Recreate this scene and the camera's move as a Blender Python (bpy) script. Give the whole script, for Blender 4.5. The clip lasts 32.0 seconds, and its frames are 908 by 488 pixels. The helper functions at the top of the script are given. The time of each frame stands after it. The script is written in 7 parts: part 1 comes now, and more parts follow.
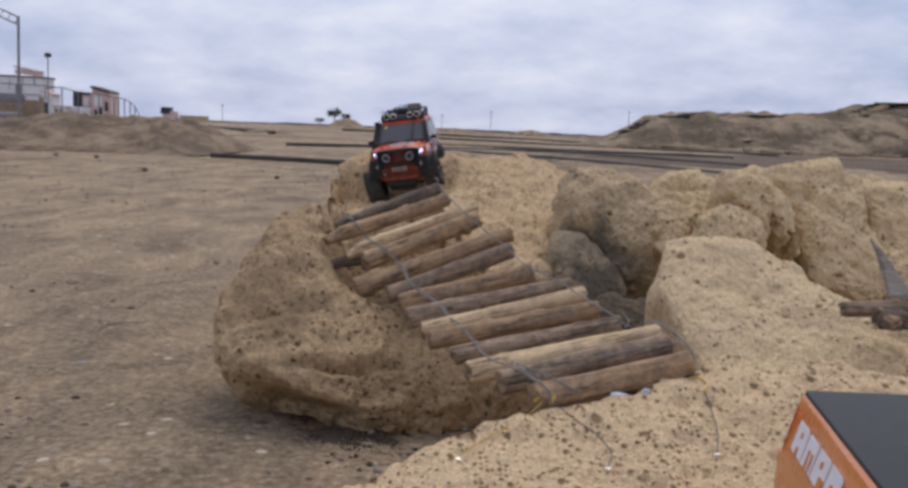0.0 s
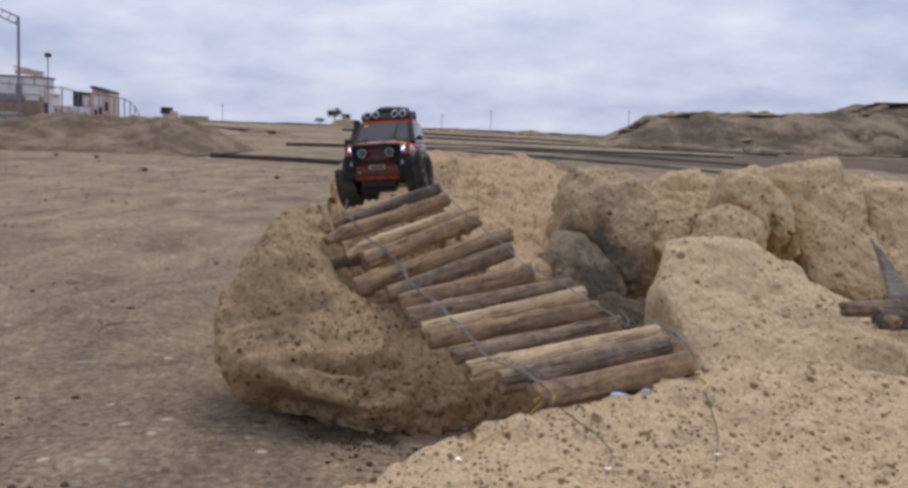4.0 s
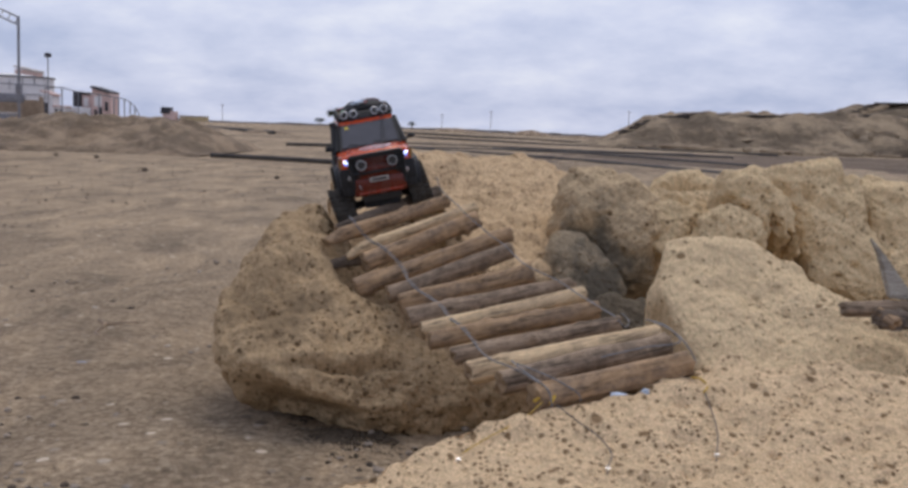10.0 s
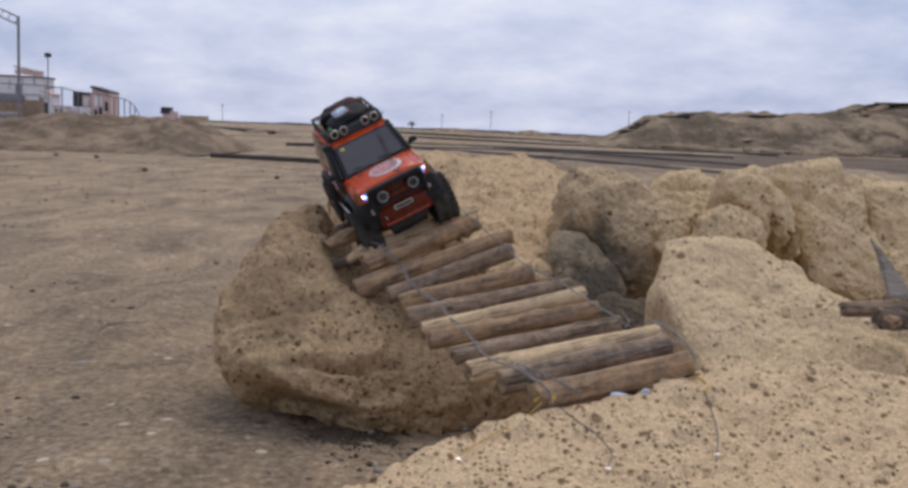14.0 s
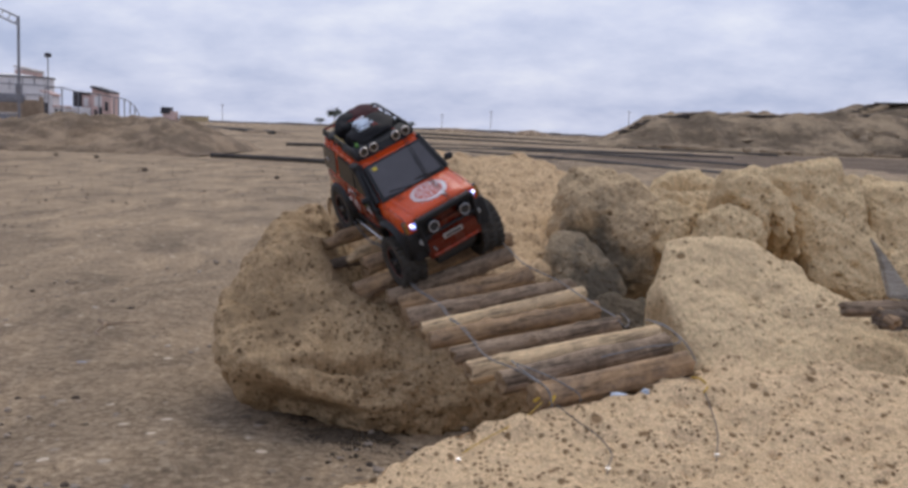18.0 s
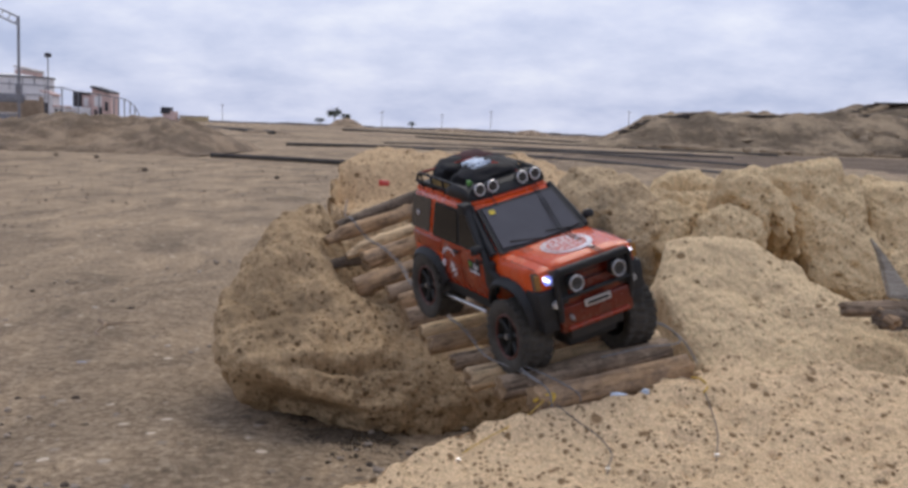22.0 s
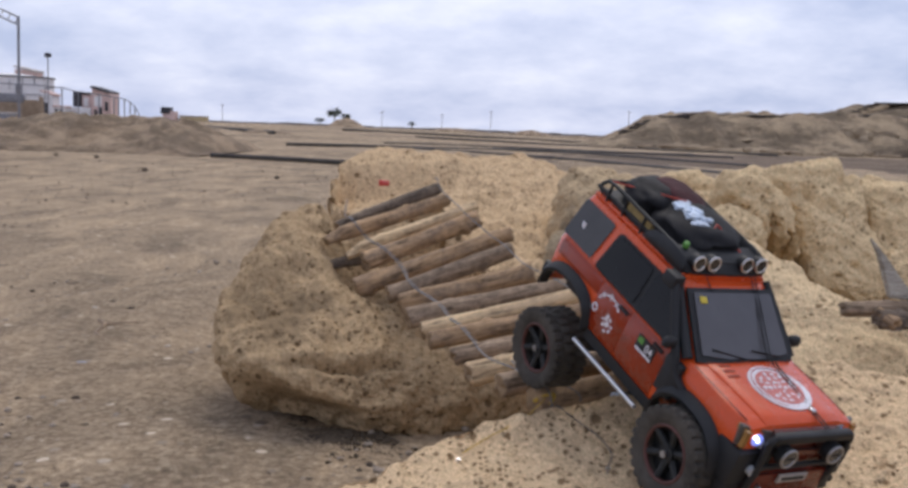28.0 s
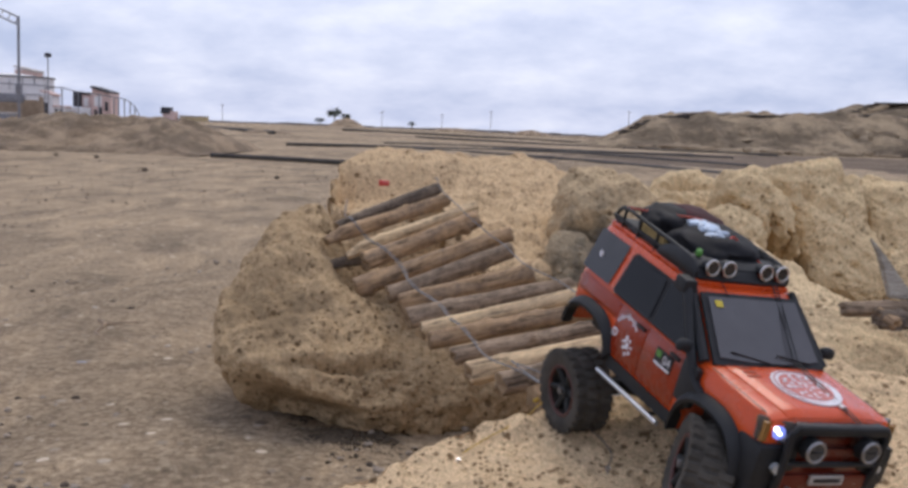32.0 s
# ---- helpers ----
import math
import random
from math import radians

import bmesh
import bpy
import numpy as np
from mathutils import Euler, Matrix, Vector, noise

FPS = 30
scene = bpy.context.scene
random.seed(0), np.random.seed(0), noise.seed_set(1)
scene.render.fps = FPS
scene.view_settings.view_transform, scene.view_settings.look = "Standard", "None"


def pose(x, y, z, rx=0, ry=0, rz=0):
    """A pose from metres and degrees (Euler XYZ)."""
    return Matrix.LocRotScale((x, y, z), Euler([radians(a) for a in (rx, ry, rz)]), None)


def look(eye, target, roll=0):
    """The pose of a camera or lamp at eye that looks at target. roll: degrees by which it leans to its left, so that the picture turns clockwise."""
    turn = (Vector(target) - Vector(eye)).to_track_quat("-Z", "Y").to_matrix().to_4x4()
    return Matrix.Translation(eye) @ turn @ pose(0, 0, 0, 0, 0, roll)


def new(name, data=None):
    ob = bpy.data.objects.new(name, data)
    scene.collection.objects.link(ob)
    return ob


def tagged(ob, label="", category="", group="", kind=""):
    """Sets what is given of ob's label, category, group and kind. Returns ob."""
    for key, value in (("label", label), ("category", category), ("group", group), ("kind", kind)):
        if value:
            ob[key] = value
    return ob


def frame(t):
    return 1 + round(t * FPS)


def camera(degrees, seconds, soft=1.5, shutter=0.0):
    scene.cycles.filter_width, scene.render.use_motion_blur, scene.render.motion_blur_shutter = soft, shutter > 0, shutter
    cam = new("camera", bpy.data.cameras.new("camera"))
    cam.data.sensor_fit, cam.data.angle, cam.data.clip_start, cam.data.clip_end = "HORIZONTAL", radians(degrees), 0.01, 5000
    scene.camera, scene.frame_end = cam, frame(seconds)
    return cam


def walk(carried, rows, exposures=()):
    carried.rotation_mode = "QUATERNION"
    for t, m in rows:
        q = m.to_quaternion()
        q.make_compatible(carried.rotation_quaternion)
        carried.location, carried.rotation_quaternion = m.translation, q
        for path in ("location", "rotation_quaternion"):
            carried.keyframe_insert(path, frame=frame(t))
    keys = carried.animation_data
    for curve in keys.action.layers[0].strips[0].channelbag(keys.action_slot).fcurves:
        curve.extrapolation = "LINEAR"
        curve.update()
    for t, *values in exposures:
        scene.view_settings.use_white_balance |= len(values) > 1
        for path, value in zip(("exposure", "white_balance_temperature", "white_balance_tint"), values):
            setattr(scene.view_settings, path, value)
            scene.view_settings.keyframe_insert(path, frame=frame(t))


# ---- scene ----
EYE = (0.0, 0.0, 0.62)
cam = camera(46.0, 32.0, soft=3.2, shutter=0.5)
VIEW = look(EYE, (0.0, 10.0, 0.62 - 10.0 * math.tan(radians(6.06))), 2.0)
walk(cam, [(0.0, VIEW), (32.0, VIEW)], [(0.0, -0.15), (18.0, -0.13), (21.0, -0.09), (23.0, 0.02), (24.0, 0.08), (32.0, 0.08)])


def ramp(nt, fac, stops):
    """A colour ramp of (position, colour) stops on the socket fac."""
    node = nt.nodes.new("ShaderNodeValToRGB")
    els = node.color_ramp.elements
    while len(els) < len(stops):
        els.new(0.5)
    for e, (at, col) in zip(els, stops):
        e.position, e.color = at, (*col, 1.0)
    nt.links.new(fac, node.inputs[0])
    return node.outputs[0]


def vmath(nt, op, a, b):
    node = nt.nodes.new("ShaderNodeVectorMath")
    node.operation = op
    for sock, v in zip(node.inputs, (a, b)):
        if isinstance(v, (tuple, list)):
            sock.default_value = v
        else:
            nt.links.new(v, sock)
    return node.outputs[0]


def smath(nt, op, a, b=0.0, c=0.0, clamp=False):
    node = nt.nodes.new("ShaderNodeMath")
    node.operation, node.use_clamp = op, clamp
    for sock, v in zip(node.inputs, (a, b, c)):
        if isinstance(v, (int, float)):
            sock.default_value = v
        else:
            nt.links.new(v, sock)
    return node.outputs[0]


def mixcol(nt, fac, a, b, blend="MIX"):
    node = nt.nodes.new("ShaderNodeMix")
    node.data_type, node.blend_type = "RGBA", blend
    for sock, v in zip((node.inputs[0], node.inputs[6], node.inputs[7]), (fac, a, b)):
        if isinstance(v, (int, float)):
            sock.default_value = v
        elif isinstance(v, (tuple, list)):
            sock.default_value = (*v, 1.0)
        else:
            nt.links.new(v, sock)
    return node.outputs[2]


def noise_tex(nt, vec, scale, detail=4.0, rough=0.55, distort=0.0):
    node = nt.nodes.new("ShaderNodeTexNoise")
    node.inputs["Scale"].default_value, node.inputs["Detail"].default_value = scale, detail
    node.inputs["Roughness"].default_value, node.inputs["Distortion"].default_value = rough, distort
    nt.links.new(vec, node.inputs["Vector"])
    return node.outputs[0]


def cell_tex(nt, vec, scale, feature="F1"):
    node = nt.nodes.new("ShaderNodeTexVoronoi")
    node.feature = feature
    node.inputs["Scale"].default_value = scale
    nt.links.new(vec, node.inputs["Vector"])
    return node


# overcast sky: a clear-sky gradient under two layers of cloud
world = bpy.data.worlds.new("overcast_sky")
scene.world = world
world.use_nodes = True
wn = world.node_tree
wn.nodes.clear()
w_out = wn.nodes.new("ShaderNodeOutputWorld")
w_bg = wn.nodes.new("ShaderNodeBackground")
w_sky = wn.nodes.new("ShaderNodeTexSky")
w_sky.sky_type, w_sky.sun_disc = "NISHITA", False
w_sky.sun_elevation, w_sky.sun_rotation = radians(58), radians(10)
w_sky.dust_density = 2.0
w_co = wn.nodes.new("ShaderNodeTexCoord").outputs["Generated"]
w_sep = wn.nodes.new("ShaderNodeSeparateXYZ")
wn.links.new(w_co, w_sep.inputs[0])
w_up = smath(wn, "ADD", smath(wn, "MAXIMUM", w_sep.outputs[2], 0.0), 0.30)
w_comb = wn.nodes.new("ShaderNodeCombineXYZ")
wn.links.new(smath(wn, "DIVIDE", w_sep.outputs[0], w_up), w_comb.inputs[0])
wn.links.new(smath(wn, "DIVIDE", w_sep.outputs[1], w_up), w_comb.inputs[1])
w_n1 = noise_tex(wn, vmath(wn, "ADD", w_comb.outputs[0], (5.3, 2.9, 0.0)), 2.9, 8.0, 0.60)
w_n2 = noise_tex(wn, vmath(wn, "ADD", w_comb.outputs[0], (8.4, 5.2, 0.0)), 0.9, 3.0, 0.5)
w_clouds = ramp(wn, smath(wn, "ADD", smath(wn, "MULTIPLY", w_n1, 0.65), smath(wn, "MULTIPLY", w_n2, 0.35)),
                [(0.36, (0.50, 0.575, 0.82)), (0.45, (0.63, 0.69, 0.92)), (0.53, (0.73, 0.78, 0.995)), (0.66, (0.92, 0.95, 1.085))])
w_blue = vmath(wn, "MULTIPLY", w_sky.outputs[0], (0.085, 0.085, 0.085))
w_bg.inputs["Strength"].default_value = 1.0
wn.links.new(mixcol(wn, 0.88, w_blue, w_clouds), w_bg.inputs["Color"])
wn.links.new(w_bg.outputs[0], w_out.inputs[0])

sun_data = bpy.data.lights.new("sun", "SUN")
sun_data.energy, sun_data.angle, sun_data.color = 1.3, radians(35), (1.0, 0.91, 0.78)
sun = new("sun", sun_data)
sun.matrix_basis = look((0.5, 4.9, 4.0), (0, 2.4, 0))


# ---- materials ----
def material(name, rough=0.8, metal=0.0, spec=0.5):
    m = bpy.data.materials.new(name)
    m.use_nodes = True
    b = m.node_tree.nodes["Principled BSDF"]
    b.inputs["Roughness"].default_value, b.inputs["Metallic"].default_value = rough, metal
    b.inputs["Specular IOR Level"].default_value = spec
    return m, m.node_tree, b


def coords(nt, kind="Object"):
    return nt.nodes.new("ShaderNodeTexCoord").outputs[kind]


def bump(nt, b, height, strength, dist):
    node = nt.nodes.new("ShaderNodeBump")
    node.inputs["Strength"].default_value, node.inputs["Distance"].default_value = strength, dist
    nt.links.new(height, node.inputs["Height"])
    nt.links.new(node.outputs[0], b.inputs["Normal"])


def rock_material(name, light, dark, stain, dense=1.0, pull=1.0, dark_patch=None):
    """Porous stone: soft blotches, pale and pinkish grain, round brown pits in loose clusters; optionally one dark
    patch given by centre, reach and colour.
    """
    m, nt, b = material(name, 0.95, 0, 0.2)
    co = coords(nt)
    big = noise_tex(nt, co, 4.5, 4, 0.55)
    mid = noise_tex(nt, co, 22.0, 4, 0.6)
    fine = noise_tex(nt, co, 95.0, 5, 0.65)
    grit = noise_tex(nt, co, 330.0, 3, 0.7)
    col = ramp(nt, big, [(0.30, stain), (0.45, dark), (0.62, light)])
    col = mixcol(nt, 0.40, col, ramp(nt, mid, [(0.32, stain), (0.48, dark), (0.66, tuple(min(1, c * 1.08) for c in light))]))
    rosy = (light[0] * 1.02, light[1] * 0.93, light[2] * 0.92)
    col = mixcol(nt, 0.52, col, ramp(nt, fine, [(0.34, tuple(c * 0.50 for c in dark)), (0.46, dark), (0.55, rosy), (0.67, tuple(min(1, c * 1.30) for c in light))]))
    col = mixcol(nt, 0.44, col, ramp(nt, grit, [(0.38, tuple(c * 0.45 for c in dark)), (0.5, dark), (0.62, tuple(min(1, c * 1.3) for c in light))]))
    warp = vmath(nt, "ADD", co, vmath(nt, "MULTIPLY", fine.node.outputs[1], (0.007, 0.007, 0.007)))
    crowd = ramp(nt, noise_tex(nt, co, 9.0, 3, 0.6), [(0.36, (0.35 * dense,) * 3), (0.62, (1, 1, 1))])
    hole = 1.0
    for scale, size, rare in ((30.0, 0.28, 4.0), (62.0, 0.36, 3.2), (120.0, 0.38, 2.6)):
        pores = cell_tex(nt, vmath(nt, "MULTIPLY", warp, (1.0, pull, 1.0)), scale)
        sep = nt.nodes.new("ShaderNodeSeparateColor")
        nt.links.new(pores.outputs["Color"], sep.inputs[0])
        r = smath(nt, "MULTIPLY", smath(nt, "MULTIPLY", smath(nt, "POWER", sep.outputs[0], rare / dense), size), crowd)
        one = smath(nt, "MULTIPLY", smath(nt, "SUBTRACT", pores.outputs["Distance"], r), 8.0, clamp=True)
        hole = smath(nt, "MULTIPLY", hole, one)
    # one darker patch with a noisy edge, at a set place on the stone
    if dark_patch:
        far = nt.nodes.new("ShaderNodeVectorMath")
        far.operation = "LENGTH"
        off = vmath(nt, "SUBTRACT", co, dark_patch[0])
        nt.links.new(vmath(nt, "MULTIPLY", off, tuple(1.0 / k for k in dark_patch[1])), far.inputs[0])
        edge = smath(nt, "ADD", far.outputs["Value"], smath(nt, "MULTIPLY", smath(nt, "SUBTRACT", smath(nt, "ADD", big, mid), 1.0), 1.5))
        col = mixcol(nt, ramp(nt, edge, [(0.45, (0.85, 0.85, 0.85)), (1.05, (0, 0, 0))]), col, dark_patch[2])
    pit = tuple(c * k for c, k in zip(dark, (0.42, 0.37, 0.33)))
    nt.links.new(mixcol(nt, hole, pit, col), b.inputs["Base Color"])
    bump(nt, b, smath(nt, "ADD", smath(nt, "MULTIPLY", hole, 0.9), smath(nt, "ADD", smath(nt, "MULTIPLY", fine, 0.6), smath(nt, "MULTIPLY", mid, 0.9))), 0.8, 0.006)
    return m


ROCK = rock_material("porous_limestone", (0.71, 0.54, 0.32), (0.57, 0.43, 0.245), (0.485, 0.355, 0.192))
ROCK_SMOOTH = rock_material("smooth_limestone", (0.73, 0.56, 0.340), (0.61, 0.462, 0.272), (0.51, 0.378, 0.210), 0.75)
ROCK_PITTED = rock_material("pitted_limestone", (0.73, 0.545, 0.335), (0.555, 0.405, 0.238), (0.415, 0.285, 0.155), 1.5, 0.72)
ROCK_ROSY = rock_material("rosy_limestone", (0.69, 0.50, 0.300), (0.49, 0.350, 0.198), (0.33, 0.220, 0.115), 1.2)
ROCK_STAINED = rock_material("stained_limestone", (0.60, 0.455, 0.275), (0.42, 0.315, 0.188), (0.245, 0.188, 0.120), 0.8, dark_patch=((-0.02, -0.10, -0.060), (0.145, 0.3, 0.165), (0.105, 0.092, 0.070)))
ROCK_BROWN = rock_material("brown_limestone", (0.51, 0.368, 0.210), (0.345, 0.244, 0.136), (0.215, 0.149, 0.080), 1.2, dark_patch=((-0.03, -0.116, 0.040), (0.14, 0.20, 0.055), (0.230, 0.160, 0.090)))
ROCK_PATCHY = rock_material("patchy_limestone", (0.46, 0.365, 0.235), (0.315, 0.248, 0.160), (0.20, 0.160, 0.105), 0.7, dark_patch=((0.045, -0.04, -0.040), (0.135, 0.25, 0.115), (0.105, 0.092, 0.070)))
# dirty grey stone, darkened further to hold the shade of the deep hollow
ROCK_SHADED_GREY = rock_material("shaded_grey_limestone", (0.165, 0.132, 0.088), (0.105, 0.085, 0.058), (0.070, 0.058, 0.040), 0.6)


def ground_material():
    m, nt, b = material("dry_packed_dirt", 0.95, 0, 0.2)
    co = coords(nt)
    wide = noise_tex(nt, co, 0.07, 4, 0.6)
    a = noise_tex(nt, co, 0.55, 6, 0.66)
    c = noise_tex(nt, vmath(nt, "MULTIPLY", co, (0.8, 1.0, 1.0)), 3.2, 7, 0.75, 0.5)
    e = noise_tex(nt, co, 13.0, 5, 0.7)
    f = noise_tex(nt, co, 55.0, 6, 0.78)
    col = ramp(nt, a, [(0.32, (0.25, 0.180, 0.118)), (0.50, (0.385, 0.280, 0.186)), (0.68, (0.50, 0.375, 0.258))])
    col = mixcol(nt, 0.5, col, ramp(nt, c, [(0.34, (0.185, 0.135, 0.092)), (0.50, (0.395, 0.290, 0.197)), (0.66, (0.60, 0.46, 0.325))]))
    col = mixcol(nt, 0.42, col, ramp(nt, e, [(0.36, (0.17, 0.130, 0.094)), (0.50, (0.43, 0.325, 0.228)), (0.64, (0.70, 0.56, 0.42))]))
    col = mixcol(nt, 0.55, col, ramp(nt, f, [(0.38, (0.13, 0.100, 0.073)), (0.51, (0.42, 0.318, 0.224)), (0.64, (0.82, 0.67, 0.51))]))
    col = mixcol(nt, ramp(nt, wide, [(0.46, (0, 0, 0)), (0.60, (0.70, 0.68, 0.64))]), col, (0.21, 0.155, 0.108))
    tracks = noise_tex(nt, vmath(nt, "MULTIPLY", co, (1.5, 0.6, 1.0)), 1.7, 7, 0.70, 0.6)
    col = mixcol(nt, 1.0, col, ramp(nt, tracks, [(0.36, (0.52, 0.515, 0.485)), (0.50, (0.83, 0.815, 0.755)), (0.64, (1.13, 1.095, 0.98))]), "MULTIPLY")
    chips = cell_tex(nt, co, 26.0)
    sep = nt.nodes.new("ShaderNodeSeparateColor")
    nt.links.new(chips.outputs["Color"], sep.inputs[0])
    chip = smath(nt, "SUBTRACT", chips.outputs["Distance"], smath(nt, "MULTIPLY", smath(nt, "POWER", sep.outputs[0], 9.0), 0.34))
    chip = smath(nt, "MULTIPLY", chip, 9.0, clamp=True)
    col = mixcol(nt, chip, mixcol(nt, sep.outputs[1], (0.099, 0.071, 0.050), (0.75, 0.62, 0.47)), col)
    nt.links.new(col, b.inputs["Base Color"])
    bump(nt, b, smath(nt, "ADD", smath(nt, "SUBTRACT", f, smath(nt, "MULTIPLY", chip, 0.5)), smath(nt, "ADD", smath(nt, "MULTIPLY", c, 2.0), smath(nt, "MULTIPLY", e, 1.2))), 0.8, 0.014)
    return m


DIRT = ground_material()


def wood_material(name, light, dark, grey):
    """Weathered wood, grain along the object's own x axis, with cracks, stains and knots."""
    m, nt, b = material(name, 0.85, 0, 0.25)
    co = coords(nt)
    grain = noise_tex(nt, vmath(nt, "MULTIPLY", co, (6.0, 70.0, 70.0)), 1.6, 7, 0.7, 0.6)
    crack = noise_tex(nt, vmath(nt, "MULTIPLY", co, (3.0, 42.0, 42.0)), 1.0, 4, 0.6, 0.4)
    blot = noise_tex(nt, vmath(nt, "MULTIPLY", co, (1.0, 2.5, 2.5)), 14.0, 5, 0.6)
    dirt = noise_tex(nt, co, 60.0, 5, 0.7)
    col = ramp(nt, grain, [(0.30, tuple(c * 0.5 for c in dark)), (0.45, dark), (0.62, light)])
    col = mixcol(nt, ramp(nt, blot, [(0.42, (0, 0, 0)), (0.60, (0.9, 0.9, 0.9))]), col, grey)
    col = mixcol(nt, ramp(nt, dirt, [(0.42, (0, 0, 0)), (0.72, (0.6, 0.6, 0.6))]), col, tuple(min(1, c * 1.25) for c in light))
    split = ramp(nt, crack, [(0.455, (0, 0, 0)), (0.49, (0.85, 0.85, 0.85)), (0.525, (0, 0, 0))])
    gate = ramp(nt, noise_tex(nt, vmath(nt, "MULTIPLY", co, (1.0, 1.5, 1.5)), 17.0, 2, 0.5), [(0.48, (0, 0, 0)), (0.60, (1, 1, 1))])
    col = mixcol(nt, mixcol(nt, 1.0, split, gate, "MULTIPLY"), col, tuple(c * 0.22 for c in dark))
    info = nt.nodes.new("ShaderNodeObjectInfo").outputs["Random"]
    knot = cell_tex(nt, vmath(nt, "MULTIPLY", co, (0.6, 1.0, 1.0)), 24.0)
    sep = nt.nodes.new("ShaderNodeSeparateColor")
    nt.links.new(knot.outputs["Color"], sep.inputs[0])
    spot = smath(nt, "SUBTRACT", knot.outputs["Distance"], smath(nt, "MULTIPLY", smath(nt, "POWER", sep.outputs[0], 5.0), 0.30))
    col = mixcol(nt, smath(nt, "MULTIPLY", spot, 9.0, clamp=True), tuple(c * 0.28 for c in dark), col)
    col = mixcol(nt, smath(nt, "MULTIPLY", info, 0.25), col, tuple(c * 0.5 for c in dark))
    nt.links.new(col, b.inputs["Base Color"])
    bump(nt, b, smath(nt, "SUBTRACT", grain, smath(nt, "MULTIPLY", split, 0.6)), 0.7, 0.004)
    return m


def end_grain():
    m, nt, b = material("sawn_log_end", 0.9, 0, 0.2)
    co = coords(nt)
    rings = nt.nodes.new("ShaderNodeTexWave")
    rings.wave_type, rings.rings_direction = "RINGS", "X"
    rings.inputs["Scale"].default_value, rings.inputs["Distortion"].default_value = 160.0, 2.0
    nt.links.new(co, rings.inputs["Vector"])
    col = mixcol(nt, rings.outputs["Fac"], (0.24, 0.155, 0.085), (0.36, 0.245, 0.140))
    col = mixcol(nt, 0.45, col, ramp(nt, noise_tex(nt, co, 90.0, 5, 0.7), [(0.35, (0.10, 0.07, 0.045)), (0.65, (0.40, 0.28, 0.17))]))
    nt.links.new(col, b.inputs["Base Color"])
    return m


LOG_END = end_grain()
LOG_BROWN = wood_material("peeled_log", (0.55, 0.365, 0.205), (0.31, 0.195, 0.105), (0.23, 0.165, 0.115))
LOG_GREY = wood_material("greyed_log", (0.44, 0.325, 0.222), (0.245, 0.172, 0.112), (0.165, 0.121, 0.087))
LOG_DARK = wood_material("dark_weathered_log", (0.27, 0.205, 0.150), (0.150, 0.112, 0.082), (0.105, 0.082, 0.064))
LOG_PALE = wood_material("split_pale_log", (0.78, 0.575, 0.335), (0.66, 0.48, 0.28), (0.48, 0.345, 0.215))


def plain(name, col, rough=0.6, metal=0.0, spec=0.5, vary=0.25, scale=40.0, relief=0.0):
    """One colour with fine wear and dust at two scales."""
    m, nt, b = material(name, rough, metal, spec)
    co = coords(nt)
    n = noise_tex(nt, co, scale, 5, 0.65)
    n2 = noise_tex(nt, co, scale * 0.15, 3, 0.55)
    mixed = smath(nt, "ADD", smath(nt, "MULTIPLY", n, 0.55), smath(nt, "MULTIPLY", n2, 0.45))
    lo, hi = tuple(c * (1 - vary) for c in col), tuple(min(1.0, c * (1 + vary)) for c in col)
    nt.links.new(ramp(nt, mixed, [(0.35, lo), (0.65, hi)]), b.inputs["Base Color"])
    if relief:
        bump(nt, b, n, 0.6, relief)
    return m


def glow(name, col, strength):
    m = bpy.data.materials.new(name)
    m.use_nodes = True
    b = m.node_tree.nodes["Principled BSDF"]
    b.inputs["Base Color"].default_value = (*col, 1)
    b.inputs["Emission Color"].default_value = (*col, 1)
    b.inputs["Emission Strength"].default_value = strength
    return m


# ---- mesh helpers ----
def hash3(i, j, k, s):
    h = (i * 374761393 + j * 668265263 + k * 2147483647 + s * 1274126177) & 0xFFFFFFFF
    h = ((h ^ (h >> 13)) * 1274126177) & 0xFFFFFFFF
    h = ((h ^ (h >> 16)) * 2246822519) & 0xFFFFFFFF
    return ((h ^ (h >> 15)) & 0xFFFFFF) / float(0xFFFFFF)


def vnoise(p, s=0):
    """Smooth value noise in -1..1 at an array of points."""
    i = np.floor(p).astype(np.int64)
    f = p - i
    f = f * f * f * (f * (f * 6 - 15) + 10)
    out = 0
    for a in (0, 1):
        for b in (0, 1):
            for c in (0, 1):
                w = np.abs(1 - a - f[:, 0]) * np.abs(1 - b - f[:, 1]) * np.abs(1 - c - f[:, 2])
                out = out + w * hash3(i[:, 0] + a, i[:, 1] + b, i[:, 2] + c, s)
    return out * 2 - 1


def fbm(p, octaves=4, s=0, gain=0.5):
    out, amp = 0, 1.0
    for o in range(octaves):
        out = out + amp * vnoise(p * 2 ** o + 17.3 * o, s + o)
        amp *= gain
    return out


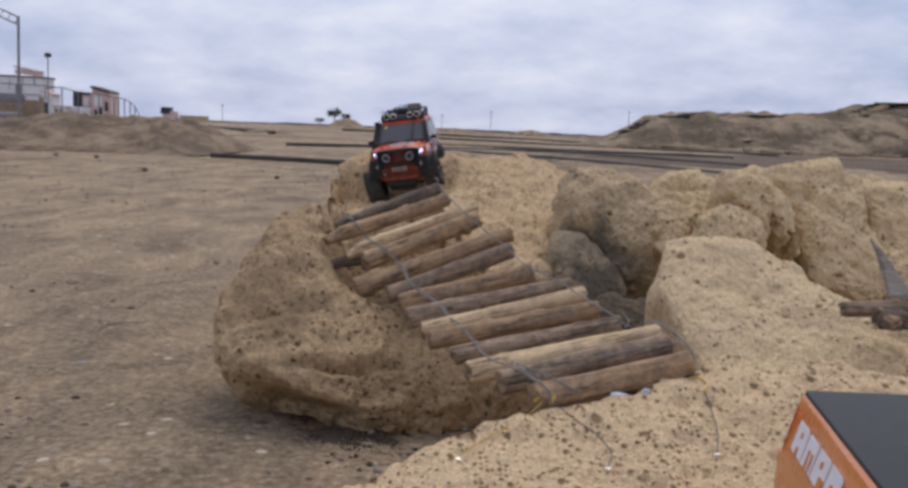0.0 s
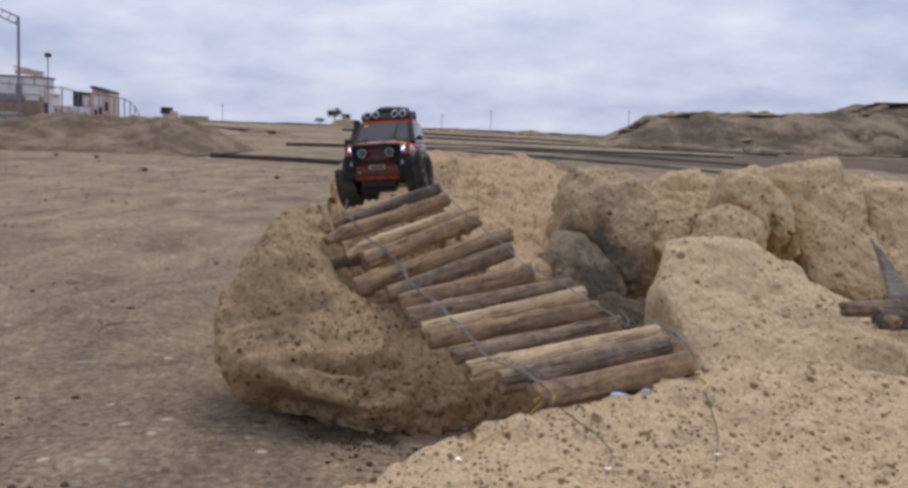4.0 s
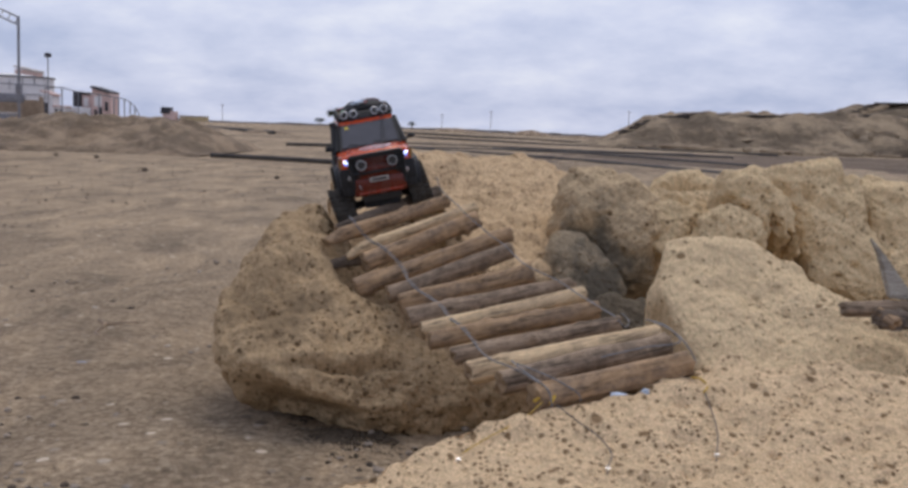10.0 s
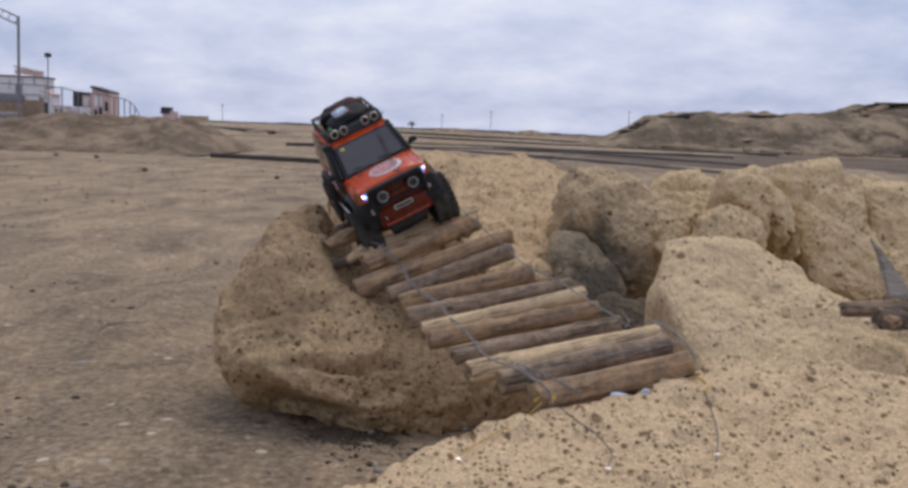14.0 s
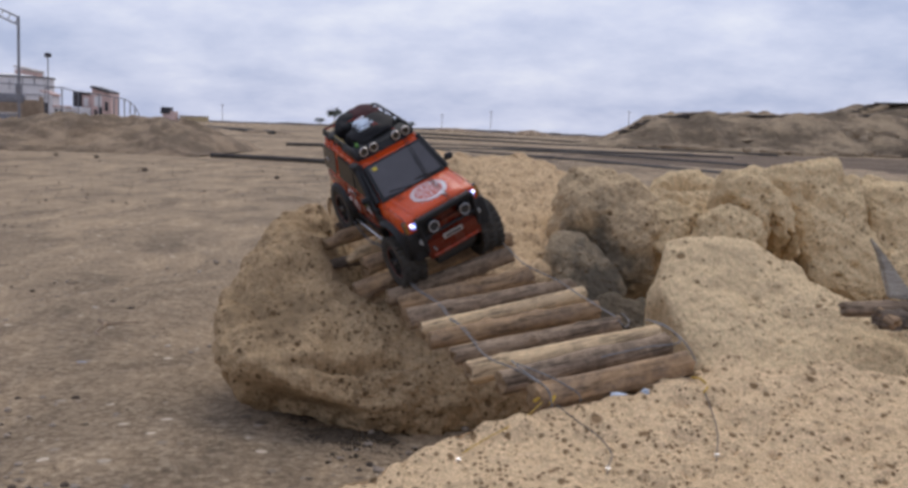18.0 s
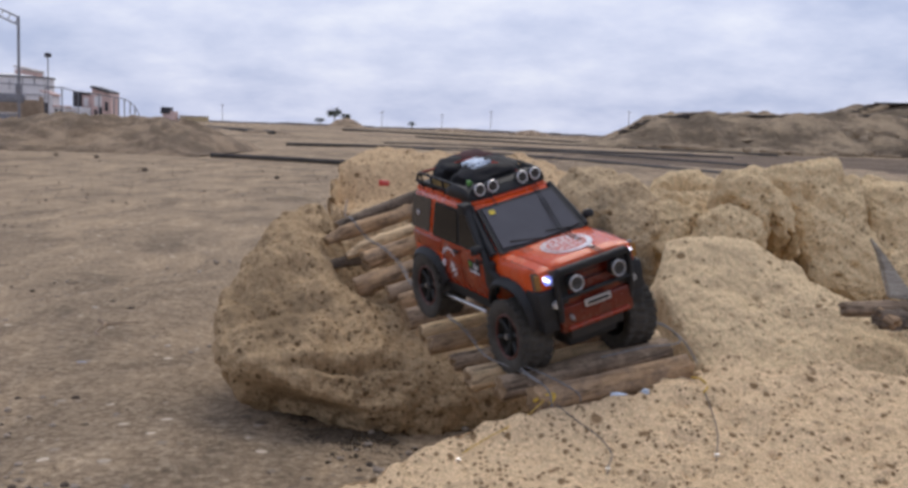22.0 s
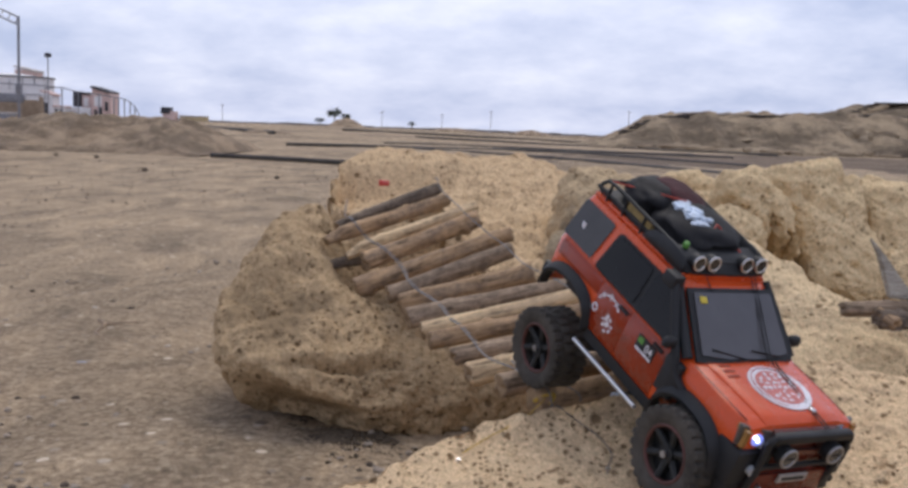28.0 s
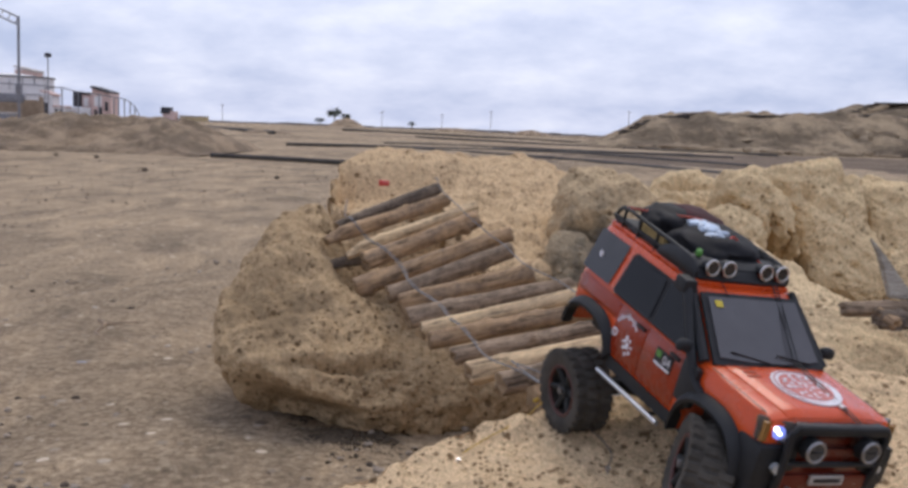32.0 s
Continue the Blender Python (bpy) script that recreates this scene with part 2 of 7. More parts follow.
def pits(p, s=0, lo=0.12, hi=0.48):
    """Depth 0..1 of round pits of random size, one in each unit cell."""
    i = np.floor(p).astype(np.int64)
    best = np.zeros(len(p))
    for a in (-1, 0, 1):
        for b in (-1, 0, 1):
            for c in (-1, 0, 1):
                q = i + (a, b, c)
                x = np.stack([hash3(q[:, 0], q[:, 1], q[:, 2], s + k) for k in (1, 2, 3)], 1) + q
                r = lo + (hi - lo) * hash3(q[:, 0], q[:, 1], q[:, 2], s + 4) ** 3
                d = np.linalg.norm((p - x) * (1.0, 1.0, 1.0), axis=1)
                best = np.maximum(best, np.clip((1 - d / r) * 1.6, 0, 1))
    return best


def mesh_of(name, verts, faces, mat, smooth=True):
    me = bpy.data.meshes.new(name)
    me.from_pydata(verts if isinstance(verts, list) else verts.tolist(), [], faces)
    me.materials.append(mat)
    if smooth:
        me.polygons.foreach_set("use_smooth", [True] * len(me.polygons))
    me.update()
    return me


def link(name, me, parent=None, label="", m=None):
    ob = new(name, me)
    if parent is not None:
        ob.parent = parent
    if label:
        tagged(ob, label)
    if m is not None:
        ob.matrix_basis = m
    return ob


def part(name, bm, mat, parent=None, label="", smooth=True, m=None):
    """Links a bmesh as one mesh object under a thing or under a part."""
    me = bpy.data.meshes.new(name)
    bm.to_mesh(me)
    bm.free()
    for one in mat if isinstance(mat, (list, tuple)) else [mat]:
        me.materials.append(one)
    if smooth:
        me.polygons.foreach_set("use_smooth", [True] * len(me.polygons))
        me.set_sharp_from_angle(angle=radians(38))
    return link(name, me, parent, label, m)


def closed_spline(points, count):
    """count points on a smooth closed curve through the given ones, at even steps of length."""
    p = np.array(points, float)
    n = len(p)
    t = np.linspace(0, n, n * 24, endpoint=False)
    k = t.astype(int)
    f = (t - k)[:, None]
    a, b, c, d = p[(k - 1) % n], p[k % n], p[(k + 1) % n], p[(k + 2) % n]
    q = 0.5 * (2 * b + (c - a) * f + (2 * a - 5 * b + 4 * c - d) * f ** 2 + (3 * b - a - 3 * c + d) * f ** 3)
    q = np.vstack([q, q[:1]])
    s = np.concatenate([[0], np.cumsum(np.linalg.norm(np.diff(q, axis=0), axis=1))])
    at = np.linspace(0, s[-1], count, endpoint=False)
    return np.stack([np.interp(at, s, q[:, 0]), np.interp(at, s, q[:, 1])], 1)


def rock(name, centre, tilt, yaw, profile, front, back, label, mat=None, around=220, rings=64, seed=1, lump=0.03, rough=0.012, pit=0.004, pit_size=0.02, power=2.4, lump_size=0.28, apex=(0.0, 0.0), ledge=None, rim=None, dents=(), behind=None, shelf=None, belly=None, group="limestone boulders"):
    """A boulder: a rounded body round a tilted profile, lumpy, rough and pitted."""
    t, y = radians(tilt), radians(yaw)
    u = np.array([math.cos(y), math.sin(y), 0])
    n0 = np.array([math.sin(y), -math.cos(y), 0])
    z = np.array([0, 0, 1.0])
    v, n = math.cos(t) * z - math.sin(t) * n0, math.cos(t) * n0 + math.sin(t) * z
    loop = closed_spline(profile, around)
    mid = loop.mean(0) + np.array(apex)
    rho = np.concatenate([np.linspace(0.012, 0.90, int(rings * 0.62)), 1 - 0.10 * (1 - np.linspace(0, 1, int(rings * 0.38) + 1)[1:]) ** 2])
    verts = [mid[0] * u + mid[1] * v + n * front]
    layers = []
    for side, depth in ((1, front), (-1, back)):
        for r in (rho if side > 0 else rho[::-1][1:]):
            h = depth * max(0.0, 1 - r ** power) ** (1 / power)
            layers.append((r, side * h))
    for r, h in layers:
        q = mid + (loop - mid) * r
        verts.extend(q[:, :1] * u + q[:, 1:] * v + h * (n if h > 0 or behind is None else -np.array(behind)))
    verts.append(mid[0] * u + mid[1] * v + back * (-n if behind is None else np.array(behind)))
    verts = np.array(verts)
    faces, m, L = [], around, len(layers)
    for j in range(m):
        k = (j + 1) % m
        faces.append((0, 1 + k, 1 + j))
        for i in range(L - 1):
            a = 1 + i * m
            faces.append((a + j, a + k, a + m + k, a + m + j))
        a = 1 + (L - 1) * m
        faces.append((a + j, a + k, len(verts) - 1))
    me = mesh_of(name, verts, faces, mat or ROCK)
    nor = np.empty(len(verts) * 3)
    me.vertices.foreach_get("normal", nor)
    nor = nor.reshape(-1, 3)
    if ((nor * (verts - verts.mean(0))).sum(1)).mean() < 0:
        me.flip_normals()
        nor = -nor
    p = verts + np.array([seed * 3.7, seed * 1.3, seed * 5.1])
    d = lump * fbm(p / lump_size, 2, seed) + rough * fbm(p / 0.06, 4, seed + 9, 0.55)
    d = d - pit * pits(p / pit_size, seed + 30) - 1.8 * pit * pits(p / (pit_size * 3.1), seed + 50, 0.05, 0.33)
    polar = np.arctan2((verts @ v) - mid[1], (verts @ u) - mid[0])
    share = np.concatenate([[0.0], np.repeat([r for r, _ in layers], around), [0.0]])
    if rim:  # an overhanging rim: angle, half width, inner share, depth
        w = np.clip(1.3 - np.abs((polar - radians(rim[0]) + math.pi) % (2 * math.pi) - math.pi) / radians(rim[1]) * 1.3, 0, 1)
        k = np.clip((share - rim[2] + 0.05 * vnoise(verts * 11.0, seed + 60)) / (1 - rim[2]), 0, 1)
        verts = verts + np.array(behind) * (rim[3] * np.minimum(w, 1) * k ** 1.2)[:, None]
    if belly:  # the body swells forward at one height: height, half height, depth
        h = verts[:, 2] + centre[2]
        verts = verts - np.array(behind) * (belly[2] * np.exp(-((h - belly[0]) / belly[1]) ** 2) * np.clip((verts @ n) / 0.05 + 0.6, 0, 1) * np.clip((1 - share) / 0.25, 0, 1))[:, None]
    for du, dv, su, sv, deep in dents:
        d = d - deep * np.exp(-(((verts @ u) - du) / su) ** 2 - (((verts @ v) - dv) / sv) ** 2) * ((verts @ n) > -0.08)
    if ledge:
        h = verts[:, 2] + centre[2] - ledge[0] - 0.018 * vnoise(verts * (7.0, 7.0, 2.0), seed + 70) - 0.05 * verts[:, 0]
        d = d - (ledge[1] * np.exp(-(h / 0.008) ** 2) + ledge[2] * np.clip(-h / 0.03, 0, 1)) * np.exp(-((verts[:, 0] - ledge[3]) / ledge[4]) ** 4)
    verts = verts + nor * d[:, None]
    if shelf:  # a worn level place: x from and to, y from and to, height and its slope across
        x, y = verts[:, 0] + centre[0], verts[:, 1] + centre[1]
        w = np.clip((x - shelf[0]) / 0.08, 0, 1) * np.clip((shelf[1] - x) / 0.12, 0, 1) * np.clip((y - shelf[2]) / 0.06, 0, 1) * np.clip((shelf[3] - y) / 0.14, 0, 1) * (nor[:, 2] > 0.2)
        level = shelf[4] + shelf[5] * (x - (shelf[0] + shelf[1]) / 2) + 0.7 * d - centre[2]
        verts[:, 2] += (level - verts[:, 2]) * w * w * (3 - 2 * w)
    me.vertices.foreach_set("co", verts.reshape(-1))
    me.update()
    ob = new(name, me)
    ob.location = centre
    return tagged(ob, label, "rock", group)


def bm_box(bm, lo, hi, bevel=0.0):
    r = bmesh.ops.create_cube(bm, size=1.0)
    for v in r["verts"]:
        v.co = Vector([(a + b) / 2 + c * (b - a) for a, b, c in zip(lo, hi, v.co)])
    if bevel:
        es = list({e for v in r["verts"] for e in v.link_edges})
        bmesh.ops.bevel(bm, geom=es, offset=bevel, segments=2, affect="EDGES", profile=0.6)


def box(lo, hi, bevel=0.0):
    bm = bmesh.new()
    bm_box(bm, lo, hi, bevel)
    return bm


def bm_rod(bm, a, b, r, seg=10, r2=None):
    a, b = Vector(a), Vector(b)
    q = (b - a).to_track_quat("Z", "Y").to_matrix().to_4x4()
    bmesh.ops.create_cone(bm, cap_ends=True, segments=seg, radius1=r, radius2=r if r2 is None else r2, depth=(b - a).length, matrix=Matrix.Translation((a + b) / 2) @ q)


def rod(points, r, seg=10):
    bm = bmesh.new()
    for a, b in zip(points, points[1:]):
        bm_rod(bm, a, b, r, seg)
    for p in points[1:-1]:
        bmesh.ops.create_icosphere(bm, subdivisions=1, radius=r * 1.02, matrix=Matrix.Translation(p))
    return bm


def tube(points, r, seg=8, closed=False):
    """One smooth tube through the points."""
    p = np.array(points, float)
    n = len(p)
    k = 8
    t = np.linspace(0, n - 1, (n - 1) * k + 1)
    i = np.minimum(t.astype(int), n - 2)
    f = (t - i)[:, None]
    a, b, c, d = p[np.maximum(i - 1, 0)], p[i], p[i + 1], p[np.minimum(i + 2, n - 1)]
    q = 0.5 * (2 * b + (c - a) * f + (2 * a - 5 * b + 4 * c - d) * f ** 2 + (3 * b - a - 3 * c + d) * f ** 3)
    bm = bmesh.new()
    rings = []
    for j in range(len(q)):
        tan = Vector(q[min(j + 1, len(q) - 1)] - q[max(j - 1, 0)]).normalized()
        side = tan.cross(Vector((0.13, 0.21, 0.97))).normalized()
        up = side.cross(tan)
        rings.append([bm.verts.new(Vector(q[j]) + r * (math.cos(w) * side + math.sin(w) * up)) for w in np.linspace(0, 2 * math.pi, seg, endpoint=False)])
    for A, B in zip(rings, rings[1:]):
        for j in range(seg):
            bm.faces.new((A[j], A[(j + 1) % seg], B[(j + 1) % seg], B[j]))
    bm.faces.new(rings[0][::-1])
    bm.faces.new(rings[-1])
    return bm


def loft(sections, cap=True):
    """Closed cross sections of equal count, skinned in order."""
    bm = bmesh.new()
    rows = [[bm.verts.new(p) for p in s] for s in sections]
    n = len(rows[0])
    for A, B in zip(rows, rows[1:]):
        for j in range(n):
            bm.faces.new((A[j], A[(j + 1) % n], B[(j + 1) % n], B[j]))
    if cap:
        bm.faces.new(rows[0][::-1])
        bm.faces.new(rows[-1])
    bmesh.ops.recalc_face_normals(bm, faces=bm.faces)
    return bm


def panel(corners, thick, bevel=0.0):
    """A slab over a polygon, raised along its normal."""
    bm = bmesh.new()
    vs = [bm.verts.new(c) for c in corners]
    f = bm.faces.new(vs)
    f.normal_update()
    n = f.normal.copy()
    r = bmesh.ops.extrude_face_region(bm, geom=[f])
    for v in r["geom"]:
        if isinstance(v, bmesh.types.BMVert):
            v.co += n * thick
    if bevel:
        bmesh.ops.bevel(bm, geom=[e for e in bm.edges if e.calc_length() > bevel * 3], offset=bevel, segments=2, affect="EDGES")
    bmesh.ops.recalc_face_normals(bm, faces=bm.faces)
    return bm


def disc(centre, axis, r, thick, seg=28, bevel=0.0):
    bm = bmesh.new()
    c, a = Vector(centre), Vector(axis).normalized()
    bm_rod(bm, c - a * thick / 2, c + a * thick / 2, r, seg)
    return bm


def ring(centre, axis, r, tube_r, seg=28, small=8):
    q = Vector(axis).to_track_quat("Z", "Y").to_matrix()
    bm = bmesh.new()
    rows = [[bm.verts.new(Vector(centre) + q @ Vector(((r + tube_r * math.cos(b)) * math.cos(a), (r + tube_r * math.cos(b)) * math.sin(a), tube_r * math.sin(b)))) for b in np.linspace(0, 2 * math.pi, small, endpoint=False)] for a in np.linspace(0, 2 * math.pi, seg, endpoint=False)]
    for i in range(seg):
        A, B = rows[i], rows[(i + 1) % seg]
        for j in range(small):
            bm.faces.new((A[j], B[j], B[(j + 1) % small], A[(j + 1) % small]))
    return bm


def blob(centre, size, seed, amount=0.12, sub=3, flat=0.0):
    """A soft stuffed shape."""
    bm = bmesh.new()
    bmesh.ops.create_icosphere(bm, subdivisions=sub, radius=1.0)
    co = np.array([v.co[:] for v in bm.verts])
    d = 1 + amount * fbm(co * 1.7 + seed, 3, seed)
    for v, k in zip(bm.verts, d):
        p = v.co * k
        q = Vector([math.copysign(abs(c) ** 0.75, c) for c in p])
        v.co = Vector(centre) + Vector((q.x * size[0], q.y * size[1], max(q.z, -0.55) * size[2]))
    return bm


# ---- ground ----
def rise(x, y):
    """Height of the land: flat near by, slowly higher far off on the inland side."""
    k = np.clip(1.0 - np.maximum(x / np.maximum(y, 1.0) + 0.06, 0) * 5.0, 0, 1)
    return k * 0.60 * np.clip((y - 55) / 50, 0, 1) - 0.03 * np.clip(np.hypot(x, y - 2.0) / 10.0, 0, 1)


def ground():
    def steps(lo, hi, n):
        return np.sign(np.linspace(lo, hi, n)) * (np.abs(np.linspace(lo, hi, n)) ** 3.0)
    xs = steps(-11.5, 11.5, 300) + 0.0
    ys = np.concatenate([[-400, -60, -12, -4, -1.5], np.linspace(-0.6, 4.0, 150), 4.0 + np.linspace(0.15, 11.4, 150) ** 3.0])
    X, Y = np.meshgrid(xs, ys)
    p = np.stack([X.ravel(), Y.ravel(), 0 * X.ravel()], 1)
    far = np.clip(np.hypot(p[:, 0], p[:, 1] - 2.0) / 30.0, 0, 1)
    z = 0.012 * fbm(p / 0.5, 3, 3) + 0.05 * fbm(p / 7.0, 3, 8) * np.clip(far * 4, 0, 1)
    p[:, 2] = z + rise(p[:, 0], p[:, 1])
    w = len(xs)
    faces = [(r * w + c, r * w + c + 1, (r + 1) * w + c + 1, (r + 1) * w + c) for r in range(len(ys) - 1) for c in range(w - 1)]
    ob = new("ground", mesh_of("ground", p, faces, DIRT))
    return tagged(ob, "dry brown packed earth with pebbles and dust", "ground", "", "structure")


ground()

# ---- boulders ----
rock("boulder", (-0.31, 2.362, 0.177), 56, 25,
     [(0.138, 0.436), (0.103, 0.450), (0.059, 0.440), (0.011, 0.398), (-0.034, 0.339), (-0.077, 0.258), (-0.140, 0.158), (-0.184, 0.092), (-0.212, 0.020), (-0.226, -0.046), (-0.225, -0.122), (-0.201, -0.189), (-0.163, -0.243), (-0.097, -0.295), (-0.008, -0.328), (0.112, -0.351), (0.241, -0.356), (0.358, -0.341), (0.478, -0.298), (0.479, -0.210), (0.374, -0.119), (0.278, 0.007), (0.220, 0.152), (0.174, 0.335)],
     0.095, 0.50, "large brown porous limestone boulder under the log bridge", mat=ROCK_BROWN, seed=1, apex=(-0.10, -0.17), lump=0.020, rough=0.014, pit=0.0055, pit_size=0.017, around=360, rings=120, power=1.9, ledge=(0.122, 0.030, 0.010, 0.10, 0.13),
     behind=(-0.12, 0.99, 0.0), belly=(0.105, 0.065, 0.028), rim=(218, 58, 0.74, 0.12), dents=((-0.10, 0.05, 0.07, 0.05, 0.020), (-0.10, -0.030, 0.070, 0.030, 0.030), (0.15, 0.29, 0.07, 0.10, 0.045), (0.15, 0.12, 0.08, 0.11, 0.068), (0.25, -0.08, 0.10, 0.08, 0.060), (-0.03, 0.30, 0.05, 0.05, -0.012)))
rock("boulder", (-0.05, 3.6, 0.42), 78, 0,
     [(-0.35, -0.20), (-0.36, 0.23), (-0.30, 0.40), (-0.11, 0.48), (0.07, 0.46), (0.27, 0.45), (0.40, 0.34), (0.45, 0.04), (0.35, -0.43), (0.30, -0.82), (0.17, -0.86), (-0.02, -0.64), (-0.20, -0.44)],
     0.03, 0.50, "flat-topped pale limestone boulder at the head of the bridge", ROCK_ROSY, shelf=(-0.46, 0.08, 2.80, 3.85, 0.378, 0.22), seed=2, lump=0.024, power=4.0, lump_size=0.18, rough=0.014, pit=0.009, pit_size=0.026, around=300, rings=100)
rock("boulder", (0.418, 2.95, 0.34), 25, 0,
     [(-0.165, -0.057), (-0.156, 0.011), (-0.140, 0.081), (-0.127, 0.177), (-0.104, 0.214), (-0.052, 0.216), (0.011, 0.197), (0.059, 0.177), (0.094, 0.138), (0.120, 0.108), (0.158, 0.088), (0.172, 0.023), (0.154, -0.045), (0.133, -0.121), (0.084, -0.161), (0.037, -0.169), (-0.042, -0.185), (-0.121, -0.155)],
     0.105, 0.42, "rounded tan limestone boulder with a dark grey hollow side", ROCK_STAINED, seed=3, lump=0.020, lump_size=0.16, apex=(0.02, 0.0), around=300, rings=90, pit=0.003, dents=((-0.07, -0.06, 0.07, 0.08, 0.075), (-0.12, 0.10, 0.04, 0.05, 0.012), (0.09, -0.03, 0.05, 0.07, -0.030)))
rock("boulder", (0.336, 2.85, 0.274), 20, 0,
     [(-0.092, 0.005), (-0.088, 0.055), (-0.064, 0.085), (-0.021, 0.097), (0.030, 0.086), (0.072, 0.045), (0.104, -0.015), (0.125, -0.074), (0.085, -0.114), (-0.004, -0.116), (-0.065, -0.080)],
     0.050, 0.30, "dark grey rounded boulder in the hollow beside the bridge", ROCK_PATCHY, seed=13, around=220, rings=70, lump=0.014, lump_size=0.14, rough=0.008, pit=0.003)
rock("boulder", (0.452, 2.52, 0.168), 45, 0,
     [(-0.14, 0.02), (-0.09, 0.065), (-0.02, 0.075), (0.05, 0.065), (0.11, 0.04), (0.15, 0.0), (0.15, -0.10), (0.0, -0.14), (-0.13, -0.10)],
     0.02, 0.16, "low soil-covered rock in the hollow, darkened by the hollow's shade in its colour", ROCK_SHADED_GREY, seed=14, around=160, rings=44, lump=0.012, rough=0.010, pit=0.003)
rock("boulder", (0.64, 2.127, 0.29), 55, 0,
     [(-0.225, 0.054), (-0.214, 0.108), (-0.193, 0.156), (-0.171, 0.174), (-0.125, 0.184), (-0.069, 0.186), (-0.025, 0.173), (0.010, 0.152), (0.046, 0.130), (0.078, 0.101), (0.101, 0.067), (0.124, 0.039), (0.148, 0.015), (0.199, -0.002), (0.272, -0.009), (0.335, -0.043), (0.287, -0.190), (0.116, -0.268), (-0.045, -0.288), (-0.130, -0.267), (-0.165, -0.198), (-0.197, -0.102), (-0.215, -0.022)],
     0.045, 0.45, "pale sloping limestone slab with a rounded top", ROCK_SMOOTH, seed=4, lump=0.010, lump_size=0.2, rough=0.007, pit=0.0035, power=3.4, around=320, rings=110)
rock("boulder", (0.729, 3.35, 0.466), 45, 0,
     [(-0.184, -0.035), (-0.137, -0.011), (-0.091, 0.030), (-0.034, 0.057), (0.012, 0.075), (0.040, 0.088), (0.059, 0.064), (0.084, 0.033), (0.115, -0.007), (0.149, -0.041), (0.116, -0.107), (-0.013, -0.120), (-0.152, -0.091)],
     0.03, 0.50, "small peaked tan limestone boulder behind the others", seed=5, around=180, rings=50, lump=0.010, lump_size=0.12, dents=((-0.02, -0.02, 0.10, 0.012, 0.02),))
rock("boulder", (0.605, 2.9, 0.391), 40, 0,
     [(-0.099, 0.045), (-0.066, 0.066), (-0.026, 0.059), (0.029, 0.058), (0.085, 0.060), (0.130, 0.031), (0.102, -0.081), (0.007, -0.103), (-0.085, -0.089)],
     0.03, 0.45, "low pale limestone boulder between two larger ones", seed=18, around=150, rings=40, lump=0.010)
rock("boulder", (0.702, 2.75, 0.393), 35, 0,
     [(-0.081, 0.013), (-0.068, 0.047), (-0.039, 0.066), (0.006, 0.071), (0.049, 0.062), (0.077, 0.041), (0.097, 0.003), (0.103, -0.039), (0.058, -0.083), (-0.067, -0.080)],
     0.055, 0.45, "low tan limestone boulder with a rounded nose", seed=15, around=160, rings=50, lump=0.010)
rock("boulder", (0.794, 2.80, 0.445), 30, 0,
     [(-0.107, 0.067), (-0.078, 0.092), (-0.043, 0.107), (-0.009, 0.112), (0.018, 0.096), (0.051, 0.052), (0.080, 0.003), (0.092, -0.055), (0.105, -0.109), (0.074, -0.117), (0.045, -0.105), (0.010, -0.100), (-0.026, -0.068), (-0.074, -0.020), (-0.107, 0.021)],
     0.06, 0.45, "narrow weathered limestone boulder with a furrowed side", seed=16, around=220, rings=60, lump=0.016, lump_size=0.12, dents=((0.025, -0.075, 0.012, 0.045, 0.05), (0.068, -0.085, 0.010, 0.045, 0.035)))
rock("boulder", (1.014, 2.9, 0.398), 35, 0,
     [(-0.154, 0.138), (-0.130, 0.166), (-0.084, 0.187), (-0.023, 0.205), (0.043, 0.212), (0.059, 0.189), (0.068, 0.159), (0.112, 0.149), (0.123, 0.078), (0.131, -0.013), (0.132, -0.120), (0.132, -0.214), (0.073, -0.242), (-0.012, -0.203), (-0.068, -0.162), (-0.084, -0.093), (-0.095, 0.014)],
     0.06, 0.50, "broad tan limestone boulder sloping towards the slab", seed=6, lump=0.018, lump_size=0.17, around=300, rings=90, dents=((-0.06, 0.07, 0.02, 0.03, 0.03), (0.04, -0.14, 0.014, 0.010, 0.016)))
rock("boulder", (1.242, 2.95, 0.369), 40, 0,
     [(-0.138, 0.175), (-0.107, 0.205), (-0.056, 0.214), (-0.021, 0.203), (0.015, 0.169), (0.048, 0.137), (0.148, 0.085), (0.197, -0.049), (0.105, -0.237), (-0.082, -0.253), (-0.106, -0.137), (-0.109, 0.015)],
     0.06, 0.50, "large tan limestone boulder beyond the driftwood", seed=17, lump=0.02, lump_size=0.2)
rock("boulder", (0.25, 1.3, 0.160), 77, 0,
     [(-0.42, -0.05), (-0.35, 0.05), (-0.29, 0.11), (-0.23, 0.17), (-0.14, 0.22), (-0.09, 0.25), (0.02, 0.31), (0.08, 0.34), (0.14, 0.39), (0.22, 0.44), (0.29, 0.41), (0.38, 0.43), (0.43, 0.41), (0.53, 0.38), (0.57, 0.13), (0.38, -0.23), (-0.02, -0.41), (-0.28, -0.35)],
     0.006, 0.34, "pale pitted limestone rock at the foot of the bridge", ROCK_PITTED, seed=7, around=440, rings=170, lump=0.007, rough=0.009, pit=0.0060, pit_size=0.015, power=3.4)


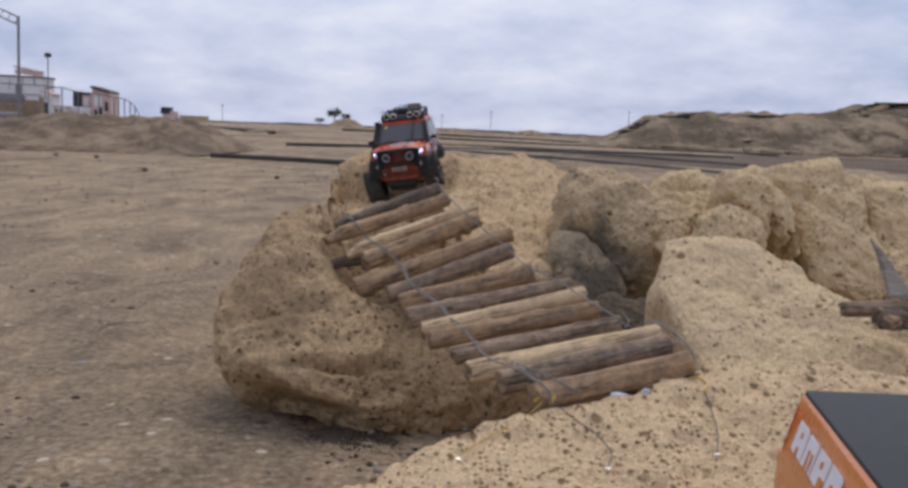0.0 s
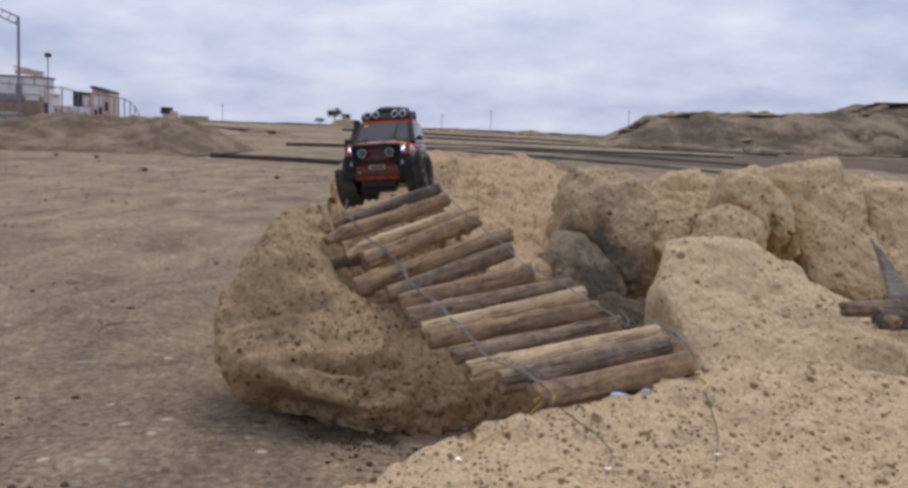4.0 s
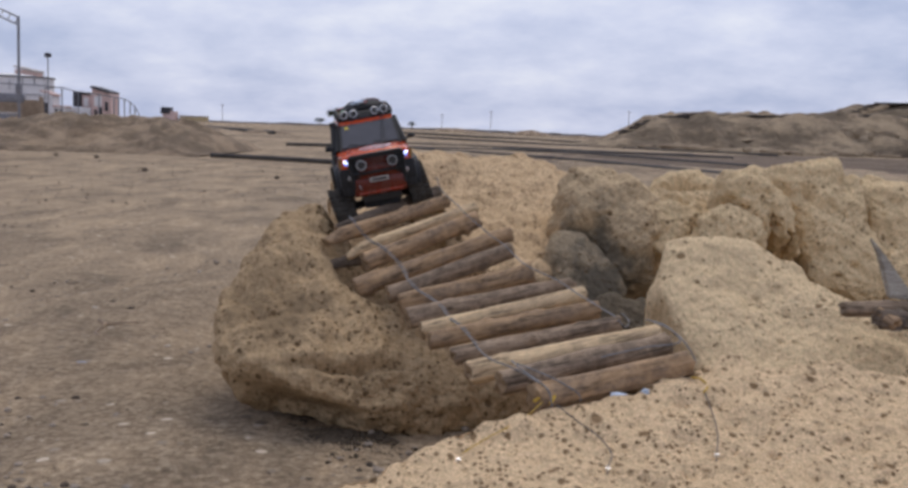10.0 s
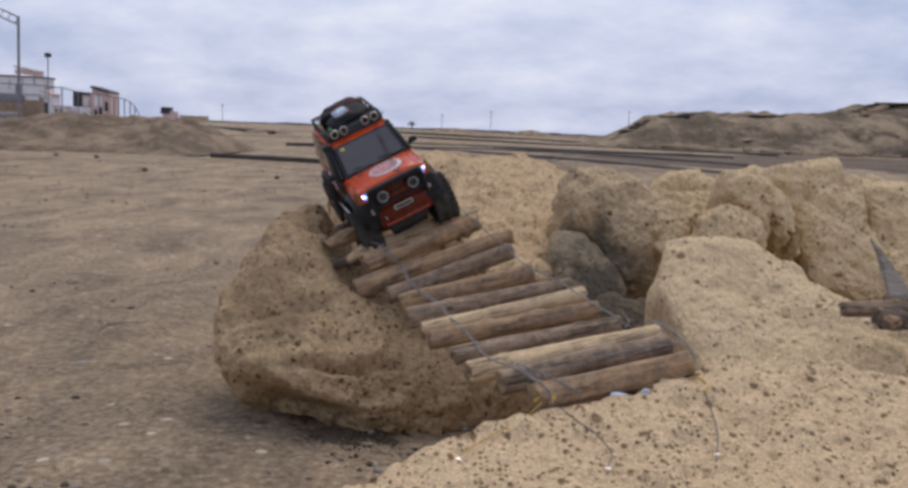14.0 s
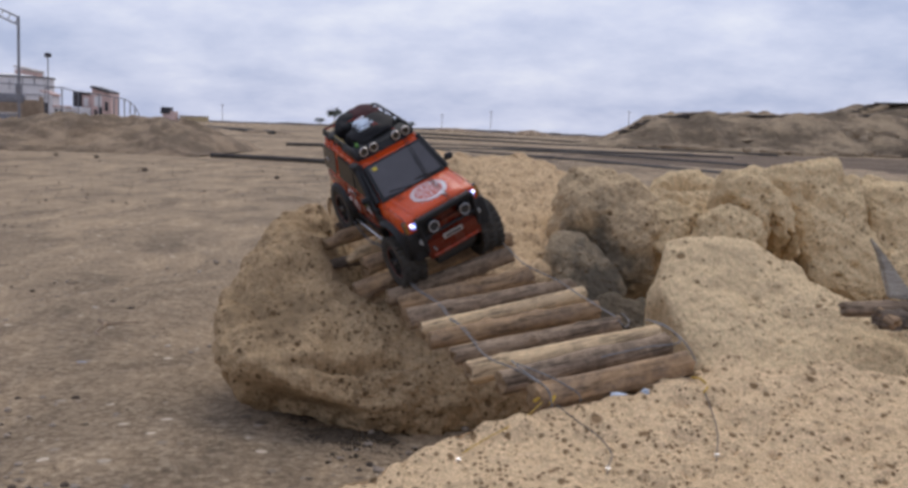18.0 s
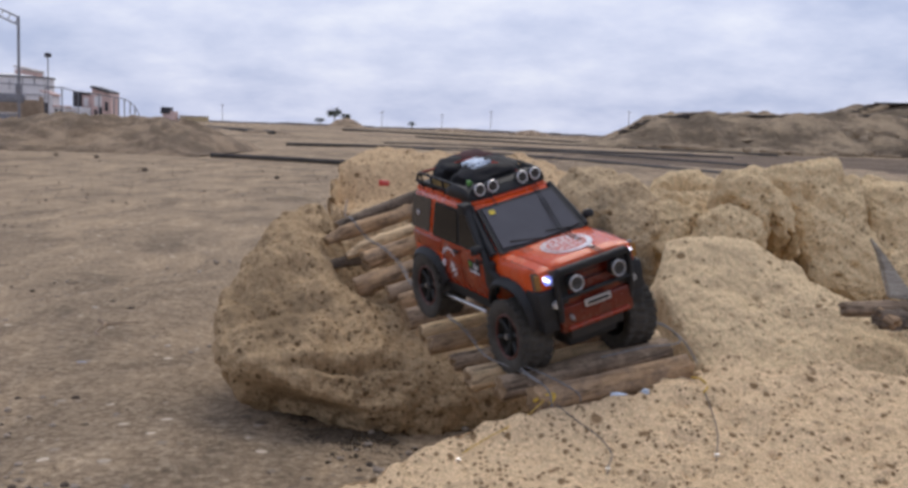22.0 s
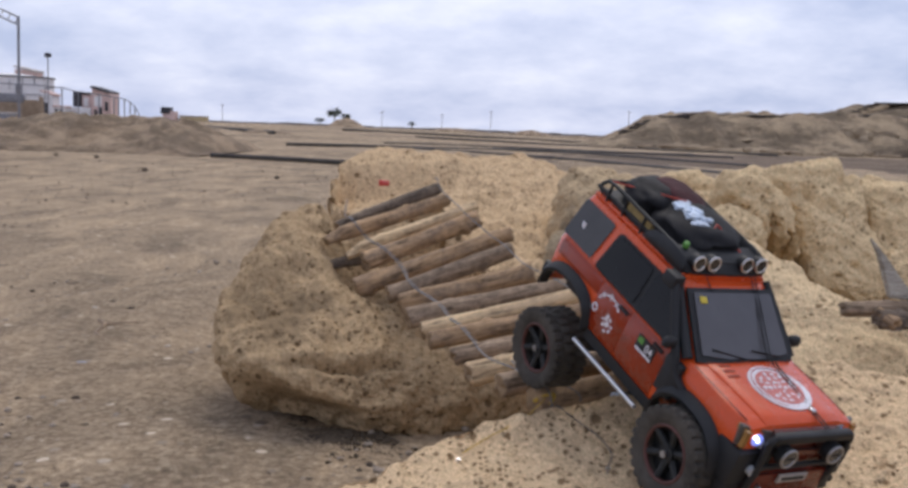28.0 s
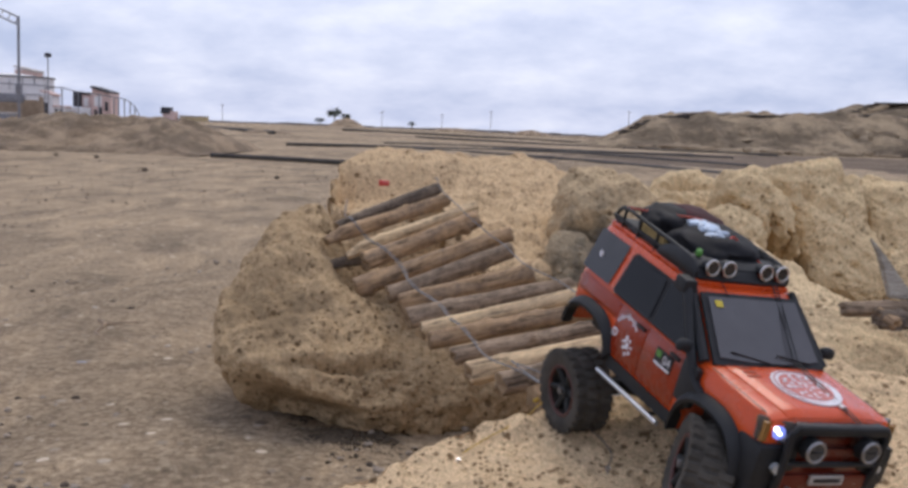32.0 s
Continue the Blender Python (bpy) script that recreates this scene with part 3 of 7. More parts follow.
# ---- far surroundings ----
CONCRETE = plain("pale_plaster", (0.50, 0.47, 0.45), 0.9, 0, 0.2, 0.2, 1.2)
WHITE_WALL = plain("dirty_white_wall", (0.74, 0.72, 0.72), 0.85, 0, 0.2, 0.15, 0.8)
PINK_WALL = plain("faded_pink_wall", (0.62, 0.46, 0.42), 0.85, 0, 0.2, 0.2, 0.9)
DARK_METAL = plain("dark_painted_metal", (0.055, 0.055, 0.065), 0.6, 0.3, 0.4, 0.3, 3)
GREY_METAL = plain("grey_metal", (0.22, 0.22, 0.24), 0.6, 0.3, 0.4, 0.25, 3)
BROWN_WALL = plain("mud_brick_wall", (0.31, 0.235, 0.17), 0.95, 0, 0.2, 0.35, 1.5)
PIPE = plain("black_plastic_pipe", (0.052, 0.044, 0.038), 0.7, 0, 0.4, 0.4, 4)
OPENING = plain("dark_window_glass", (0.03, 0.03, 0.035), 0.3, 0, 0.5, 0.2, 2)


def earth(name, light, dark, size=1.0):
    m, nt, b = material(name, 0.95, 0, 0.2)
    co = coords(nt)
    n = noise_tex(nt, vmath(nt, "MULTIPLY", co, (0.55, 0.4, 1.3)), 0.50 * size, 8, 0.74)
    f = noise_tex(nt, co, 3.5 * size, 6, 0.7)
    col = ramp(nt, n, [(0.38, tuple(c * 0.65 for c in dark)), (0.47, dark), (0.58, light)])
    nt.links.new(mixcol(nt, 0.3, col, ramp(nt, f, [(0.3, dark), (0.7, light)])), b.inputs["Base Color"])
    bump(nt, b, smath(nt, "ADD", n, smath(nt, "MULTIPLY", f, 0.5)), 1.0, 0.35 / size)
    return m


BANK = earth("eroded_bank_earth", (0.44, 0.335, 0.22), (0.15, 0.115, 0.082))
HEAP = earth("heaped_brown_soil", (0.41, 0.305, 0.205), (0.185, 0.138, 0.096), 3.2)
SCRUB = earth("far_dark_scrub", (0.11, 0.09, 0.075), (0.06, 0.052, 0.05))


def ridge(name, heights, y0, depth, mat, label, seed, rough=0.12, nx=150, ny=26, category="hill", steep=0.42):
    """An earth bank: heights is a list of (x, top) along its length."""
    hx, hz = zip(*heights)
    xs = np.linspace(hx[0], hx[-1], nx)
    ts = np.linspace(0, 1, ny)
    X, T = np.meshgrid(xs, ts)
    top = np.interp(X, hx, hz)
    shape = np.where(T < steep, (T / steep) ** 0.75, np.where(T < 0.7, 1.0, np.clip((1 - T) / 0.3, 0, 1) ** 0.5))
    p = np.stack([X.ravel(), y0 + depth * T.ravel(), np.zeros(X.size)], 1)
    n = fbm(p * (0.35, 0.5, 1), 4, seed)
    n = n + 0.35 * fbm(p * (2.6, 2.6, 1) + 3.0, 3, seed + 6) * np.clip(30.0 / y0, 0, 1)
    p[:, 1] += rough * 3.5 * (np.abs(fbm(p * (0.55, 0.12, 0) + 9.0, 3, seed + 2)) - 0.4) * (T.ravel() < 0.7)
    p[:, 1] += 0.07 * depth * fbm(p * (0.22, 0.0, 0) + 5.0, 3, seed + 4)
    p[:, 2] = (top.ravel() * shape.ravel() + rough * n * np.minimum(1, top.ravel() / 0.5) * (shape.ravel() > 0)) - 0.25 * (T.ravel() < 0.01) - 0.25 * (T.ravel() > 0.99)
    p[:, 2] += np.where(p[:, 1] < 400, rise(p[:, 0], p[:, 1]), 0) - 0.02
    faces = [(r * nx + c, r * nx + c + 1, (r + 1) * nx + c + 1, (r + 1) * nx + c) for r in range(ny - 1) for c in range(nx - 1)]
    return tagged(new(name, mesh_of(name, p, faces, mat)), label, category)


bank = ridge("earth_bank", [(6.0, 0.0), (8.0, 0.33), (9.5, 0.86), (10.9, 1.62), (13.2, 1.98), (16.0, 1.98), (19.4, 2.04), (22.3, 2.22), (27, 2.2), (40, 2.1), (60, 1.0)], 55.0, 14.0, BANK, "long flat-topped bank of eroded pale brown earth", 5, 0.26, 420, 60, steep=0.3)
high_bank = ridge("earth_bank", [(29.0, 0.0), (32.0, 2.4), (34.6, 3.0), (36.2, 3.9), (37.6, 4.4), (45, 4.5), (70, 3.0)], 88.0, 20.0, BANK, "higher dark earth bank far behind the first", 6, 0.3, 160, 30)


def outcrops(parent, name, spots, mat, seed, label):
    """Lumps of earth that stand out of a bank, each a part of it."""
    rnd = random.Random(seed)
    for x, y, z, sx, sz in spots:
        part(name, blob((x, y, z + float(rise(x, y))), (sx, sx * rnd.uniform(0.5, 0.8), sz), rnd.randrange(99), 0.45, 3), mat, parent, label)


rnd = random.Random(14)
PALE_EARTH = earth("pale_fallen_earth", (0.46, 0.36, 0.245), (0.27, 0.205, 0.14))
outcrops(bank, "fallen_lump", [(rnd.uniform(9.5, 30), rnd.uniform(53.6, 55.2), 0.05, rnd.uniform(0.25, 0.9), rnd.uniform(0.12, 0.35)) for _ in range(26)], PALE_EARTH, 3, "pale lump of fallen earth")
outcrops(bank, "outcrop", [(rnd.uniform(10.5, 30), rnd.uniform(57.0, 58.2), rnd.uniform(0.5, 1.2), rnd.uniform(0.5, 1.2), rnd.uniform(0.2, 0.45)) for _ in range(12)], PALE_EARTH, 4, "pale outcrop on the slope")
outcrops(bank, "scrub", [(9.3 + 0.36 * k + rnd.uniform(-0.2, 0.2), 60.0, float(np.interp(9.3 + 0.36 * k, (8.0, 9.5, 10.9, 13.2, 19.4, 22.3, 27), (0.33, 0.86, 1.62, 1.98, 2.04, 2.22, 2.2))) - 0.02, rnd.uniform(0.25, 0.55), rnd.uniform(0.06, 0.13)) for k in range(48)], SCRUB, 5, "low dark scrub along the top")
outcrops(high_bank, "scrub", [(34.6 + 0.5 * k, 96.5, float(np.interp(34.6 + 0.5 * k, (34.6, 36.2, 37.6, 45), (3.0, 3.9, 4.4, 4.5))) - 0.05, rnd.uniform(0.4, 0.7), rnd.uniform(0.06, 0.14)) for k in range(14)], SCRUB, 7, "low dark scrub along the top")
ridge("earth_mound", [(-12.5, 0.0), (-11.5, 0.45), (-10, 0.62), (-8.6, 0.70), (-7.2, 0.66), (-6.3, 0.50), (-5.7, 0.40), (-5.3, 0.18), (-5.1, 0.0)], 21.0, 7.0, HEAP, "low heap of brown soil on the dirt lot", 9, 0.24, 300, 70, category="soil heap", steep=0.5)
ridge("far_scrub", [(-110, 0.0), (-95, 0.5), (-60, 0.4), (-40, 0.6), (-20, 0.35), (0, 0.7), (20, 0.75), (45, 0.6), (60, 0.0)], 300.0, 20.0, SCRUB, "thin dark line of scrub along the horizon", 21, 0.2, 200, 10, "scrub", 0.5)
churned = ridge("road", [(-2, 0.03), (3, 0.035), (12, 0.04), (30, 0.05), (48, 0.03)], 19.0, 34.0, earth("churned_dark_earth", (0.235, 0.175, 0.125), (0.15, 0.11, 0.08)), "strip of darker churned earth across the lot", 31, 0.02, 120, 40, "road", 0.1)
tagged(churned, kind="structure")
for x0, x1, h, y in ((-26, -14, 0.45, 66), (-13, -9.5, 0.35, 62), (-15, -10.5, 1.1, 120), (-4, 4, 0.55, 140), (8, 16, 0.9, 170), (13, 30, 0.5, 150)):
    ridge("earth_mound", [(x0, 0), (x0 * 0.75 + x1 * 0.25, h * 0.8), ((x0 + x1) / 2, h), (x0 * 0.3 + x1 * 0.7, h * 0.7), (x1, 0)], y, 5.0, HEAP, "distant low heap of dark soil", 12, 0.06, 50, 12, "soil heap", 0.5)

for pts, r in (([(-4.6, 20.07), (-3.24, 19.42), (-1.2, 18.2), (1.0, 17.2)], 0.045), ([(-5.39, 33.9), (-3.22, 35.0), (-0.56, 35.4), (3.5, 38.0), (9.0, 41.0)], 0.055),
               ([(-2.56, 66.0), (5.4, 58.5), (11.1, 50.2), (14, 47)], 0.07), ([(-1.5, 34.0), (2.5, 27.2), (4.4, 20.9), (5.2, 18.5)], 0.05),
               ([(1.3, 39.9), (4.15, 36.4), (6.25, 29.6), (7.2, 26.5)], 0.045), ([(-3.0, 44.0), (3.0, 42.5), (9.5, 37.0)], 0.05), ([(-20.6, 79.0), (-10.6, 62.0)], 0.11), ([(-9.0, 84.0), (6.0, 78.0), (16.0, 66.0)], 0.09)):
    bm = tube([(x, y, float(rise(x, y)) + r * 0.7) for x, y in pts], r, 8)
    tagged(part("pipe", bm, PIPE), "long black pipe lying across the dirt", "pipe", "pipes on the lot")


def thing(name, label, category, x, y, group=""):
    ob = tagged(new(name), label, category, group)
    ob.location = (x, y, float(rise(x, y)) - 0.02)
    return ob


# lamp post with a lattice arm
lamp = thing("street_lamp", "tall grey steel lamp post with a lattice arm", "street lamp", -28.7, 70.3)
part("post", rod([(0, 0, 0), (0, 0, 6.85)], 0.085, 10), GREY_METAL, lamp)
part("arm", rod([(0, 0, 6.8), (-3.4, 0.2, 8.2)], 0.05, 8), GREY_METAL, lamp)
part("arm", rod([(0, 0, 6.3), (-3.4, 0.2, 7.7)], 0.05, 8), GREY_METAL, lamp)
for k in range(7):
    a, b = k / 7, (k + 0.5) / 7
    part("lattice_bar", rod([(-3.4 * a, 0.2 * a, 6.8 + 1.4 * a), (-3.4 * b, 0.2 * b, 6.3 + 1.4 * b)], 0.03, 6), GREY_METAL, lamp)
part("post_box", box((-0.18, -0.15, 1.9), (0.18, 0.15, 2.5), 0.02), GREY_METAL, lamp)
mast = thing("floodlight_mast", "thin mast with a dark floodlight head", "mast", -34.5, 90.5)
part("pole", rod([(0, 0, 0), (0, 0, 5.3)], 0.05, 8), GREY_METAL, mast)
part("lamp_head", box((-0.24, -0.2, 5.15), (0.24, 0.2, 5.5), 0.06), DARK_METAL, mast)

# white tank behind a mud wall
tank = thing("storage_tank", "large white round storage tank with a dark rim", "tank", -47.0, 113.0)
bm = bmesh.new()
bm_rod(bm, (0, 0, 0), (0, 0, 4.0), 4.3, 48)
bm_rod(bm, (0, 0, 4.0), (0, 0, 4.35), 4.3, 48, 1.2)
part("shell", bm, WHITE_WALL, tank)
part("rim", ring((0, 0, 4.0), (0, 0, 1), 4.34, 0.09, 48, 6), DARK_METAL, tank)
for k in range(9):
    a = -2.6 + 0.28 * k
    part("stair_post", rod([(4.4 * math.cos(a), 4.4 * math.sin(a), 1.0 + 0.33 * k), (4.4 * math.cos(a), 4.4 * math.sin(a), 1.9 + 0.33 * k)], 0.04, 6), GREY_METAL, tank)
part("band", ring((0, 0, 3.2), (0, 0, 1), 4.32, 0.05, 48, 6), GREY_METAL, tank)
part("band", ring((0, 0, 2.2), (0, 0, 1), 4.32, 0.05, 48, 6), GREY_METAL, tank)
wall = thing("boundary_wall", "low mud wall with a dark upper course below the white tank", "wall", -42.0, 98.0)
part("wall_face", box((-9.0, -0.2, 0), (2.5, 0.2, 1.3), 0.05), BROWN_WALL, wall)
part("upper_course", box((-9.0, -0.25, 1.3), (2.5, 0.25, 2.05), 0.05), GREY_METAL, wall)
part("wall_face", box((2.5, -0.2, 0), (4.2, 0.2, 1.55), 0.05), plain("tan_mud_wall", (0.29, 0.215, 0.15), 0.95, 0, 0.2, 0.35, 1.5), wall)
part("wall_post", box((3.9, -0.3, 0), (4.25, 0.0, 1.9), 0.04), BROWN_WALL, wall)
block = thing("concrete_block", "low grey concrete block at the edge of the lot", "block", -25.9, 60.0)
part("block_face", box((-1.2, -0.6, 0), (1.0, 0.6, 0.68), 0.06), GREY_METAL, block)
part("block_top", box((-1.25, -0.65, 0.66), (1.05, 0.65, 0.76), 0.03), CONCRETE, block)
shed = thing("shed", "small white shed with a pink roof edge", "shed", -40.9, 108.0)
part("wall", box((-0.55, -1.0, 0), (0.55, 1.0, 2.2), 0.03), WHITE_WALL, shed)
part("roof", panel([(-0.65, -1.1, 2.5), (0.65, -1.1, 2.1), (0.65, 1.1, 2.1), (-0.65, 1.1, 2.5)], 0.16), PINK_WALL, shed)
part("door", box((-0.35, -1.04, 0), (0.05, -0.98, 1.4)), OPENING, shed)
part("lean_to", box((0.55, -0.9, 0), (1.7, 0.9, 1.0), 0.03), WHITE_WALL, shed)
part("lean_to_roof", box((0.5, -1.0, 1.0), (1.8, 1.0, 1.16), 0.03), PINK_WALL, shed)
for x in (0.75, 1.25):
    part("window", box((x, -0.94, 0.35), (x + 0.28, -0.88, 0.8)), OPENING, shed)
house = thing("house", "unfinished pale pink and white house with a dark roof", "house", -37.3, 111.0)
part("wall", box((-1.26, -1.0, 0), (0.0, 2.0, 2.4), 0.04), PINK_WALL, house)
part("dark_wall", box((-2.03, -1.2, 1.15), (-1.2, 1.5, 2.7), 0.04), DARK_METAL, house)
part("low_wall", box((-2.95, -1.7, 0), (-0.1, -1.45, 1.08), 0.03), WHITE_WALL, house)
part("tower_wall", panel([(0.0, 1.1, 0.0), (1.97, 1.1, 0.0), (1.97, 1.1, 2.55), (0.0, 1.1, 3.05)], 2.6), PINK_WALL, house)
part("roof", panel([(-0.1, -1.75, 3.10), (1.85, -1.75, 2.55), (1.85, 1.4, 2.55), (-0.1, 1.4, 3.10)], 0.22), DARK_METAL, house)
part("flat_roof", box((-1.3, -1.1, 2.4), (0.0, 2.1, 2.52), 0.02), DARK_METAL, house)
for x, z, w, h in ((0.25, 1.25, 0.75, 1.0), (-1.0, 1.2, 0.5, 0.9)):
    part("plaster_panel", box((x, -1.56 if x > 0 else -1.06, z), (x + w, -1.44 if x > 0 else -0.94, z + h), 0.02), WHITE_WALL, house)
for x, z, w, h in ((0.75, 0.45, 0.3, 0.75), (1.35, 0.8, 0.32, 0.9), (0.3, 0.3, 0.25, 0.6)):
    part("window", box((x, -1.60, z), (x + w, -1.48, z + h)), OPENING, house)
villa = thing("house", "distant pink house rising behind the white tank", "house", -50.0, 125.0)
part("wall", box((-1.1, -1.0, 0), (1.0, 2.0, 5.3), 0.05), PINK_WALL, villa)
part("roof", panel([(-1.2, -1.1, 5.55), (1.1, -1.1, 5.05), (1.1, 2.1, 5.05), (-1.2, 2.1, 5.55)], 0.2), CONCRETE, villa)
hut = thing("hut", "small brown hut on the far rise", "hut", -40.6, 151.0)
part("wall", box((-0.7, -0.8, 0), (1.1, 0.8, 1.35), 0.03), PINK_WALL, hut)
part("roof", box((-0.95, -0.9, 1.0), (0.35, 0.9, 1.9), 0.05), DARK_METAL, hut)
low = thing("low_building", "low sand-coloured building on the far rise", "building", -37.0, 151.0)
part("wall", box((-1.9, -0.8, 0), (1.8, 0.8, 0.75), 0.03), plain("sand_wall", (0.46, 0.37, 0.22), 0.9, 0, 0.2, 0.15, 1), low)
part("roof", box((-2.0, -0.9, 0.72), (1.9, 0.9, 0.84), 0.02), CONCRETE, low)

fence = thing("fence", "open grey pipe fence round the buildings", "fence", -37.0, 100.0)
tops = [(-1.4, 2.76), (0.17, 2.82), (1.67, 2.45), (3.6, 2.3), (5.0, 2.1), (5.44, 2.04), (5.97, 1.95), (6.51, 1.70), (6.94, 1.29), (7.32, 0.62)]
for x, z in tops:
    part("post", rod([(x, 0, 0), (x, 0, z)], 0.055, 8), GREY_METAL, fence)
for (xa, za), (xb, zb) in zip(tops, tops[1:]):
    part("rail", rod([(xa, 0, za), (xb, 0, zb)], 0.05, 8), GREY_METAL, fence)

# pole grey lightened, distance haze is mixed into the colour
POLE_WOOD = plain("hazed_pole_wood", (0.36, 0.34, 0.34), 0.9, 0, 0.2, 0.2, 3)
for x, h in ((-55.0, 4.4), (-17.8, 4.0), (-3.8, 4.0), (7.6, 5.2), (39.7, 6.6)):
    pole = thing("utility_pole", "thin distant wooden utility pole with a crossbar", "pole", x, 251.0, "poles along the far road")
    part("pole", rod([(0, 0, 0), (0, 0, h)], 0.075, 8), POLE_WOOD, pole)
    part("crossbar", rod([(-0.5, 0, h - 0.35), (0.5, 0, h - 0.35)], 0.05, 6), POLE_WOOD, pole)

LEAF = plain("dry_green_leaves", (0.045, 0.055, 0.038), 0.8, 0, 0.2, 0.4, 2)
BARK = plain("grey_bark", (0.10, 0.08, 0.065), 0.9, 0, 0.2, 0.3, 4)


def small_tree(x, y, h, w, seed, label):
    rnd = random.Random(seed)
    tree = thing("tree", label, "tree", x, y, "far trees")
    bm = bmesh.new()
    bm_rod(bm, (0, 0, -0.1), (0.05, 0, h * 0.5), 0.10, 8, 0.06)
    for k in range(6):
        a = rnd.uniform(0, 6.28)
        bm_rod(bm, (0.03, 0, h * rnd.uniform(0.3, 0.5)), (w * 0.4 * math.cos(a), w * 0.4 * math.sin(a), h * rnd.uniform(0.6, 0.95)), 0.04, 6, 0.015)
    part("trunk", bm, BARK, tree)
    verts, faces = [], []
    for k in range(420):
        a, e, r = rnd.uniform(0, 6.28), rnd.uniform(-0.6, 1.3), rnd.uniform(0.35, 1.0) ** 0.6
        lob = 0.65 + 0.35 * math.sin(a * 3 + seed) * math.cos(e * 2 + seed)
        c = Vector((math.cos(a) * math.cos(e) * w * r * lob * 0.6, math.sin(a) * math.cos(e) * w * r * lob * 0.6, h * (0.62 + 0.36 * math.sin(e) * r * lob)))
        d = [Vector((rnd.uniform(-1, 1), rnd.uniform(-1, 1), rnd.uniform(-1, 1))).normalized() * 0.13 * h / 2 for _ in range(3)]
        faces.append((len(verts), len(verts) + 1, len(verts) + 2))
        verts += [tuple(c + q) for q in d]
    link("crown", mesh_of("crown", verts, faces, LEAF, False), tree)


small_tree(-18.4, 160.0, 3.0, 3.2, 1, "small wind-bent dark green tree on the far rise")
small_tree(-16.6, 160.5, 2.2, 1.3, 2, "thin half-bare tree beside a darker one")
small_tree(-20.6, 160.0, 1.4, 2.0, 3, "low dark bush on the far rise")
small_tree(-6.9, 160.0, 1.3, 1.4, 4, "low dark bush on the far rise")


# ---- log bridge ----
def log_mesh(length, r, seed, ends=1.0, point=0.0):
    """A peeled log along x, centred, slightly crooked, with sawn ends and knots."""
    around, along = 22, 44
    a = np.linspace(0, 2 * math.pi, around, endpoint=False)
    xs = np.concatenate([[-0.5, -0.5, -0.497], np.linspace(-0.485, 0.485, along), [0.497, 0.5, 0.5]]) * length
    scale = np.concatenate([[0.0, 0.90, 0.985], np.ones(along), [0.985, 0.90, 0.0]])
    rnd = random.Random(seed)
    knots = [(rnd.uniform(-0.45, 0.45), rnd.uniform(0.6, 2.8), rnd.uniform(0.15, 0.45)) for _ in range(4)]
    verts, faces = [], []
    for x, s in zip(xs, scale):
        cx = np.array([[x * 5 + seed * 9.1, seed * 2.0, 0.3]])
        oy, oz = 0.10 * r * vnoise(cx, seed)[0] * 2, 0.10 * r * vnoise(cx + 40, seed)[0] * 2
        taper = 1.0 + ends * 0.16 * x / length
        q = np.stack([np.full(around, x * 9 + seed * 3.3), np.cos(a) * 1.1, np.sin(a) * 1.1], 1)
        rr = r * s * taper * (1 + 0.10 * vnoise(q, seed) + 0.06 * vnoise(q * 2.3, seed + 5))
        for kx, ka, kh in knots:
            rr = rr + r * kh * math.exp(-((x / length - kx) * length / 0.009) ** 2) * np.clip(np.cos(a - ka), 0, 1) ** 5
        if point and x < -0.5 * length + 0.045:  # an axe cut, sloping down to the tip
            rr = rr * np.clip(1 - point * 0.9 * (1 - (x + 0.5 * length) / 0.045) * np.clip(np.sin(a) * 0.7 + 0.5, 0, 1), 0.08, 1)
        jag = 0.006 * vnoise(q * 2, seed + 8) * (abs(x) > 0.49 * length)
        verts += [(x + j, oy + math.cos(t) * k, oz + math.sin(t) * k) for t, k, j in zip(a, rr, jag)]
    n = len(xs)
    for i in range(n - 1):
        for j in range(around):
            k = (j + 1) % around
            faces.append((i * around + j, (i + 1) * around + j, (i + 1) * around + k, i * around + k))
    return verts, faces


def span(a, b, roll=0.0):
    """The pose that lays x from a to b, centred, and the length."""
    a, b = Vector(a), Vector(b)
    d = b - a
    return Matrix.Translation((a + b) / 2) @ d.to_track_quat("X", "Z").to_matrix().to_4x4() @ pose(0, 0, 0, roll), d.length


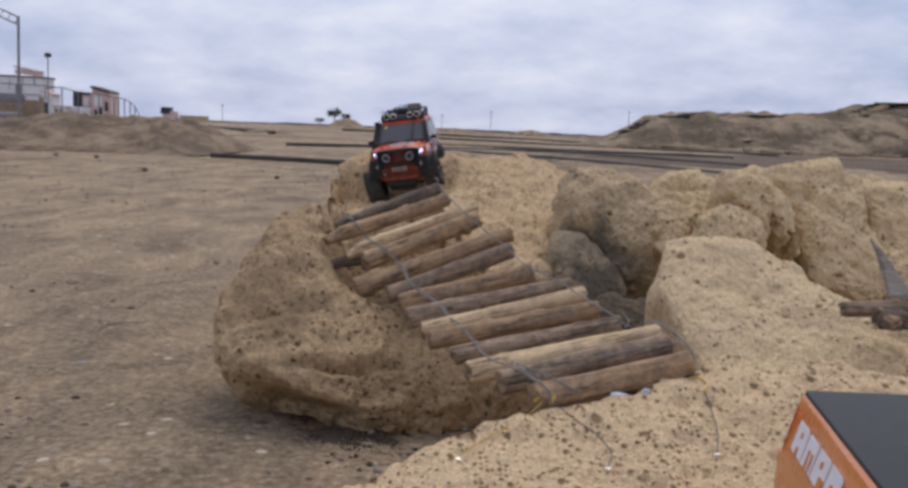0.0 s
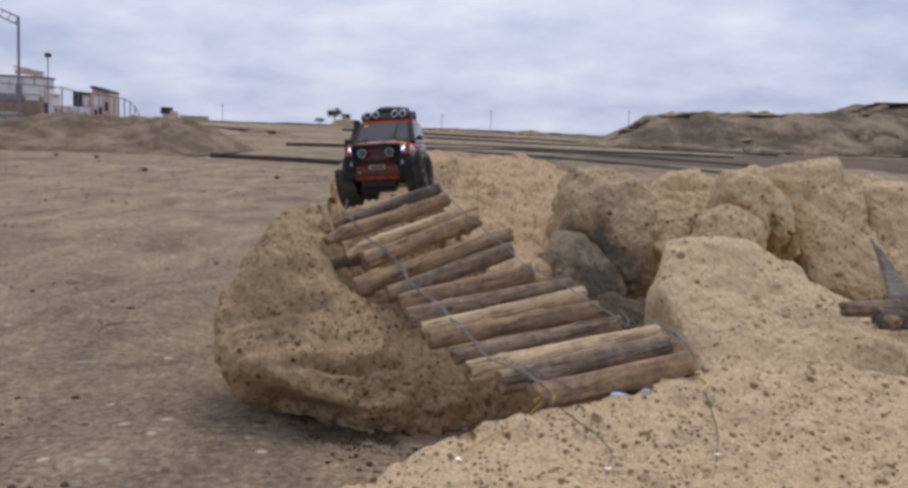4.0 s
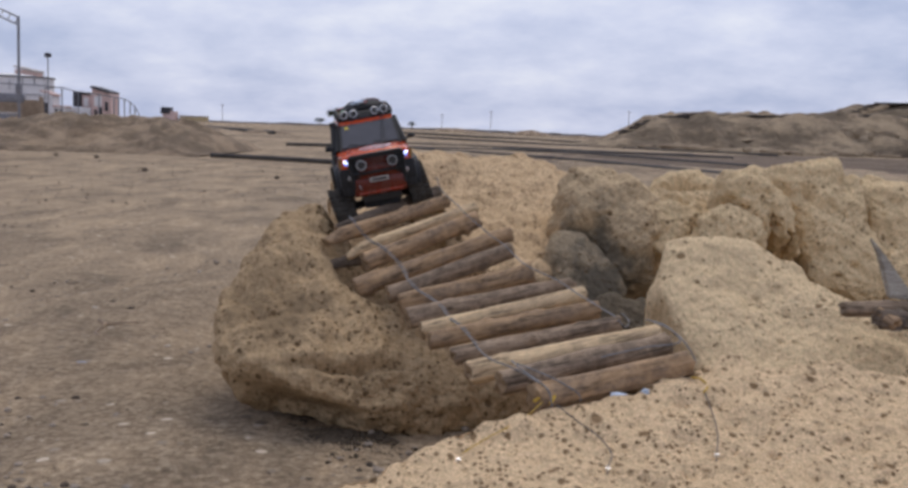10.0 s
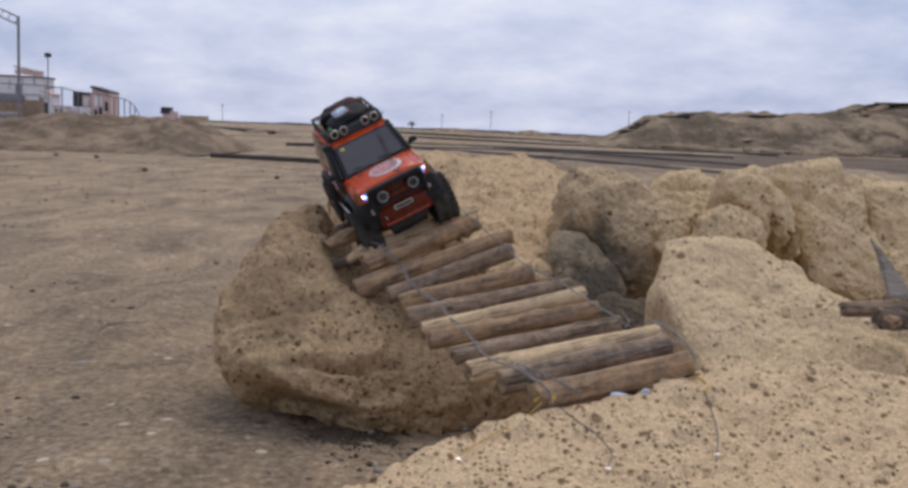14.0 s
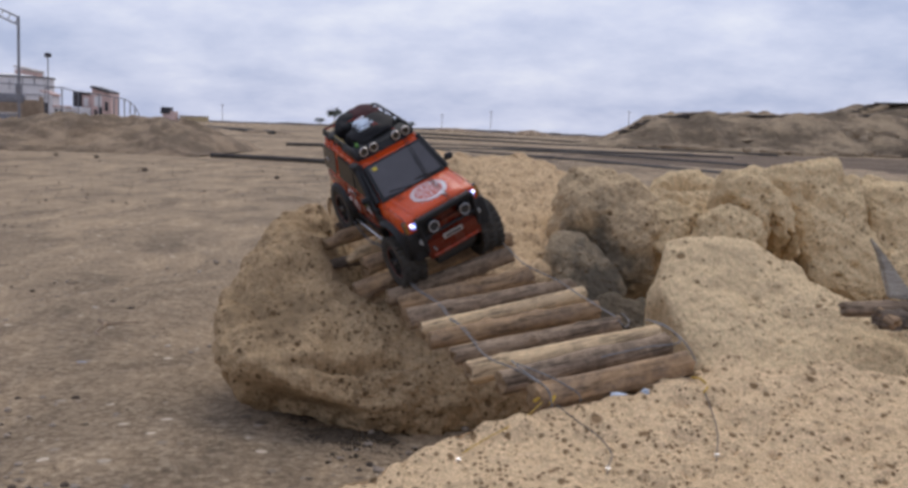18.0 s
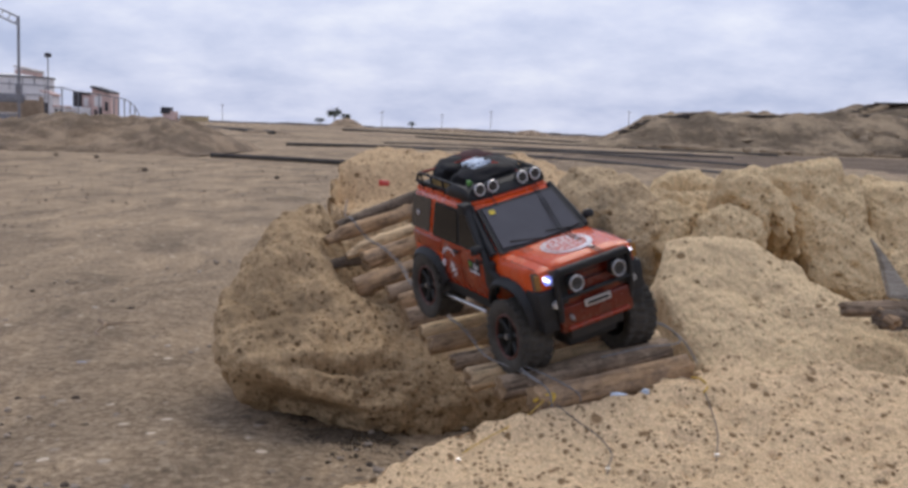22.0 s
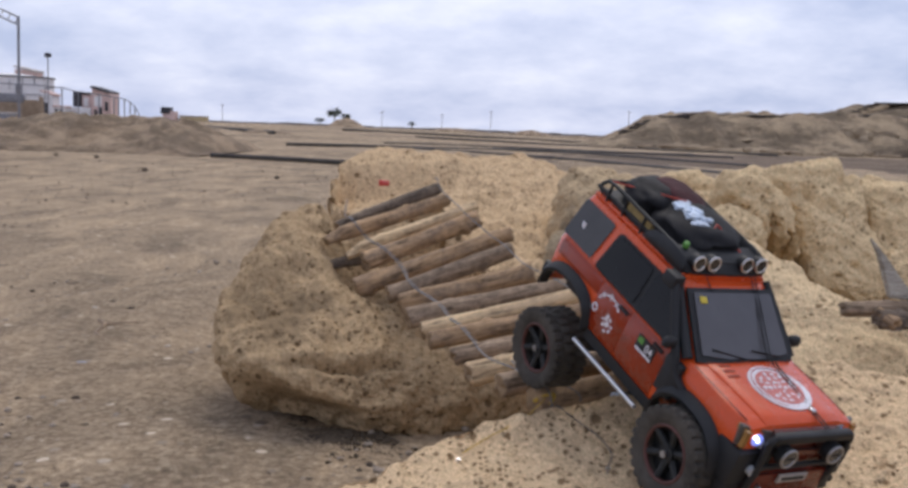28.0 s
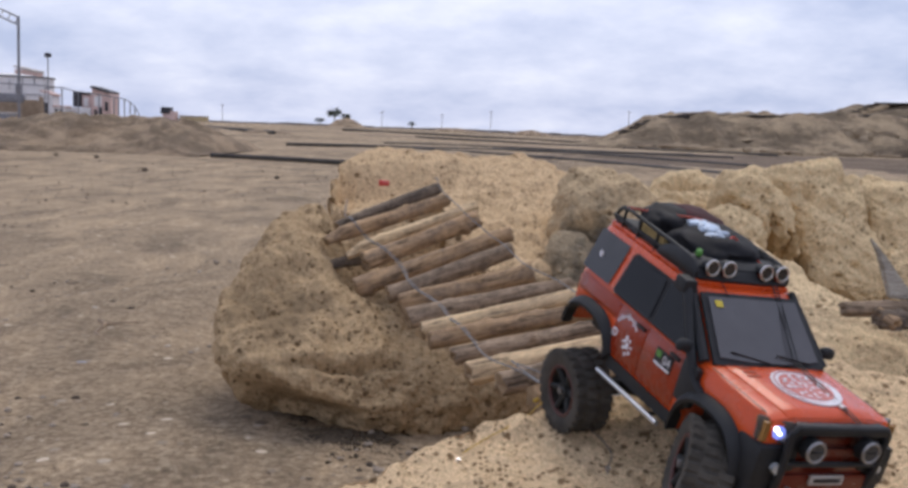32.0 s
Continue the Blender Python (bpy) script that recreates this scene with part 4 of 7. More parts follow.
bridge = tagged(new("log_bridge"), "hanging bridge of weathered logs tied with wire between boulders", "bridge")
bridge.location = (0.05, 2.1, 0.3)
LOGS = [  # axis of each log: near-left end, far-right end, radius, wood
    ((-0.290, 2.600, 0.377), (-0.046, 2.830, 0.465), 0.0145, LOG_DARK),
    ((-0.301, 2.490, 0.358), (-0.022, 2.720, 0.444), 0.0176, LOG_BROWN),
    ((-0.253, 2.490, 0.322), (0.051, 2.650, 0.437), 0.0144, LOG_PALE),
    ((-0.207, 2.450, 0.310), (0.054, 2.570, 0.410), 0.0214, LOG_BROWN),
    ((-0.217, 2.400, 0.253), (0.134, 2.480, 0.385), 0.0207, LOG_BROWN),
    ((-0.144, 2.335, 0.258), (0.131, 2.390, 0.356), 0.0196, LOG_GREY),
    ((-0.109, 2.250, 0.248), (0.172, 2.290, 0.324), 0.0227, LOG_BROWN),
    ((-0.090, 2.130, 0.236), (0.248, 2.180, 0.315), 0.0186, LOG_GREY),
    ((-0.055, 2.020, 0.233), (0.259, 2.070, 0.311), 0.0166, LOG_PALE),
    ((-0.038, 1.930, 0.234), (0.274, 1.970, 0.299), 0.0169, LOG_BROWN),
    ((0.005, 1.830, 0.231), (0.298, 1.870, 0.291), 0.0158, LOG_GREY),
    ((0.030, 1.710, 0.230), (0.353, 1.800, 0.287), 0.0190, LOG_PALE),
    ((0.078, 1.635, 0.228), (0.360, 1.745, 0.283), 0.0195, LOG_GREY),
    ((0.123, 1.560, 0.228), (0.378, 1.670, 0.263), 0.0229, LOG_BROWN),
]
TAPER = {0: 1.3, 4: 0.78, 7: 0.62}  # right radius over left, where it differs
POINTED = (1, 2)  # cut to a point at the left end
bridge_logs = []
for i, (a, b, r, wood) in enumerate(LOGS):
    point = 1.0 if i in POINTED else 0.0
    ratio = TAPER.get(i, 0.94)
    m, length = span(a, b, 40.0 * i if not point else 0.0)
    v, f = log_mesh(length, r, i + 1, 2 * (ratio - 1) / (ratio + 1) / 0.16, point)
    me = mesh_of("log", v, f, wood)
    me.materials.append(LOG_END)
    ends = [0] * len(f)
    ends[:44] = [1] * 44
    ends[-44:] = [1] * 44
    me.polygons.foreach_set("material_index", ends)
    bridge_logs.append((link("log", me, bridge, "", bridge.matrix_basis.inverted() @ m), (a[1] + b[1]) / 2))

WIRE = plain("galvanised_wire", (0.20, 0.195, 0.195), 0.7, 0.2, 0.5, 0.3, 90)
ROPE = plain("yellow_cord", (0.52, 0.34, 0.06), 0.85, 0, 0.2, 0.3, 120)


def over_logs(shares, lift):
    """Points along the bridge, each at a share of its log's length, on the upper near side of the log."""
    rows = []
    for i, (k, (A, B, r, _)) in enumerate(zip(shares, LOGS)):
        ratio = TAPER.get(i, 0.94)
        r = r * 2 * (1 + (ratio - 1) * k) / (1 + ratio) + lift
        rows.append((A[0] + (B[0] - A[0]) * k, A[1] + (B[1] - A[1]) * k - 0.45 * r, A[2] + (B[2] - A[2]) * k + 0.93 * r))
    return rows


back = bridge.matrix_basis.inverted()
LEFT_LINE = (0.12, 0.22, 0.165, 0.15, 0.275, 0.157, 0.13, 0.184, 0.164, 0.18, 0.125, 0.10, 0.096, 0.045)
RIGHT_LINE = (0.99, 0.98, 0.86, 0.90, 0.85, 0.935, 0.93, 0.90, 0.91, 0.95, 0.965)
for shares, r, lift in ((LEFT_LINE, 0.0013, 0.001), ([k + 0.012 for k in LEFT_LINE[:11]], 0.0009, 0.0015), (RIGHT_LINE, 0.0013, 0.0015)):
    part("wire", tube([tuple(back @ Vector(p)) for p in over_logs(shares, lift)], r, 7), WIRE, bridge, "grey wire rope over the logs")
for pts, r in (
    ([(0.097, 1.66, 0.262), (0.117, 1.605, 0.256), (0.145, 1.545, 0.246), (0.152, 1.535, 0.222)], 0.0014),
    ([(0.105, 1.64, 0.262), (0.150, 1.575, 0.258), (0.190, 1.556, 0.240), (0.196, 1.556, 0.226)], 0.0012),
    ([(0.330, 1.795, 0.312), (0.356, 1.765, 0.309), (0.371, 1.725, 0.298), (0.366, 1.705, 0.290), (0.310, 1.675, 0.288), (0.235, 1.635, 0.278)], 0.0013),
    ([(0.338, 1.775, 0.312), (0.362, 1.735, 0.306), (0.378, 1.690, 0.292), (0.388, 1.655, 0.270)], 0.0012),
    ([(0.300, 1.868, 0.310), (0.310, 1.85, 0.300), (0.304, 1.835, 0.290), (0.290, 1.84, 0.302)], 0.0011),
    ([(-0.29, 2.86, 0.425), (-0.285, 2.76, 0.395), (-0.272, 2.712, 0.392)], 0.0015),
    ([(-0.06, 2.90, 0.490), (-0.05, 2.85, 0.492), (-0.048, 2.82, 0.484)], 0.0014),
):
    part("wire_loop", tube([tuple(back @ Vector(p)) for p in pts], r, 7), WIRE, bridge)
# a short dark stub poking out beside the upper logs
m, length = span((-0.304, 2.460, 0.297), (-0.217, 2.520, 0.307))
v, f = log_mesh(length, 0.012, 41)
link("stub", mesh_of("stub", v, f, LOG_DARK), bridge, "dark broken stub of wood", back @ m)

# ---- radio-controlled cars ----
def paint(name, col, dust, most=0.25):
    m, nt, b = material(name, 0.32, 0.0, 0.36)
    co = coords(nt)
    flake = noise_tex(nt, co, 900.0, 2, 0.5)
    film = noise_tex(nt, co, 28.0, 5, 0.65)
    base = ramp(nt, flake, [(0.35, tuple(c * 0.85 for c in col)), (0.65, tuple(min(1, c * 1.12) for c in col))])
    nt.links.new(mixcol(nt, ramp(nt, film, [(0.48, (0, 0, 0)), (0.8, (most, most, most))]), base, dust), b.inputs["Base Color"])
    nt.links.new(ramp(nt, film, [(0.3, (0.16, 0.16, 0.16)), (0.75, (0.38, 0.38, 0.38))]), b.inputs["Roughness"])
    b.inputs["Coat Weight"].default_value, b.inputs["Coat Roughness"].default_value = 0.15, 0.08
    return m


ORANGE = paint("orange_paint", (0.58, 0.070, 0.011), (0.32, 0.14, 0.06))
# body orange under dust, its base darkened to hold the shade of the flanks
SHADED_DUSTY_ORANGE = paint("shaded_dusty_orange_paint", (0.27, 0.029, 0.007), (0.11, 0.052, 0.031), 0.85)
DARK_RED = paint("dark_red_paint", (0.085, 0.012, 0.006), (0.06, 0.028, 0.02), 0.6)
TRIM = plain("black_plastic", (0.014, 0.0145, 0.016), 0.58, 0, 0.36, 0.35, 70)
RUBBER = plain("tyre_rubber", (0.060, 0.054, 0.046), 0.92, 0, 0.25, 0.5, 60, 0.0015)
SIDE_GLASS = plain("black_side_glass", (0.009, 0.009, 0.010), 0.10, 0, 0.22, 0.4, 12)
REAR_GLASS = plain("grey_side_glass", (0.045, 0.042, 0.042), 0.15, 0, 0.5, 0.3, 12)
GRILLE_RED = paint("dull_red_paint", (0.120, 0.017, 0.008), (0.08, 0.036, 0.024), 0.6)
GLASS = plain("tinted_glass", (0.070, 0.066, 0.070), 0.14, 0, 0.6, 0.15, 15)
DUSTY = plain("dusty_black_plastic", (0.036, 0.033, 0.030), 0.75, 0, 0.3, 0.4, 70)
CHROME = plain("bright_metal", (0.62, 0.62, 0.63), 0.28, 1.0, 0.5, 0.1, 60)
STEEL = plain("dull_steel", (0.32, 0.32, 0.33), 0.45, 1.0, 0.5, 0.2, 60)
LAMP_DARK = plain("smoked_lamp_glass", (0.17, 0.15, 0.13), 0.12, 0.3, 0.6, 0.3, 120)
LENS = plain("lamp_lens", (0.50, 0.52, 0.54), 0.12, 0.4, 0.6, 0.15, 90)
AMBER = plain("amber_lens", (0.30, 0.15, 0.04), 0.2, 0, 0.6, 0.1, 90)
DECAL = plain("white_decal", (0.70, 0.68, 0.71), 0.45, 0, 0.4, 0.08, 60)
PLATE = plain("dusty_plate", (0.36, 0.33, 0.30), 0.6, 0, 0.3, 0.2, 60)
MARK_RED = plain("red_decal", (0.42, 0.05, 0.03), 0.45, 0, 0.4, 0.12, 60)
EMBLEM_PINK = plain("faded_red_decal", (0.50, 0.15, 0.13), 0.45, 0, 0.4, 0.25, 160)
RED_LENS = plain("red_lens", (0.45, 0.03, 0.02), 0.2, 0, 0.6, 0.1, 60)
RIM_RED = plain("rusty_red_ring", (0.085, 0.030, 0.024), 0.5, 0.2, 0.5, 0.3, 80)
BAG = plain("black_bag_cloth", (0.011, 0.011, 0.013), 0.7, 0, 0.22, 0.4, 60, 0.002)
BAG_RED = plain("dark_red_cloth", (0.055, 0.014, 0.018), 0.85, 0, 0.3, 0.4, 60, 0.002)
FOIL = plain("pale_blue_cloth", (0.50, 0.58, 0.68), 0.5, 0, 0.5, 0.35, 120, 0.002)
YELLOW = plain("yellow_paint", (0.62, 0.48, 0.05), 0.5, 0, 0.4, 0.2, 60)
GREEN = plain("green_plastic", (0.10, 0.27, 0.05), 0.4, 0, 0.5, 0.15, 60)
KHAKI = plain("tan_webbing", (0.26, 0.19, 0.08), 0.85, 0, 0.2, 0.3, 90)
LED = glow("white_led", (0.78, 0.84, 1.0), 3.6)
LED_BLUE = glow("blue_led", (0.22, 0.28, 0.80), 0.8)


WHEEL_R = 0.060
WHEEL_BLACK = plain("dull_black_rim", (0.017, 0.018, 0.018), 0.6, 0, 0.3, 0.4, 60)


def tyre_bm(r=WHEEL_R, w=0.054):
    """A lugged tyre in one skin: a lathe whose tread rises and falls round the rim."""
    bm = bmesh.new()
    inner = [(0.60, 0.30), (0.60, -0.30), (0.62, -0.44), (0.72, -0.50), (0.84, -0.51)]
    tread = [-0.51, -0.49, -0.36, -0.22, -0.19, -0.05, 0.05, 0.19, 0.22, 0.36, 0.49, 0.51]
    outer = [(0.84, 0.51), (0.72, 0.50), (0.62, 0.44)]
    seg, lug = 156, 26
    rows = []
    for i in range(seg):
        t = 2 * math.pi * i / seg
        row = [(a, b) for a, b in inner]
        for b in tread:
            ph = (i / seg * lug + (0.5 if abs(b) < 0.2 else 0.0) + 0.35 * abs(b)) % 1.0
            up = 0.12 < ph < 0.70 and not 0.185 < abs(b) < 0.225
            row.append(((1.0 if up else 0.930) - (0.03 if abs(b) > 0.5 else 0.0), b))
        row += outer
        rows.append([bm.verts.new((r * a * math.cos(t), w * b, r * a * math.sin(t))) for a, b in row])
    n = len(rows[0])
    for i in range(seg):
        A, B = rows[i], rows[(i + 1) % seg]
        for j in range(n):
            k = (j + 1) % n
            bm.faces.new((A[j], A[k], B[k], B[j]))
    bmesh.ops.recalc_face_normals(bm, faces=bm.faces)
    return bm


TYRE = []


def wheel(car, side, tag=""):
    """A wheel that turns about its own y axis: rim with a lugged tyre; side is +1 on the car's left."""
    bm = bmesh.new()
    r = WHEEL_R
    bm_rod(bm, (0, side * 0.006, 0), (0, side * 0.010, 0), 0.60 * r, 32)
    rim = part("wheel", bm, WHEEL_BLACK, car)
    for k in range(6):
        a = 2 * math.pi * k / 6
        bm = bmesh.new()
        bm_rod(bm, (0, side * 0.012, 0), (0.56 * r * math.cos(a), side * 0.019, 0.56 * r * math.sin(a)), 0.0050, 8)
        part("spoke", bm, WHEEL_BLACK, rim)
    bm = bmesh.new()
    bm_rod(bm, (0, -0.021, 0), (0, 0.021, 0), 0.011, 20)
    part("hub", bm, WHEEL_BLACK, rim)
    if TYRE:
        link("tyre", TYRE[0].data, rim, "black lugged rubber tyre, dusty")
    else:
        TYRE.append(part("tyre", tyre_bm(), RUBBER, rim, "black lugged rubber tyre, dusty"))
    part("bead_ring", ring((0, side * 0.022, 0), (0, 1, 0), 0.585 * r, 0.0028), RIM_RED, rim, "dull red bead ring")
    part("hub_nut", disc((0, side * 0.023, 0), (0, 1, 0), 0.005, 0.006, 6), STEEL, rim)
    return rim


def arch_z(x, sill):
    """Lower edge of the body at x, lifted over the wheels."""
    z = sill
    for c, top, half in ((-0.010, 0.082, 0.064), (-0.302, 0.074, 0.060)):
        k = abs(x - c) / half
        if k < 1:
            z = max(z, sill + (top - sill) * (1 - k ** 2.6) ** 0.5)
    return z


def softened(corners, r, steps=4):
    """A polygon of (x, z) corners with each corner rounded off."""
    out, n = [], len(corners)
    for i, p in enumerate(corners):
        p, a, b = Vector(p), Vector(corners[i - 1]), Vector(corners[(i + 1) % n])
        p0, p1 = p + (a - p).normalized() * r, p + (b - p).normalized() * r
        for k in range(steps + 1):
            t = k / steps
            out.append(tuple(p0 * (1 - t) ** 2 + p * 2 * t * (1 - t) + p1 * t ** 2))
    return out


def side_y(z):
    """Half width of the body and cabin at height z."""
    if z < 0.118:
        return 0.0925 + 0.0035 * math.sin(max(0, min(1, (z - 0.02) / 0.098)) * math.pi)
    return 0.0925 - 0.0125 * (z - 0.118) / 0.066


def build_car():
    car = tagged(new("toy_car"), "orange radio-controlled off-road car with loaded roof rack", "toy car")
    # body shell: lower sides, bonnet and tail
    secs = []
    xs = sorted(set(list(np.linspace(-0.372, 0.066, 60)) + [-0.376, 0.070]))
    for x in xs:
        zb = arch_z(x, 0.020 if x > -0.33 else 0.034)
        front = max(0.0, (x + 0.050) / 0.120)
        top = 0.1185 - 0.0015 * front ** 1.5 - 0.004 * max(0.0, (x - 0.052) / 0.018) ** 2
        pull = 0.006 * max(0, (x - 0.02) / 0.05) ** 2 + 0.011 * max(0, (-0.352 - x) / 0.024) ** 1.6
        edge = 0.004 if x in (xs[0], xs[-1]) else 0.0
        half = [(0.0, zb + edge)]
        for k in (0.0, 0.12, 0.5, 0.85):
            z = zb + edge + (top - 0.006 - zb - edge) * k
            half.append((side_y(z) - pull - edge - (0.002 if k == 0 else 0), z))
        half += [(side_y(0.118) - pull - edge - 0.004, top - 0.0012 - edge), (side_y(0.118) - pull - 0.014, top + 0.0012 - edge), (0.045, top + 0.0030 - edge), (0.0, top + 0.0036 - edge)]
        secs.append([(x, -y, z) for y, z in half] + [(x, y, z) for y, z in half[-2:0:-1]])
    part("body", loft(secs), ORANGE, car, "glossy orange body shell")
    # raised middle of the bonnet between two creases
    secs = []
    for x in np.linspace(-0.047, 0.066, 16):
        top = 0.1221 - 0.0015 * max(0.0, (x + 0.050) / 0.120) ** 1.5 - 0.004 * max(0.0, (x - 0.052) / 0.018) ** 2
        end = 0.0020 if x > -0.045 and x < 0.064 else 0.0
        w = 0.071 - 0.06 * (x + 0.047)
        half = [(0.0, top - 0.004), (w, top - 0.006), (w - 0.0010, top - 0.0014 + end * 0.4), (w - 0.0045, top - 0.0006 + end), (0.035, top + end), (0.0, top + end + 0.0004)]
        secs.append([(x, -y, z) for y, z in half] + [(x, y, z) for y, z in half[-2:0:-1]])
    part("bonnet", loft(secs), ORANGE, car, "orange bonnet with a raised middle")
    part("bonnet_gap", rod([(-0.046, -0.086, 0.1180), (0.054, -0.084, 0.1172)], 0.0009, 6), DARK_RED, car)
    part("bonnet_gap", rod([(-0.046, 0.086, 0.1180), (0.054, 0.084, 0.1172)], 0.0009, 6), DARK_RED, car)
    # cabin
    secs = []
    for k in np.linspace(0, 1, 9):
        z = 0.117 + 0.067 * k
        xf, xr = -0.052 - 0.084 * k - 0.004 * math.sin(k * math.pi), -0.375 + 0.012 * k
        y = side_y(z) - (0.003 if k == 1 else 0)
        c = 0.018
        secs.append([(xr + 0.004, -y + c * 0.5, z), (xr + c, -y, z), (xf - c * 0.6, -y, z), (xf + 0.004, -y + c, z), (xf + 0.010, -0.03, z), (xf + 0.010, 0.03, z), (xf + 0.004, y - c, z), (xf - c * 0.6, y, z), (xr + c, y, z), (xr + 0.004, y - c * 0.5, z), (xr, 0.03, z), (xr, -0.03, z)])
    part("cabin", loft(secs), ORANGE, car)
    bm = bmesh.new()
    bm_box(bm, (-0.358, -0.072, 0.182), (-0.140, 0.072, 0.190), 0.0035)
    part("roof", bm, ORANGE, car)
    # windscreen and its black surround
    def ws(y, k, off):
        return (-0.052 - 0.084 * k + 0.010 - 0.0065 * (abs(y) / 0.08) ** 2 + off * 0.75, y, 0.117 + 0.067 * k + off * 0.62)
    part("windscreen_frame", panel([ws(-0.083, 0.03, 0.0), ws(-0.03, 0.0, 0.0), ws(0.03, 0.0, 0.0), ws(0.083, 0.03, 0.0), ws(0.0745, 0.93, 0.0), ws(-0.0745, 0.93, 0.0)], 0.0035), TRIM, car)
    part("windscreen", panel([ws(-0.074, 0.12, 0.003), ws(-0.03, 0.09, 0.003), ws(0.03, 0.09, 0.003), ws(0.074, 0.12, 0.003), ws(0.067, 0.88, 0.003), ws(-0.067, 0.88, 0.003)], 0.0022), GLASS, car, "dark tinted windscreen")
    part("sticker", panel([ws(-0.060, 0.76, 0.0058), ws(-0.050, 0.76, 0.0058), ws(-0.050, 0.84, 0.0058), ws(-0.060, 0.84, 0.0058)], 0.0006), YELLOW, car, "small yellow sticker")
    for y0 in (-0.035, 0.030):
        part("wiper", rod([ws(y0 + 0.028, 0.10, 0.006), ws(y0 - 0.022, 0.20, 0.0065)], 0.0011, 6), TRIM, car)
    part("window_sticker", box((-0.3360, -0.0903, 0.142), (-0.3290, -0.0885, 0.150), 0.0005), DECAL, car, "small white sticker")
    # side glass
    for s in (-1, 1):
        def sd(x, z, off=0.0):
            return (x, s * (side_y(z) + off), z)
        def flip(c):
            return c if s < 0 else c[::-1]
        def pane(name, corners, r, off, thick, mat, label=""):
            part(name, panel(flip([sd(x, z, off) for x, z in softened(corners, r)]), thick), mat, car, label)
        pane("side_trim", [(-0.276, 0.1140), (-0.068, 0.1140), (-0.134, 0.1760), (-0.264, 0.1760)], 0.008, 0.0, 0.0016, TRIM)
        pane("side_window", [(-0.271, 0.1175), (-0.179, 0.1175), (-0.179, 0.1725), (-0.260, 0.1725)], 0.006, 0.0014, 0.0016, SIDE_GLASS, "dark side glass")
        pane("side_window", [(-0.170, 0.1175), (-0.080, 0.1175), (-0.137, 0.1725), (-0.170, 0.1725)], 0.005, 0.0014, 0.0016, SIDE_GLASS, "dark side glass")
        pane("rear_side_window", [(-0.3640, 0.1170), (-0.290, 0.1170), (-0.279, 0.1775), (-0.3550, 0.1775)], 0.005, 0.0, 0.0014, REAR_GLASS, "grey tinted rear side glass")
        part("window_rail", rod([sd(-0.285, 0.112, 0.0), sd(-0.066, 0.112, 0.0)], 0.0012, 6), ORANGE, car)
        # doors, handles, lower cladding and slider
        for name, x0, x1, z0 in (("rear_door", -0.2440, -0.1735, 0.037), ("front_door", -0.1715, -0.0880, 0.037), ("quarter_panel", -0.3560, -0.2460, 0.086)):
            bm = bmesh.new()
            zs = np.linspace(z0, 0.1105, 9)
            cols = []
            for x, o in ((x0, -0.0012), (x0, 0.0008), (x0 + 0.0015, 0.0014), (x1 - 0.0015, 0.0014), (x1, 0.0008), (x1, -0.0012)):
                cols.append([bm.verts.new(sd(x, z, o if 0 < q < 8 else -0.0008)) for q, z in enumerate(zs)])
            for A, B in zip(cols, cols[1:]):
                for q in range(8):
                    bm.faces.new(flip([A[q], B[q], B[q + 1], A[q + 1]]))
            part(name, bm, SHADED_DUSTY_ORANGE, car, "dusty orange panel with the flank's shade in its colour")
        for x in (-0.186, -0.104):
            part("door_handle", box((x - 0.010, min(s * 0.0945, s * 0.0990), 0.100), (x + 0.010, max(s * 0.0945, s * 0.0990), 0.1045), 0.001), TRIM, car)
        part("lower_cladding", panel(flip([sd(-0.238, 0.021, 0.001), sd(-0.076, 0.021, 0.001), sd(-0.070, 0.038, 0.001), sd(-0.242, 0.038, 0.001)]), 0.002), TRIM, car)
        part("rock_slider", rod([(-0.245, s * 0.103, 0.012), (-0.092, s * 0.103, 0.017)], 0.0032, 10), CHROME, car, "silver tubular side bar")
        for x in (-0.215, -0.120):
            part("slider_bracket", rod([(x, s * 0.070, 0.018), (x, s * 0.103, 0.0145)], 0.0022, 8), TRIM, car)
        # flares
        for c, top, half, sill in ((-0.010, 0.082, 0.064, 0.022), (-0.302, 0.074, 0.060, 0.030)):
            bm, rows = bmesh.new(), []
            for k in np.linspace(-1, 1, 21):
                x = c + half * k * 1.02
                z = sill + (top - sill) * max(0.0, 1 - abs(k) ** 2.6) ** 0.5
                o = Vector((k * 0.45, 0, 1)).normalized()
                p = Vector((x, 0, z))
                y = side_y(z)
                sec = [p + o * 0.012 + Vector((0, s * (y - 0.001), 0)), p + o * 0.010 + Vector((0, s * (y + 0.006), 0)), p + o * 0.002 + Vector((0, s * (y + 0.012), 0)), p - o * 0.003 + Vector((0, s * (y + 0.010), 0)), p - o * 0.002 + Vector((0, s * (y - 0.006), 0))]
                rows.append([bm.verts.new(q) for q in sec])
            for A, B in zip(rows, rows[1:]):
                for j in range(5):
                    bm.faces.new((A[j], A[(j + 1) % 5], B[(j + 1) % 5], B[j]))
            bm.faces.new(rows[0])
            bm.faces.new(rows[-1][::-1])
            bmesh.ops.recalc_face_normals(bm, faces=bm.faces)
            part("wheel_arch_flare", bm, TRIM, car, "matt black wheel-arch flare")
